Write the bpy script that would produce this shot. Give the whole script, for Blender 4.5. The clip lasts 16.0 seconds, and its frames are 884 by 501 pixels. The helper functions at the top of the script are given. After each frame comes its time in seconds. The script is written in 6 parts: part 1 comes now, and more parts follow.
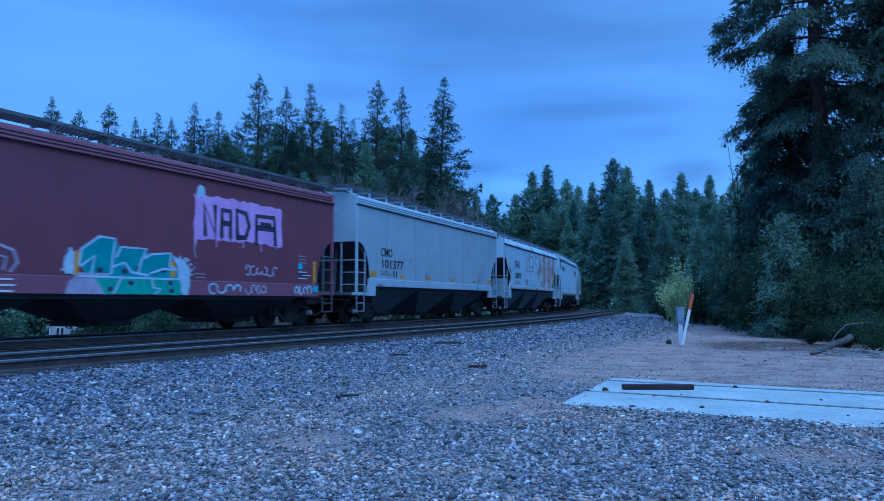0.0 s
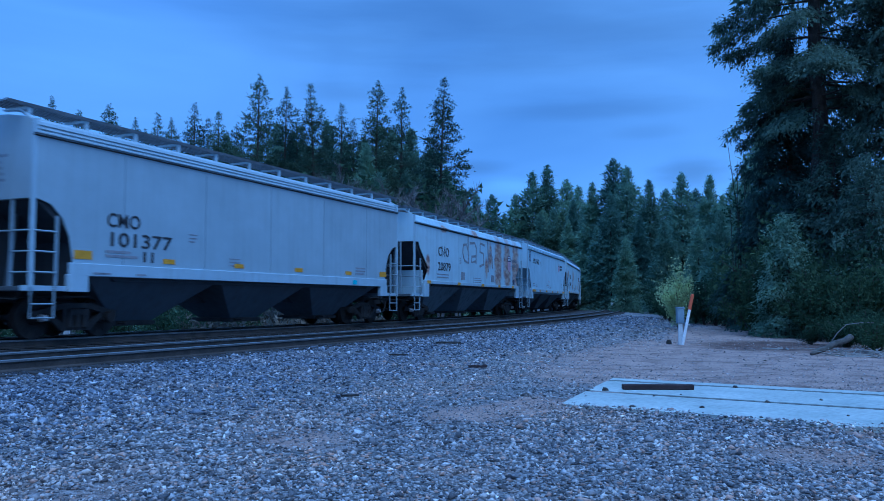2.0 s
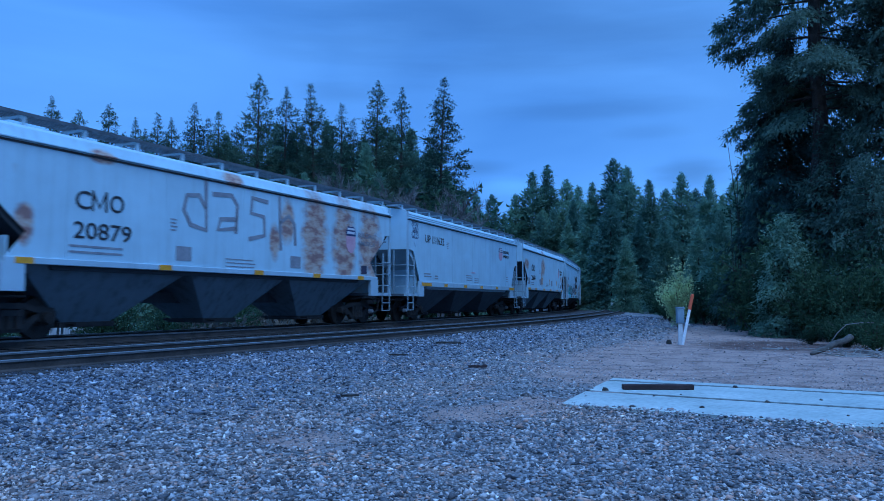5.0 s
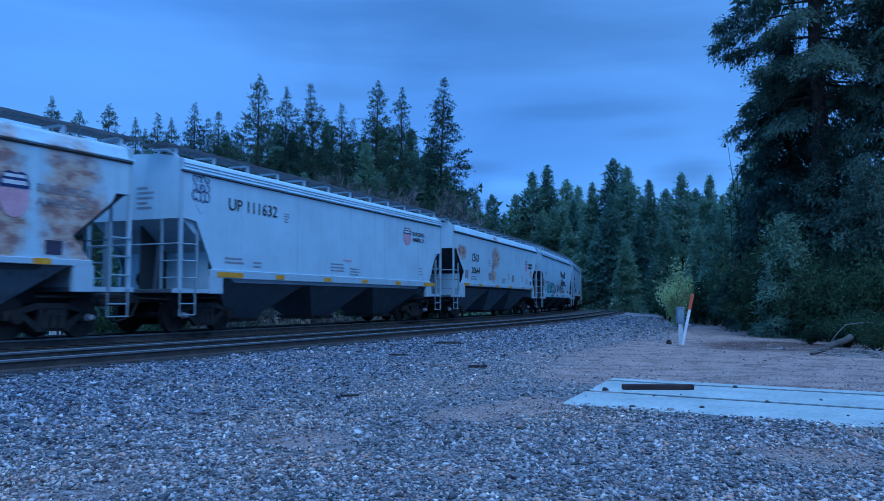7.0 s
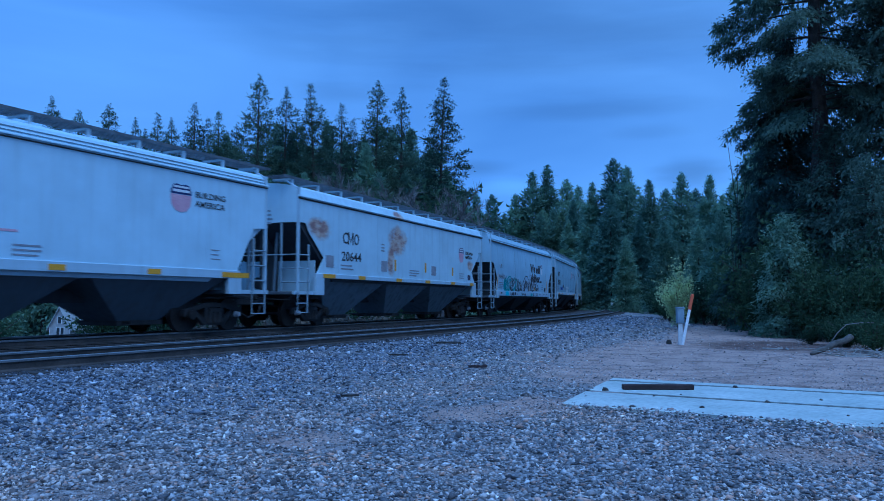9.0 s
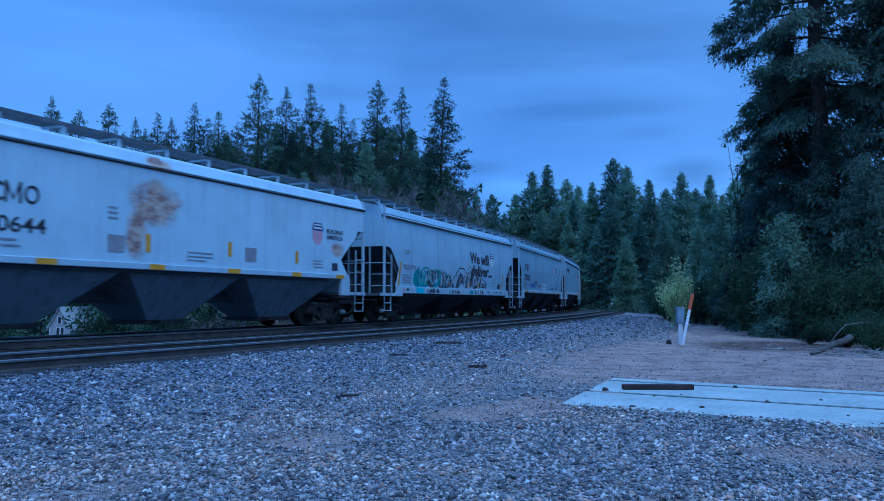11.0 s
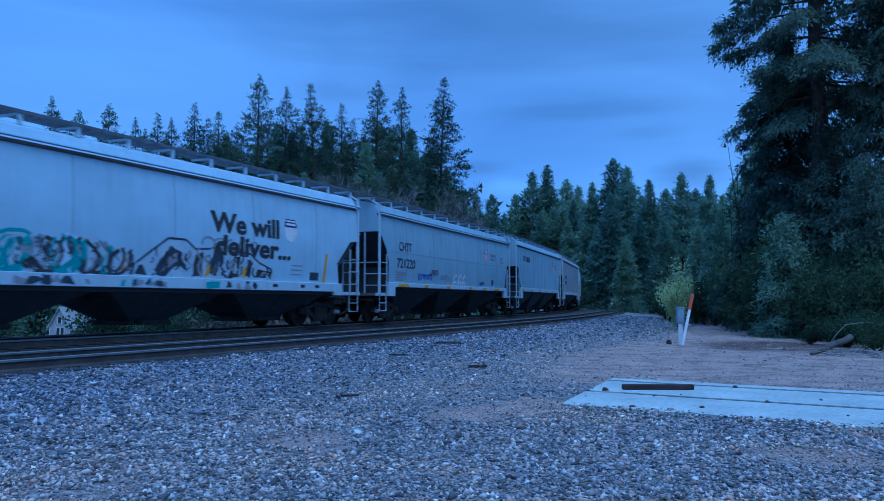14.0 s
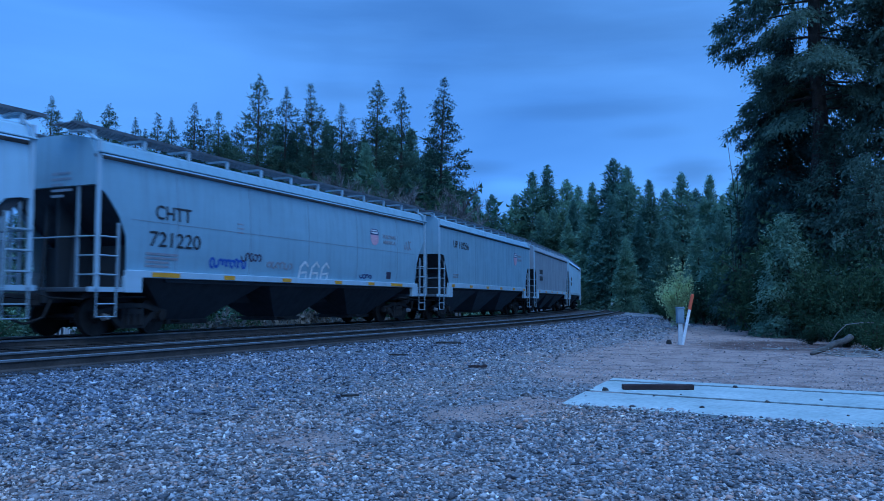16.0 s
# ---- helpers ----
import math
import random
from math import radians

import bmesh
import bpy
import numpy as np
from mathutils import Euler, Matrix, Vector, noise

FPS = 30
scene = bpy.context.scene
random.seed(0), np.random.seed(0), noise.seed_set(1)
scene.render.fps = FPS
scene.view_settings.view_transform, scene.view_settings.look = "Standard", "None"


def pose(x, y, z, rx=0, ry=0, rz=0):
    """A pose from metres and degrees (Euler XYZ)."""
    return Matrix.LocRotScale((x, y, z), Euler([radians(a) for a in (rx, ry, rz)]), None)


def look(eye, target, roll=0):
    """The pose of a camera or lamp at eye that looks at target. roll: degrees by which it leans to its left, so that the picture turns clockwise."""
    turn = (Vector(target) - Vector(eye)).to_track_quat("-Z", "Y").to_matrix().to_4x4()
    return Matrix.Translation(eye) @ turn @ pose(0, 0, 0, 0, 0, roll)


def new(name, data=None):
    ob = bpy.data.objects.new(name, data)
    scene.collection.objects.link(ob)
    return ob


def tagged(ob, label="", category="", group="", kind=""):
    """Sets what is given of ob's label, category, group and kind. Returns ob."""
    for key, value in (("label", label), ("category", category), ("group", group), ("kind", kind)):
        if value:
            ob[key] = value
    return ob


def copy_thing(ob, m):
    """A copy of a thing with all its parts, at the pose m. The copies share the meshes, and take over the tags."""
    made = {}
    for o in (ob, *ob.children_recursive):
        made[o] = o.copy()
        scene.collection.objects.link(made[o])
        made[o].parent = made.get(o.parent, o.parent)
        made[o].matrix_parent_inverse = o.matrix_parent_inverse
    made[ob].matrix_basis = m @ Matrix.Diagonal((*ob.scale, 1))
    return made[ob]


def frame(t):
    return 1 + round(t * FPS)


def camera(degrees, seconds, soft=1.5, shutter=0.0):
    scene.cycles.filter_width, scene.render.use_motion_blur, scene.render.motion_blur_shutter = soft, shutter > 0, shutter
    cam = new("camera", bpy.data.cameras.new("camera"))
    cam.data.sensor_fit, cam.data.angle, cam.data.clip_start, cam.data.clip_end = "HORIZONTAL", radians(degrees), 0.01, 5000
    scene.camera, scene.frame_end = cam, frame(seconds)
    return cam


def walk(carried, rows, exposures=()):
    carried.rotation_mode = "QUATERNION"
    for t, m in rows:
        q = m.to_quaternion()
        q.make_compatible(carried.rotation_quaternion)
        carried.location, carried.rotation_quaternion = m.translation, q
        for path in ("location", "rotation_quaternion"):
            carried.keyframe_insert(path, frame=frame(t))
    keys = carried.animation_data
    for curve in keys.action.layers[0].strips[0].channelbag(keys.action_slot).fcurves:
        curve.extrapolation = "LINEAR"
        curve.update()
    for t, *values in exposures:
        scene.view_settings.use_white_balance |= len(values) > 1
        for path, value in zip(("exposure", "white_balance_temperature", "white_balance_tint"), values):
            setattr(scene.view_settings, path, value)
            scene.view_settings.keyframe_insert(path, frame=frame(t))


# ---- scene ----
cam = camera(58.4977, 16.0, soft=0.72, shutter=0.5)
EYE = (0.0, 0.0, 0.8124)
TILT = 0.0646
VIEW = look(EYE, (0.0, math.cos(TILT), EYE[2] + math.sin(TILT)))
walk(cam, [(0.0, VIEW), (16.0, VIEW)], exposures=[(t, e, 5120, 5) for t, e in ((0.0, 0.22), (1.0, 0.18), (3.5, 0.11), (6.5, 0.07), (9.0, 0.05), (12.5, 0.05), (16.0, 0.08))])

# ---- world and sun: dusk under a thin, broken overcast ----
SUN_EL, SUN_AZ = radians(4.0), radians(146.0)
world = bpy.data.worlds.new("dusk_sky")
scene.world = world
world.use_nodes = True


def build_world():
    nt = world.node_tree
    nt.nodes.clear()
    out = nt.nodes.new("ShaderNodeOutputWorld")
    bg = nt.nodes.new("ShaderNodeBackground")
    sky = nt.nodes.new("ShaderNodeTexSky")
    sky.sky_type = "NISHITA"
    sky.sun_disc = False
    sky.sun_elevation, sky.sun_rotation = SUN_EL, SUN_AZ
    sky.air_density, sky.dust_density, sky.ozone_density = 1.0, 0.4, 4.0
    tc = nt.nodes.new("ShaderNodeTexCoord")
    mp = nt.nodes.new("ShaderNodeMapping")
    mp.inputs["Rotation"].default_value = (0.0, radians(9), 0.0)
    mp.inputs["Location"].default_value = (0.35, 0.0, 0.55)
    mp.inputs["Scale"].default_value = (1.25, 1.25, 3.8)
    nz = nt.nodes.new("ShaderNodeTexNoise")
    nz.inputs["Scale"].default_value = 1.5
    nz.inputs["Detail"].default_value = 4.0
    nz.inputs["Roughness"].default_value = 0.46
    nz.inputs["Distortion"].default_value = 0.7
    ramp = nt.nodes.new("ShaderNodeValToRGB")
    e = ramp.color_ramp.elements
    e[0].position, e[0].color = 0.34, (0.200, 0.435, 0.95, 1)
    e[1].position, e[1].color = 0.68, (0.128, 0.305, 0.75, 1)
    mix = nt.nodes.new("ShaderNodeMix")
    mix.data_type = "RGBA"
    mix.inputs["Factor"].default_value = 0.86
    gain = nt.nodes.new("ShaderNodeVectorMath")
    gain.operation = "SCALE"
    gain.inputs["Scale"].default_value = 0.10
    nt.links.new(tc.outputs["Generated"], mp.inputs["Vector"])
    nt.links.new(mp.outputs["Vector"], nz.inputs["Vector"])
    nt.links.new(nz.outputs["Fac"], ramp.inputs["Fac"])
    nt.links.new(sky.outputs["Color"], gain.inputs[0])
    nt.links.new(gain.outputs["Vector"], mix.inputs["A"])
    nt.links.new(ramp.outputs["Color"], mix.inputs["B"])
    # an overcast sky grows brighter towards the zenith
    sep = nt.nodes.new("ShaderNodeSeparateXYZ")
    nt.links.new(tc.outputs["Generated"], sep.inputs["Vector"])
    rise = nt.nodes.new("ShaderNodeMapRange")
    rise.interpolation_type = "SMOOTHSTEP"
    for key, val in (("From Min", 0.30), ("From Max", 1.0), ("To Min", 1.0), ("To Max", 2.6)):
        rise.inputs[key].default_value = val
    nt.links.new(sep.outputs["Z"], rise.inputs["Value"])
    lift = nt.nodes.new("ShaderNodeVectorMath")
    lift.operation = "SCALE"
    nt.links.new(mix.outputs["Result"], lift.inputs[0])
    # and the western side still glows a little
    west = nt.nodes.new("ShaderNodeMapRange")
    for key, val in (("From Min", -0.45), ("From Max", 0.45), ("To Min", 0.96), ("To Max", 0.86)):
        west.inputs[key].default_value = val
    nt.links.new(sep.outputs["X"], west.inputs["Value"])
    both = nt.nodes.new("ShaderNodeMath")
    both.operation = "MULTIPLY"
    nt.links.new(rise.outputs["Result"], both.inputs[0])
    nt.links.new(west.outputs["Result"], both.inputs[1])
    # long flat stratus: a grey bank high up, thin streaks over the forest, one pale break low down
    flow = nt.nodes.new("ShaderNodeMapping")
    flow.inputs["Scale"].default_value = (1.6, 1.6, 13.0)
    flow.inputs["Rotation"].default_value = (0.0, radians(4), 0.0)
    torn = nt.nodes.new("ShaderNodeTexNoise")
    torn.inputs["Scale"].default_value = 2.2
    torn.inputs["Detail"].default_value = 5.0
    torn.inputs["Roughness"].default_value = 0.55
    nt.links.new(tc.outputs["Generated"], flow.inputs["Vector"])
    nt.links.new(flow.outputs["Vector"], torn.inputs["Vector"])
    # the thin overcast pales towards the horizon
    low = nt.nodes.new("ShaderNodeMapRange")
    low.interpolation_type = "SMOOTHSTEP"
    for key, val in (("From Min", 0.08), ("From Max", 0.24), ("To Min", 1.20), ("To Max", 1.0)):
        low.inputs[key].default_value = val
    nt.links.new(sep.outputs["Z"], low.inputs["Value"])
    lit = nt.nodes.new("ShaderNodeMath")
    lit.operation = "MULTIPLY"
    nt.links.new(both.outputs[0], lit.inputs[0])
    nt.links.new(low.outputs["Result"], lit.inputs[1])
    shade = lit.outputs[0]
    for cx, cz, wx, wz, gain_ in ((0.07, 0.350, 0.44, 0.085, 0.74), (0.18, 0.234, 0.14, 0.013, 0.84), (0.25, 0.205, 0.05, 0.010, 0.90), (-0.12, 0.255, 0.07, 0.014, 0.86), (0.30, 0.155, 0.05, 0.022, 0.72), (0.035, 0.168, 0.06, 0.012, 0.80), (0.085, 0.146, 0.05, 0.013, 1.22), (-0.40, 0.33, 0.20, 0.09, 1.12)):
        place = nt.nodes.new("ShaderNodeMapping")
        place.inputs["Location"].default_value = (-cx / wx, -0.9, -cz / wz)
        place.inputs["Scale"].default_value = (1 / wx, 1.0, 1 / wz)
        nt.links.new(tc.outputs["Generated"], place.inputs["Vector"])
        far = nt.nodes.new("ShaderNodeVectorMath")
        far.operation = "LENGTH"
        nt.links.new(place.outputs["Vector"], far.inputs[0])
        fray = nt.nodes.new("ShaderNodeMath")
        fray.operation = "MULTIPLY_ADD"
        fray.inputs[1].default_value, fray.inputs[2].default_value = 1.3, -0.65
        nt.links.new(torn.outputs["Fac"], fray.inputs[0])
        edge_ = nt.nodes.new("ShaderNodeMath")
        edge_.operation = "ADD"
        nt.links.new(far.outputs["Value"], edge_.inputs[0])
        nt.links.new(fray.outputs[0], edge_.inputs[1])
        soft_ = nt.nodes.new("ShaderNodeMapRange")
        soft_.interpolation_type = "SMOOTHSTEP"
        for key, val in (("From Min", 0.1), ("From Max", 1.25), ("To Min", gain_), ("To Max", 1.0)):
            soft_.inputs[key].default_value = val
        nt.links.new(edge_.outputs[0], soft_.inputs["Value"])
        mul = nt.nodes.new("ShaderNodeMath")
        mul.operation = "MULTIPLY"
        nt.links.new(shade, mul.inputs[0])
        nt.links.new(soft_.outputs["Result"], mul.inputs[1])
        shade = mul.outputs[0]
    nt.links.new(shade, lift.inputs["Scale"])
    nt.links.new(lift.outputs["Vector"], bg.inputs["Color"])
    bg.inputs["Strength"].default_value = 1.0
    nt.links.new(bg.outputs["Background"], out.inputs["Surface"])


build_world()
sun = new("sun", bpy.data.lights.new("sun", "SUN"))
sun.data.energy, sun.data.angle, sun.data.color = 1.5, radians(50), (0.64, 0.81, 1.0)
sun.matrix_world = look((0, 0, 50), (-12, 30, 0))


# ---- materials ----
def mat_new(name, rough=0.7, metal=0.0, spec=0.4):
    m = bpy.data.materials.new(name)
    m.use_nodes = True
    b = m.node_tree.nodes["Principled BSDF"]
    b.inputs["Roughness"].default_value = rough
    b.inputs["Metallic"].default_value = metal
    b.inputs["Specular IOR Level"].default_value = spec
    return m, m.node_tree, b


def noise_node(nt, scale, detail=4.0, coord="Object", stretch=(1, 1, 1), rough=0.55):
    tc = nt.nodes.new("ShaderNodeTexCoord")
    mp = nt.nodes.new("ShaderNodeMapping")
    mp.inputs["Scale"].default_value = stretch
    nz = nt.nodes.new("ShaderNodeTexNoise")
    nz.inputs["Scale"].default_value = scale
    nz.inputs["Detail"].default_value = detail
    nz.inputs["Roughness"].default_value = rough
    nt.links.new(tc.outputs[coord], mp.inputs["Vector"])
    nt.links.new(mp.outputs["Vector"], nz.inputs["Vector"])
    return nz.outputs["Fac"]


def ramp_node(nt, fac, stops):
    r = nt.nodes.new("ShaderNodeValToRGB")
    e = r.color_ramp.elements
    while len(e) < len(stops):
        e.new(0.5)
    for el, (p, c) in zip(e, stops):
        el.position, el.color = p, (c[0], c[1], c[2], 1)
    nt.links.new(fac, r.inputs["Fac"])
    return r.outputs["Color"]


def mix_node(nt, fac, a, b, blend="MIX"):
    m = nt.nodes.new("ShaderNodeMix")
    m.data_type = "RGBA"
    m.blend_type = blend
    for key, val in (("Factor", fac), ("A", a), ("B", b)):
        if isinstance(val, (int, float)):
            m.inputs[key].default_value = val
        elif isinstance(val, tuple):
            m.inputs[key].default_value = (val[0], val[1], val[2], 1)
        else:
            nt.links.new(val, m.inputs[key])
    return m.outputs["Result"]


def bump_node(nt, b, fac, strength, dist):
    n = nt.nodes.new("ShaderNodeBump")
    n.inputs["Strength"].default_value = strength
    n.inputs["Distance"].default_value = dist
    nt.links.new(fac, n.inputs["Height"])
    nt.links.new(n.outputs["Normal"], b.inputs["Normal"])


def worn(name, c1, c2, scale=6.0, rough=0.75, metal=0.0, coord="Object", bump=0.25, dist=0.01, spec=0.35):
    """A surface that wanders between two colours at two scales, with fine relief."""
    m, nt, b = mat_new(name, rough, metal, spec)
    big = noise_node(nt, scale, 5.0, coord)
    fine = noise_node(nt, scale * 9.0, 4.0, coord)
    col = ramp_node(nt, big, [(0.3, c1), (0.7, c2)])
    grain = ramp_node(nt, fine, [(0.25, (0.72, 0.72, 0.72)), (0.75, (1.12, 1.12, 1.12))])
    nt.links.new(mix_node(nt, 1.0, col, grain, "MULTIPLY"), b.inputs["Base Color"])
    bump_node(nt, b, fine, bump, dist)
    return m


def paint(name, base, grime=(0.10, 0.085, 0.07), dirt=0.45, rust=0.0, rust_at=0.6, rough=0.5, spots=()):
    """Railway paint: vertical run-off streaks, blotches, dust low down and, where wanted, rust."""
    m, nt, b = mat_new(name, rough, 0.0, 0.35)
    streak = noise_node(nt, 1.0, 6.0, "Object", (5.0, 5.0, 0.35))
    blotch = noise_node(nt, 0.9, 5.0, "Object", (1.0, 1.0, 1.4))
    tint = ramp_node(nt, blotch, [(0.25, tuple(c * 0.88 for c in base)), (0.75, tuple(min(1, c * 1.06) for c in base))])
    sf = ramp_node(nt, streak, [(0.50, (0, 0, 0)), (0.80, (dirt, dirt, dirt))])
    col = mix_node(nt, sf, tint, grime)
    speck = noise_node(nt, 26.0, 3.0)
    pf = ramp_node(nt, speck, [(0.62, (0, 0, 0)), (0.74, (dirt * 0.5,) * 3)])
    col = mix_node(nt, pf, col, grime)
    if rust > 0:
        rn = noise_node(nt, 0.62, 7.0, "Object", (1.0, 1.0, 0.75), 0.62)
        rf = ramp_node(nt, rn, [(rust_at, (0, 0, 0)), (rust_at + 0.13, (rust, rust, rust))])
        rc = ramp_node(nt, noise_node(nt, 9.0, 5.0), [(0.3, (0.20, 0.085, 0.04)), (0.7, (0.42, 0.22, 0.12))])
        col = mix_node(nt, rf, col, rc)
    if spots:
        # rust stains at known places on the side: (x, z, half length, half height)
        tc = nt.nodes.new("ShaderNodeTexCoord")
        total = None
        for x, z, a, h in spots:
            mp = nt.nodes.new("ShaderNodeMapping")
            mp.inputs["Location"].default_value = (-x / a, 0, -z / h)
            mp.inputs["Scale"].default_value = (1 / a, 0.0, 1 / h)
            nt.links.new(tc.outputs["Object"], mp.inputs["Vector"])
            ln = nt.nodes.new("ShaderNodeVectorMath")
            ln.operation = "LENGTH"
            nt.links.new(mp.outputs["Vector"], ln.inputs[0])
            mr = nt.nodes.new("ShaderNodeMapRange")
            for key, val in (("From Min", 1.1), ("From Max", 0.2), ("To Min", 0.0), ("To Max", 1.0)):
                mr.inputs[key].default_value = val
            nt.links.new(ln.outputs["Value"], mr.inputs["Value"])
            if total is None:
                total = mr.outputs["Result"]
            else:
                mx = nt.nodes.new("ShaderNodeMath")
                mx.operation = "MAXIMUM"
                nt.links.new(total, mx.inputs[0])
                nt.links.new(mr.outputs["Result"], mx.inputs[1])
                total = mx.outputs[0]
        brk = noise_node(nt, 1.0, 6.0, "Object", (2.2, 2.2, 3.0), 0.60)
        ad = nt.nodes.new("ShaderNodeMath")
        ad.operation = "MULTIPLY"
        nt.links.new(total, ad.inputs[0])
        nt.links.new(brk, ad.inputs[1])
        sf2 = ramp_node(nt, ad.outputs[0], [(0.17, (0, 0, 0)), (0.36, (0.88, 0.88, 0.88))])
        sc = ramp_node(nt, noise_node(nt, 1.0, 6.0, "Object", (1.9, 1.9, 4.2), 0.6), [(0.36, (0.50, 0.40, 0.32)), (0.48, (0.43, 0.28, 0.195)), (0.55, (0.27, 0.115, 0.075)), (0.68, (0.19, 0.07, 0.045))])
        col = mix_node(nt, sf2, col, sc)
    nt.links.new(col, b.inputs["Base Color"])
    rr = ramp_node(nt, streak, [(0.3, (rough - 0.1,) * 3), (0.8, (min(1, rough + 0.3),) * 3)])
    nt.links.new(rr, b.inputs["Roughness"])
    bump_node(nt, b, noise_node(nt, 1.6, 2.0, "Object", (1.0, 1.0, 0.6)), 0.25, 0.03)
    return m


def leafy(name, c1, c2, rough=0.75):
    """Foliage, each spray of its own shade."""
    m, nt, b = mat_new(name, rough, 0.0, 0.10)
    geo = nt.nodes.new("ShaderNodeNewGeometry")
    col = ramp_node(nt, geo.outputs["Random Per Island"], [(0.0, c1), (1.0, c2)])
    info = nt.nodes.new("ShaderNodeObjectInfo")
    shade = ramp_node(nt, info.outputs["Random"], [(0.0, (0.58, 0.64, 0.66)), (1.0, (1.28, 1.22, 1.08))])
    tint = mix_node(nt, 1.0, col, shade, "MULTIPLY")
    # noise stands in for shading between clumps, put into the leaf colour
    clumps = ramp_node(nt, noise_node(nt, 1.15, 3.0, rough=0.5), [(0.34, (0.64, 0.66, 0.67)), (0.52, (1.0, 1.0, 1.0)), (0.68, (1.30, 1.28, 1.22))])
    tint = mix_node(nt, 1.0, tint, clumps, "MULTIPLY")
    nt.links.new(tint, b.inputs["Base Color"])
    thin = nt.nodes.new("ShaderNodeBsdfTranslucent")
    nt.links.new(tint, thin.inputs["Color"])
    blend = nt.nodes.new("ShaderNodeMixShader")
    blend.inputs["Fac"].default_value = 0.45
    nt.links.new(b.outputs["BSDF"], blend.inputs[1])
    nt.links.new(thin.outputs["BSDF"], blend.inputs[2])
    nt.links.new(blend.outputs["Shader"], nt.nodes["Material Output"].inputs["Surface"])
    return m


M_BARK = worn("bark", (0.045, 0.036, 0.030), (0.10, 0.08, 0.066), 4.0, 0.95, bump=0.8, dist=0.03)
M_PINE = leafy("pine_needles", (0.060, 0.100, 0.073), (0.094, 0.140, 0.098))
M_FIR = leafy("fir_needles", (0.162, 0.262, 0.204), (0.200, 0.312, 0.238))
M_CEDAR = leafy("cedar_sprays", (0.082, 0.128, 0.106), (0.120, 0.178, 0.144))
M_YOUNG = leafy("young_cedar_sprays", (0.165, 0.262, 0.198), (0.222, 0.335, 0.252))
M_SHRUB = leafy("shrub_leaves", (0.034, 0.066, 0.040), (0.070, 0.112, 0.062))
M_PALE = leafy("pale_shrub_leaves", (0.43, 0.51, 0.25), (0.63, 0.71, 0.41))
M_TWIG = worn("bare_twigs", (0.09, 0.082, 0.078), (0.20, 0.185, 0.175), 2.0, 0.9)
M_DRY = leafy("dry_twigs", (0.12, 0.10, 0.085), (0.24, 0.21, 0.18))
M_RAIL = worn("rail_side", (0.045, 0.040, 0.036), (0.095, 0.078, 0.068), 3.0, 0.8, 0.2)
M_RAILTOP = worn("rail_head", (0.19, 0.186, 0.182), (0.32, 0.315, 0.31), 5.0, 0.42, 0.75, bump=0.05)
M_TIE = worn("tie_timber", (0.020, 0.018, 0.017), (0.055, 0.048, 0.043), 3.0, 0.9, bump=0.6)
M_STEEL = worn("truck_steel", (0.016, 0.016, 0.017), (0.046, 0.042, 0.040), 3.0, 0.8, 0.1)
M_WHEEL = worn("wheel_steel", (0.022, 0.020, 0.019), (0.055, 0.047, 0.042), 4.0, 0.6, 0.5)
M_GLINT = worn("bright_steel", (0.5, 0.5, 0.52), (0.68, 0.68, 0.7), 4.0, 0.4, 0.4)
M_CONCRETE = worn("concrete", (0.32, 0.355, 0.325), (0.46, 0.485, 0.445), 1.6, 0.9, bump=0.3)
M_INK = worn("black_lettering", (0.020, 0.020, 0.024), (0.05, 0.05, 0.055), 5.0, 0.6, bump=0.05)
M_YELLOW = worn("yellow_reflector", (0.60, 0.27, 0.02), (0.76, 0.37, 0.03), 5.0, 0.45, bump=0.05)
M_WHITE = worn("white_paint", (0.62, 0.62, 0.62), (0.78, 0.78, 0.77), 4.0, 0.6, bump=0.05)


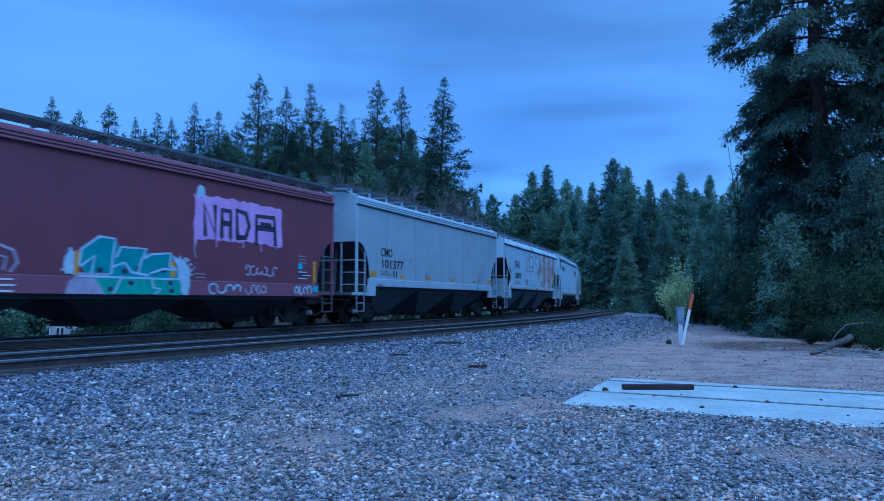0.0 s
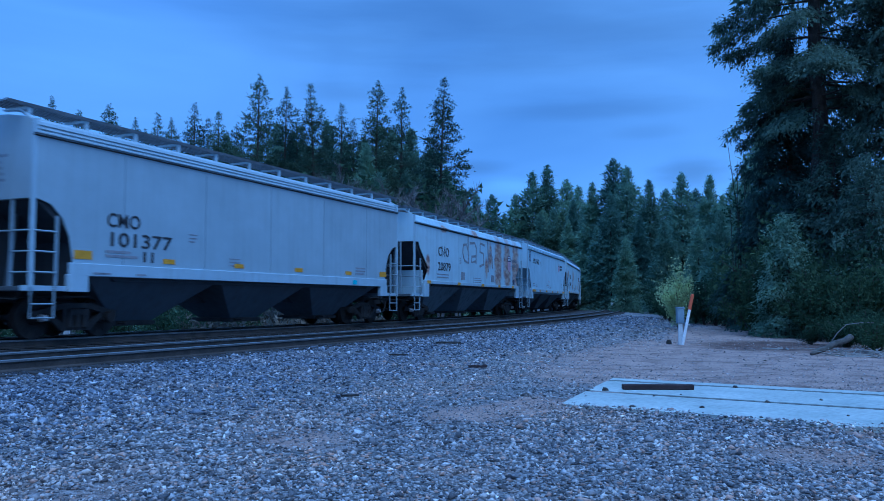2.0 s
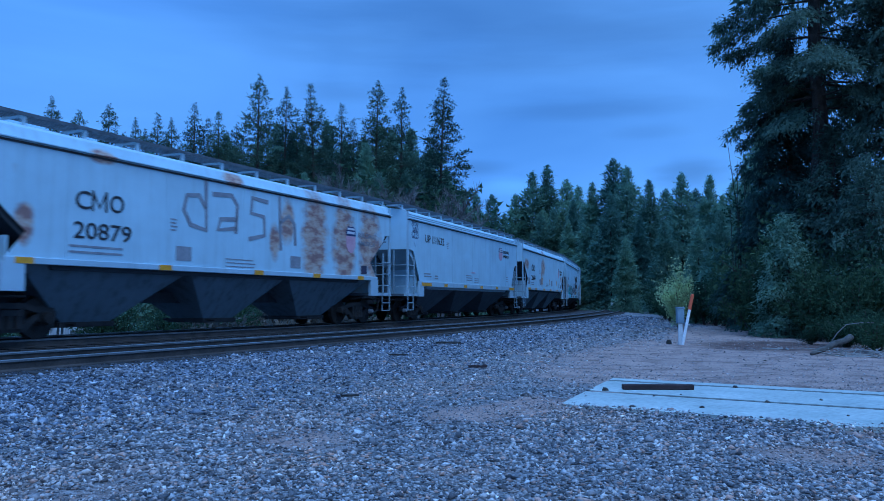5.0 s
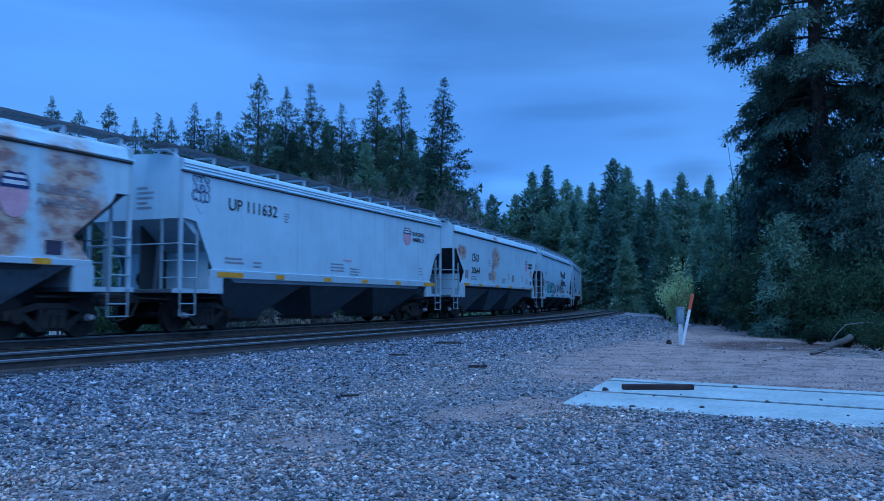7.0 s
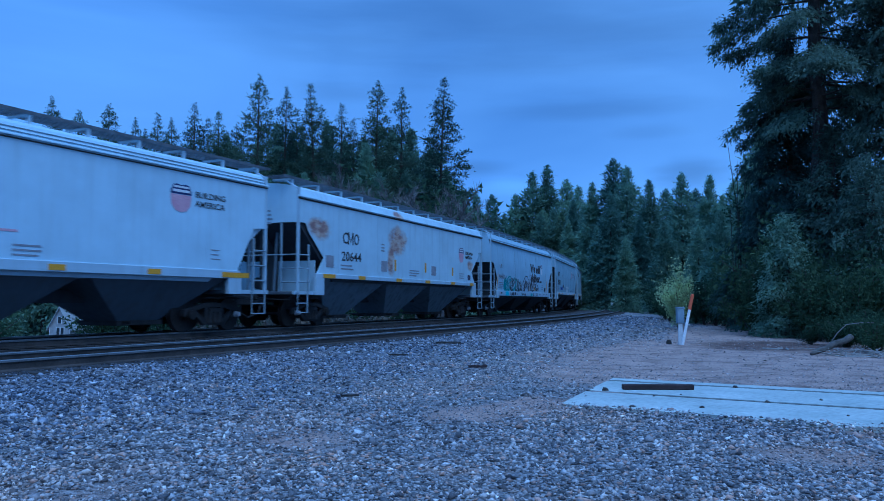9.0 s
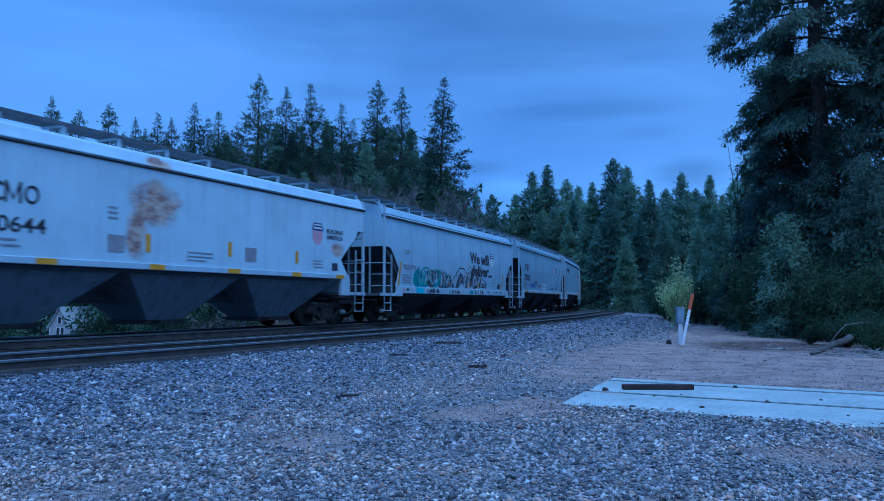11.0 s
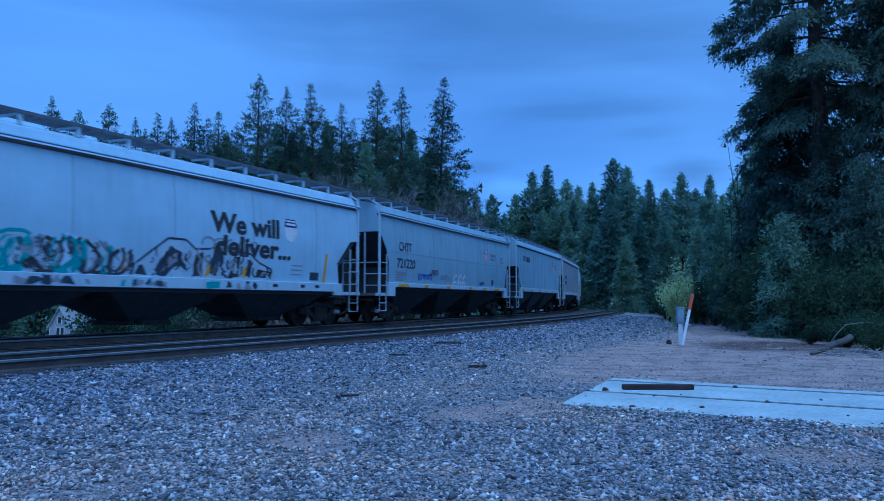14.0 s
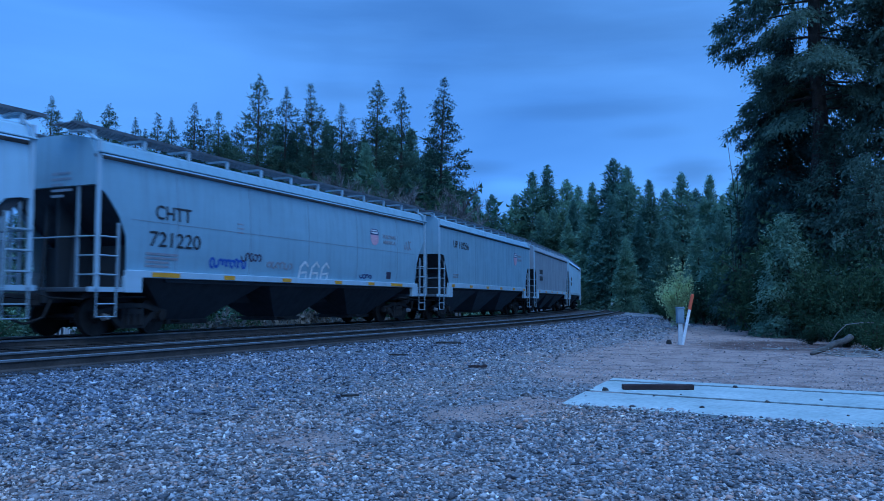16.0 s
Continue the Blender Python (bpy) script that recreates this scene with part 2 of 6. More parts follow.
# ---- mesh helpers ----
class Geo:
    """Collects vertices and faces for one mesh."""

    def __init__(self):
        self.v, self.f = [], []

    def add(self, verts, faces):
        n = len(self.v)
        self.v += [tuple(p) for p in verts]
        self.f += [tuple(i + n for i in q) for q in faces]
        return self

    def box(self, x0, x1, y0, y1, z0, z1):
        return self.add([(x, y, z) for x in (x0, x1) for y in (y0, y1) for z in (z0, z1)],
                        [(0, 1, 3, 2), (4, 6, 7, 5), (0, 4, 5, 1), (2, 3, 7, 6), (0, 2, 6, 4), (1, 5, 7, 3)])

    def prism(self, poly, a, b, axis="y"):
        """A flat outline drawn out from a to b: along y the outline is (x, z), along x it is (y, z), along z (x, y)."""
        n = len(poly)
        put = {"y": lambda p, d: (p[0], d, p[1]), "x": lambda p, d: (d, p[0], p[1]), "z": lambda p, d: (p[0], p[1], d)}[axis]
        self.add([put(p, a) for p in poly] + [put(p, b) for p in poly],
                 [tuple(range(n)), tuple(range(2 * n - 1, n - 1, -1))] + [(i, i + n, (i + 1) % n + n, (i + 1) % n) for i in range(n)])
        return self

    def tube(self, pts, radii, n=6, caps=True):
        pts = [Vector(p) for p in pts]
        rings, faces = [], []
        for i, p in enumerate(pts):
            d = (pts[min(i + 1, len(pts) - 1)] - pts[max(i - 1, 0)]).normalized()
            a = d.cross(Vector((0, 0, 1)) if abs(d.z) < 0.9 else Vector((1, 0, 0))).normalized()
            b = d.cross(a)
            r = radii[i] if isinstance(radii, (list, tuple)) else radii
            rings += [p + (a * math.cos(2 * math.pi * k / n) + b * math.sin(2 * math.pi * k / n)) * r for k in range(n)]
        for i in range(len(pts) - 1):
            faces += [(i * n + k, i * n + (k + 1) % n, (i + 1) * n + (k + 1) % n, (i + 1) * n + k) for k in range(n)]
        if caps:
            faces += [tuple(range(n)), tuple(range(len(pts) * n - 1, (len(pts) - 1) * n - 1, -1))]
        return self.add(rings, faces)

    def mesh(self, name, material, smooth=False, bevel=0.0):
        me = bpy.data.meshes.new(name)
        me.from_pydata(self.v, [], self.f)
        bm = bmesh.new()
        bm.from_mesh(me)
        bmesh.ops.recalc_face_normals(bm, faces=bm.faces)
        if bevel:
            edges = [e for e in bm.edges if len(e.link_faces) == 2 and e.calc_face_angle(0) > 0.6]
            bmesh.ops.bevel(bm, geom=edges, offset=bevel, segments=1, affect="EDGES")
        bm.to_mesh(me)
        bm.free()
        me.materials.append(material)
        if smooth:
            me.polygons.foreach_set("use_smooth", [True] * len(me.polygons))
        return me


def part(name, geo, material, parent, label="", smooth=False, bevel=0.0):
    ob = new(name, geo.mesh(name, material, smooth, bevel) if isinstance(geo, Geo) else geo)
    ob.parent = parent
    if label:
        ob["label"] = label
    return ob


def slivers_mesh(name, verts, n, material):
    """A mesh of n loose three-cornered slivers from an array of 3 n corners."""
    me = bpy.data.meshes.new(name)
    me.vertices.add(3 * n)
    me.vertices.foreach_set("co", np.asarray(verts, dtype=np.float32).ravel())
    me.loops.add(3 * n)
    me.loops.foreach_set("vertex_index", np.arange(3 * n, dtype=np.int32))
    me.polygons.add(n)
    me.polygons.foreach_set("loop_start", np.arange(0, 3 * n, 3, dtype=np.int32))
    me.materials.append(material)
    me.update(calc_edges=True)
    return me


# ---- the two tracks: one curve, given by its heading along its length ----
HEAD0, K_NEAR, K_FAR, K_AT = 1.1447, 0.0036, 0.0032, 36.24
ORIGIN = (-6.6252, 23.7008)
SPACING = 4.911
GAUGE = 0.7525
S_GRID = np.arange(-140.0, 330.0, 0.5)
_k = K_NEAR + (K_FAR - K_NEAR) / (1 + np.exp(-(S_GRID - K_AT) / 15.0))
_zero = int(np.argmin(np.abs(S_GRID)))
T_GRID = np.cumsum(_k) * 0.5
T_GRID = T_GRID - T_GRID[_zero] + HEAD0
X_GRID = np.cumsum(np.cos(T_GRID)) * 0.5
Y_GRID = np.cumsum(np.sin(T_GRID)) * 0.5
X_GRID = X_GRID - X_GRID[_zero] + ORIGIN[0]
Y_GRID = Y_GRID - Y_GRID[_zero] + ORIGIN[1]


def on_track(s, off=0.0, z=0.0):
    th = float(np.interp(s, S_GRID, T_GRID))
    return Vector((float(np.interp(s, S_GRID, X_GRID)) + math.sin(th) * off,
                   float(np.interp(s, S_GRID, Y_GRID)) - math.cos(th) * off, z))


def track_frame(x, y):
    """For arrays of places: the distance along the track and the offset towards the camera's side."""
    x, y = np.asarray(x, float), np.asarray(y, float)
    shape = x.shape
    x, y = x.ravel(), y.ravel()
    s, off = np.empty_like(x), np.empty_like(x)
    gx, gy, gt, gs = X_GRID[::4], Y_GRID[::4], T_GRID[::4], S_GRID[::4]
    for a in range(0, len(x), 20000):
        dx, dy = x[a:a + 20000, None] - gx, y[a:a + 20000, None] - gy
        j = np.argmin(dx * dx + dy * dy, axis=1)
        r = np.arange(len(j))
        s[a:a + 20000] = gs[j]
        off[a:a + 20000] = dx[r, j] * np.sin(gt[j]) - dy[r, j] * np.cos(gt[j])
    return s.reshape(shape), off.reshape(shape)


def ground_z(x, y):
    """Ground height: ballast bed, shoulder, level yard on the camera's side, a falling bank on the other."""
    s, off = track_frame(x, y)
    z = np.interp(off, [-160, -90, -40, -7, -4.6, -2.6, 6.0, 6.6, 10.5, 14, 40, 120],
                  [-3.0, -5.5, -4.2, -1.7, -1.2, -0.20, -0.20, -0.24, -0.44, -0.46, -0.5, -0.8])
    return z + 0.025 * np.sin(x * 1.3 + 2.0 * np.sin(y * 0.7)) * np.sin(y * 0.9 + 1.0) * np.clip((off - 8) / 4, 0, 1)


def gz(x, y):
    return float(ground_z(np.array([x]), np.array([y]))[0])


# ---- ground ----
def gravel_material():
    m, nt, b = mat_new("gravel", 0.92, 0.0, 0.25)
    stones = nt.nodes.new("ShaderNodeTexVoronoi")
    stones.inputs["Scale"].default_value = 34.0
    tc = nt.nodes.new("ShaderNodeTexCoord")
    nt.links.new(tc.outputs["Object"], stones.inputs["Vector"])
    grey = nt.nodes.new("ShaderNodeSeparateColor")
    nt.links.new(stones.outputs["Color"], grey.inputs["Color"])
    st = ramp_node(nt, grey.outputs["Red"], [(0.0, (0.060, 0.058, 0.058)), (0.6, (0.160, 0.152, 0.150)), (1.0, (0.32, 0.305, 0.295))])
    dirt = ramp_node(nt, noise_node(nt, 22.0, 9.0, rough=0.72), [(0.28, (0.145, 0.098, 0.080)), (0.5, (0.320, 0.222, 0.180)), (0.72, (0.48, 0.355, 0.29))])
    damp = ramp_node(nt, noise_node(nt, 1.7, 7.0, rough=0.65), [(0.32, (0.50, 0.47, 0.46)), (0.5, (1.0, 1.0, 1.0)), (0.68, (1.28, 1.24, 1.20))])
    dirt = mix_node(nt, 1.0, dirt, damp, "MULTIPLY")
    att = nt.nodes.new("ShaderNodeAttribute")
    att.attribute_name = "soil"
    edge = noise_node(nt, 1.1, 6.0)
    lift = nt.nodes.new("ShaderNodeMath")
    lift.operation = "ADD"
    nt.links.new(att.outputs["Fac"], lift.inputs[0])
    nt.links.new(edge, lift.inputs[1])
    f = ramp_node(nt, lift.outputs[0], [(0.72, (0, 0, 0)), (1.0, (1, 1, 1))])
    oil = nt.nodes.new("ShaderNodeAttribute")
    oil.attribute_name = "oil"
    stain = ramp_node(nt, oil.outputs["Fac"], [(0.0, (1, 1, 1)), (1.0, (0.34, 0.34, 0.36))])
    # fallen needles and dark humus before the trees
    duff = nt.nodes.new("ShaderNodeAttribute")
    duff.attribute_name = "litter"
    torn = nt.nodes.new("ShaderNodeMath")
    torn.operation = "MULTIPLY"
    nt.links.new(duff.outputs["Fac"], torn.inputs[0])
    nt.links.new(noise_node(nt, 2.2, 7.0, rough=0.7), torn.inputs[1])
    needles = ramp_node(nt, torn.outputs[0], [(0.10, (1, 1, 1)), (0.36, (0.38, 0.33, 0.32))])
    earth = mix_node(nt, 1.0, dirt, needles, "MULTIPLY")
    nt.links.new(mix_node(nt, 1.0, mix_node(nt, f, st, earth), stain, "MULTIPLY"), b.inputs["Base Color"])
    clods = noise_node(nt, 16.0, 8.0, rough=0.7)
    both = nt.nodes.new("ShaderNodeMath")
    both.operation = "MULTIPLY_ADD"
    both.inputs[1].default_value = 0.5
    nt.links.new(stones.outputs["Distance"], both.inputs[0])
    nt.links.new(clods, both.inputs[2])
    bump_node(nt, b, both.outputs[0], 0.8, 0.03)
    return m


def soil_amount(x, y, trodden=1.0):
    """Where bare earth shows instead of stones: the worn strip behind the slab and towards the trees."""
    s, off = track_frame(x, y)
    d = np.hypot((x - 6.2) / 7.4, (y - 19.0) / 9.6)
    a = np.clip(1.35 - d, 0, 1) * np.clip((off - 9.0) / 4.0, 0, 1)
    e = np.hypot((x - 11.0) / 8.0, (y - 31.0) / 13.0)
    a = np.maximum(a, np.clip(1.5 - 1.2 * e, 0, 1) * np.clip((off - 10.5) / 2.5, 0, 1))
    # trodden patches where earth and fines show between the stones
    p = np.sin(x * 1.3 + 1.3 * np.sin(y * 0.9 + 0.5)) * np.sin(y * 1.25 + 0.5 * x + 2.0) + 0.35 * np.sin(2.7 * x + 1.1) * np.sin(2.3 * y)
    b = trodden * 0.52 * np.clip((p + 0.05) / 0.6, 0, 1) * np.clip((off - 9.8) / 2.5, 0, 1)
    return np.maximum(np.maximum(a, b), np.clip((off - 26) / 5, 0, 1))


def build_ground():
    def axis(a, b, fine_a, fine_b, step, coarse):
        mid = np.arange(fine_a, fine_b, step)
        low = fine_a - np.cumsum(np.geomspace(step, coarse, 34))
        high = fine_b + np.cumsum(np.geomspace(step, coarse, 34))
        return np.concatenate([low[::-1], mid, high])
    xs = axis(-1500, 1500, -22.0, 26.0, 0.4, 190.0)
    ys = axis(-1500, 1500, -4.0, 60.0, 0.4, 190.0)
    gx, gy = np.meshgrid(xs, ys)
    zz = ground_z(gx, gy)
    nx, ny = len(xs), len(ys)
    me = bpy.data.meshes.new("ground")
    idx = np.arange(nx * ny).reshape(ny, nx)
    faces = np.stack([idx[:-1, :-1], idx[:-1, 1:], idx[1:, 1:], idx[1:, :-1]], axis=-1).reshape(-1, 4)
    me.from_pydata(np.stack([gx, gy, zz], axis=-1).reshape(-1, 3).tolist(), [], faces.tolist())
    at = me.attributes.new("soil", "FLOAT", "POINT")
    at.data.foreach_set("value", soil_amount(gx, gy).ravel().astype(np.float32))
    off = track_frame(gx, gy)[1]
    at = me.attributes.new("oil", "FLOAT", "POINT")
    at.data.foreach_set("value", (np.clip((off + 3.2) / 0.6, 0, 1) * np.clip((6.35 - off) / 0.3, 0, 1)).ravel().astype(np.float32))
    litter = np.clip(1.4 - 1.3 * np.hypot((gx - 9.8) / 3.2, (gy - 22.6) / 3.8), 0, 1)
    at = me.attributes.new("litter", "FLOAT", "POINT")
    at.data.foreach_set("value", litter.ravel().astype(np.float32))
    me.polygons.foreach_set("use_smooth", [True] * len(me.polygons))
    me.materials.append(gravel_material())
    tagged(new("ground", me), "grey gravel and brown earth yard beside the railway", "ground", kind="structure")
    return xs, ys, zz


GROUND_X, GROUND_Y, GROUND_Z = build_ground()


def sheet_z(x, y):
    """Height of the ground sheet between its grid points."""
    i = np.clip(np.searchsorted(GROUND_X, x) - 1, 0, len(GROUND_X) - 2)
    j = np.clip(np.searchsorted(GROUND_Y, y) - 1, 0, len(GROUND_Y) - 2)
    u = (x - GROUND_X[i]) / (GROUND_X[i + 1] - GROUND_X[i])
    v = (y - GROUND_Y[j]) / (GROUND_Y[j + 1] - GROUND_Y[j])
    return (GROUND_Z[j, i] * (1 - u) + GROUND_Z[j, i + 1] * u) * (1 - v) + (GROUND_Z[j + 1, i] * (1 - u) + GROUND_Z[j + 1, i + 1] * u) * v


# ---- rails and ties ----
def rail_geo(prof, off0, drop):
    g = Geo()
    n = len(prof)
    for i, s in enumerate(np.arange(-60.0, 220.1, 2.0)):
        g.v += [tuple(on_track(s, off0 + p, q - drop)) for p, q in prof]
        if i:
            g.f += [((i - 1) * n + k, (i - 1) * n + (k + 1) % n, i * n + (k + 1) % n, i * n + k) for k in range(n)]
    return g


TIE_MESH = Geo().box(-0.11, 0.11, -1.3, 1.3, -0.30, -0.165).mesh("tie", M_TIE, bevel=0.012)


def railway_track(center, drop, label):
    root = new("railway_track")
    for side in (-1, 1):
        o = center + side * GAUGE
        rail = part("rail", rail_geo([(-0.075, -0.172), (0.075, -0.172), (0.07, -0.155), (0.012, -0.135), (0.012, -0.042), (-0.012, -0.042), (-0.012, -0.135), (-0.07, -0.155)], o, drop), M_RAIL, root)
        part("rail_head", rail_geo([(-0.012, -0.046), (0.012, -0.046), (0.037, -0.036), (0.037, -0.006), (0.030, 0.0), (-0.030, 0.0), (-0.037, -0.006), (-0.037, -0.036)], o, drop), M_RAILTOP, rail, "worn shiny running surface")
    for k in range(220):
        s = -22.0 + 0.54 * k
        tie = part("tie", TIE_MESH, M_TIE, root)
        th = float(np.interp(s, S_GRID, T_GRID))
        tie.matrix_basis = Matrix.Translation(on_track(s, center + rnd0.uniform(-0.04, 0.04), -drop)) @ Matrix.Rotation(th + rnd0.uniform(-0.02, 0.02), 4, "Z")
    tagged(root, label, "railway track", group="the two parallel tracks", kind="structure")


rnd0 = random.Random(3)
railway_track(0.0, 0.0, "curving railway track under the train, rusty rails on timber ties")
railway_track(SPACING, 0.02, "empty curving railway track with dark rails on timber ties")


# ---- loose stones ----
def stone_material(name, stops):
    m, nt, b = mat_new(name, 0.92, 0.0, 0.25)
    geo = nt.nodes.new("ShaderNodeNewGeometry")
    col = ramp_node(nt, geo.outputs["Random Per Island"], stops)
    fine = noise_node(nt, 95.0, 5.0)
    grain = ramp_node(nt, fine, [(0.28, (0.72, 0.72, 0.72)), (0.72, (1.28, 1.28, 1.28))])
    blot = ramp_node(nt, noise_node(nt, 0.62, 5.0), [(0.34, (0.90, 0.90, 0.92)), (0.52, (1.12, 1.07, 1.04)), (0.68, (1.42, 1.18, 1.02))])
    tufts = ramp_node(nt, noise_node(nt, 2.6, 4.0), [(0.32, (0.68, 0.70, 0.73)), (0.5, (1.0, 1.0, 1.0)), (0.68, (1.24, 1.20, 1.16))])
    col = mix_node(nt, 1.0, col, tufts, "MULTIPLY")
    nt.links.new(mix_node(nt, 1.0, mix_node(nt, 1.0, col, grain, "MULTIPLY"), blot, "MULTIPLY"), b.inputs["Base Color"])
    bump_node(nt, b, fine, 0.5, 0.006)
    return m


SLAB_DIR = Vector((0.849, -0.528))
SLAB_BACK, SLAB_FRONT = Vector((2.78, 12.93)), Vector((1.43, 9.70))
SLAB_LONG = 8.5
SLAB = [tuple(SLAB_BACK), tuple(SLAB_BACK + SLAB_DIR * SLAB_LONG), tuple(SLAB_FRONT + SLAB_DIR * SLAB_LONG), tuple(SLAB_FRONT)]
SLAB_Z = -0.425


def in_slab(x, y):
    inside = np.zeros(x.shape, bool)
    n = len(SLAB)
    for i in range(n):
        (x1, y1), (x2, y2) = SLAB[i], SLAB[(i + 1) % n]
        c = ((y1 > y) != (y2 > y)) & (x < (x2 - x1) * (y - y1) / (y2 - y1 + 1e-12) + x1)
        inside ^= c
    return inside


def front_edge(x, y):
    """How far behind the slab's front edge, and how far along it."""
    dx, dy = x - SLAB_FRONT.x, y - SLAB_FRONT.y
    return -dx * SLAB_DIR.y + dy * SLAB_DIR.x, dx * SLAB_DIR.x + dy * SLAB_DIR.y


def stones_mesh(name, x, y, r, rng, material, label):
    n = len(x)
    z = sheet_z(x, y)
    # stones banked against the slab's front edge and strewn over it
    back, along = front_edge(x, y)
    bank = np.clip(1 - np.abs(back) / 0.35, 0, 1) * (along > -0.2)
    z = np.where((back < 0) & (along > -0.2), np.maximum(z, z + (SLAB_Z - 0.006 - z) * np.clip(bank * 1.6, 0, 1)), z)
    z = np.where(in_slab(x, y), SLAB_Z - 0.004, z)
    tips = np.array([(1, 0, 0), (0, 1, 0), (-1, 0, 0), (0, -1, 0), (0, 0, 1), (0, 0, -1)], float)
    v = tips[None] * rng.uniform(0.75, 1.45, (n, 6, 1)) + rng.normal(0, 0.26, (n, 6, 3))
    v *= np.stack([rng.uniform(0.85, 1.45, n), rng.uniform(0.7, 1.15, n), rng.uniform(0.38, 0.80, n)], axis=1)[:, None, :]
    ax, az = rng.normal(0, 0.55, n), rng.uniform(0, 6.283, n)
    ca, sa, cz, sz = np.cos(ax)[:, None], np.sin(ax)[:, None], np.cos(az)[:, None], np.sin(az)[:, None]
    y1, z1 = v[..., 1] * ca - v[..., 2] * sa, v[..., 1] * sa + v[..., 2] * ca
    x2, y2 = v[..., 0] * cz - y1 * sz, v[..., 0] * sz + y1 * cz
    co = np.stack([x2, y2, z1], axis=-1) * r[:, None, None] + np.stack([x, y, z + r * 0.26], axis=1)[:, None, :]
    side = np.array([(0, 1, 4), (1, 2, 4), (2, 3, 4), (3, 0, 4), (1, 0, 5), (2, 1, 5), (3, 2, 5), (0, 3, 5)])
    faces = (side[None] + 6 * np.arange(n)[:, None, None]).reshape(-1)
    me = bpy.data.meshes.new(name)
    me.vertices.add(6 * n)
    me.vertices.foreach_set("co", co.astype(np.float32).ravel())
    me.loops.add(24 * n)
    me.loops.foreach_set("vertex_index", faces.astype(np.int32))
    me.polygons.add(8 * n)
    me.polygons.foreach_set("loop_start", np.arange(0, 24 * n, 3, dtype=np.int32))
    me.materials.append(material)
    me.update(calc_edges=True)
    tagged(new(name, me), label, "gravel", kind="stuff")


def loose_stones():
    rng = np.random.default_rng(17)
    X, Y, R = [], [], []
    for y0, y1, per, lo, hi in ((3.6, 6.5, 1700, 0.006, 0.034), (6.5, 10.0, 950, 0.009, 0.036), (10.0, 16.0, 390, 0.013, 0.036), (16.0, 28.0, 120, 0.020, 0.044), (28.0, 60.0, 22, 0.034, 0.066)):
        w = 0.60 * y1 + 0.6
        n = int(per * (y1 - y0) * 2 * w)
        x, y = rng.uniform(-w, w, n), rng.uniform(y0, y1, n)
        r = lo + (hi * 1.25 - lo) * rng.beta(1.0, 3.0, n)
        X.append(x), Y.append(y), R.append(r)
    x, y, r = np.concatenate(X), np.concatenate(Y), np.concatenate(R)
    s, off = track_frame(x, y)
    soil = soil_amount(x, y, 0.45)
    patchy = 0.5 + 0.5 * np.sin(x * 1.1 + 1.5 * np.sin(y * 0.8)) * np.sin(y * 0.75 + 0.6)
    jx, jy = rng.normal(0, 0.09, len(x)), rng.normal(0, 0.09, len(x))
    back, along = front_edge(x, y)
    ragged = 0.02 + 0.06 * np.sin(along * 2.3) + 0.05 * np.sin(along * 5.7 + 1) + rng.exponential(0.05, len(x))
    keep = (off > 3.2) & (~in_slab(x + jx, y + jy) | ((back > 0) & (back < ragged) & (along > 0))) & (rng.uniform(size=len(x)) > np.clip(soil * 1.0, 0, 0.82)) & (rng.uniform(size=len(x)) > 0.35 * patchy * (off > 10))
    for o in (SPACING - GAUGE, SPACING + GAUGE):
        keep &= np.abs(off - o) > 0.12
    keep &= np.abs(x) < 0.60 * y + 0.9
    x, y, r, off = x[keep], y[keep], r[keep], off[keep]
    r = np.where(rng.uniform(size=len(r)) < 0.010, r * 1.6, r)
    r = np.where(soil_amount(x, y) > 0.4, r * 0.5, r * 0.82)
    bed = off + rng.normal(0, 0.9, len(off)) < 9.2
    oily = bed & (off + rng.normal(0, 0.06, len(off)) < 6.05)
    stones_mesh("track_ballast", x[oily], y[oily], r[oily] * 1.1, rng, stone_material("oily_ballast_stone", [(0.0, (0.016, 0.017, 0.020)), (0.6, (0.050, 0.052, 0.058)), (1.0, (0.11, 0.115, 0.125))]),
                "dark oil-stained ballast between the rails")
    bed &= ~oily
    stones_mesh("ballast", x[bed], y[bed], r[bed] * 1.15, rng, stone_material("ballast_stone", [(0.0, (0.024, 0.028, 0.038)), (0.28, (0.082, 0.094, 0.120)), (0.70, (0.190, 0.212, 0.252)), (0.95, (0.320, 0.345, 0.395)), (1.0, (0.56, 0.58, 0.62))]),
                "dark grey angular railway ballast along the tracks")
    yard = ~bed & ~oily
    stones_mesh("crushed_stone", x[yard], y[yard], r[yard], rng, stone_material("yard_stone", [(0.0, (0.054, 0.054, 0.059)), (0.28, (0.139, 0.137, 0.143)), (0.55, (0.268, 0.263, 0.268)), (0.68, (0.353, 0.345, 0.345)), (0.71, (0.369, 0.262, 0.219)),
                (0.80, (0.310, 0.227, 0.193)), (0.82, (0.369, 0.362, 0.360)), (0.97, (0.423, 0.413, 0.409)), (1.0, (0.701, 0.701, 0.692))]), "loose grey crushed stone spread over the yard")


loose_stones()


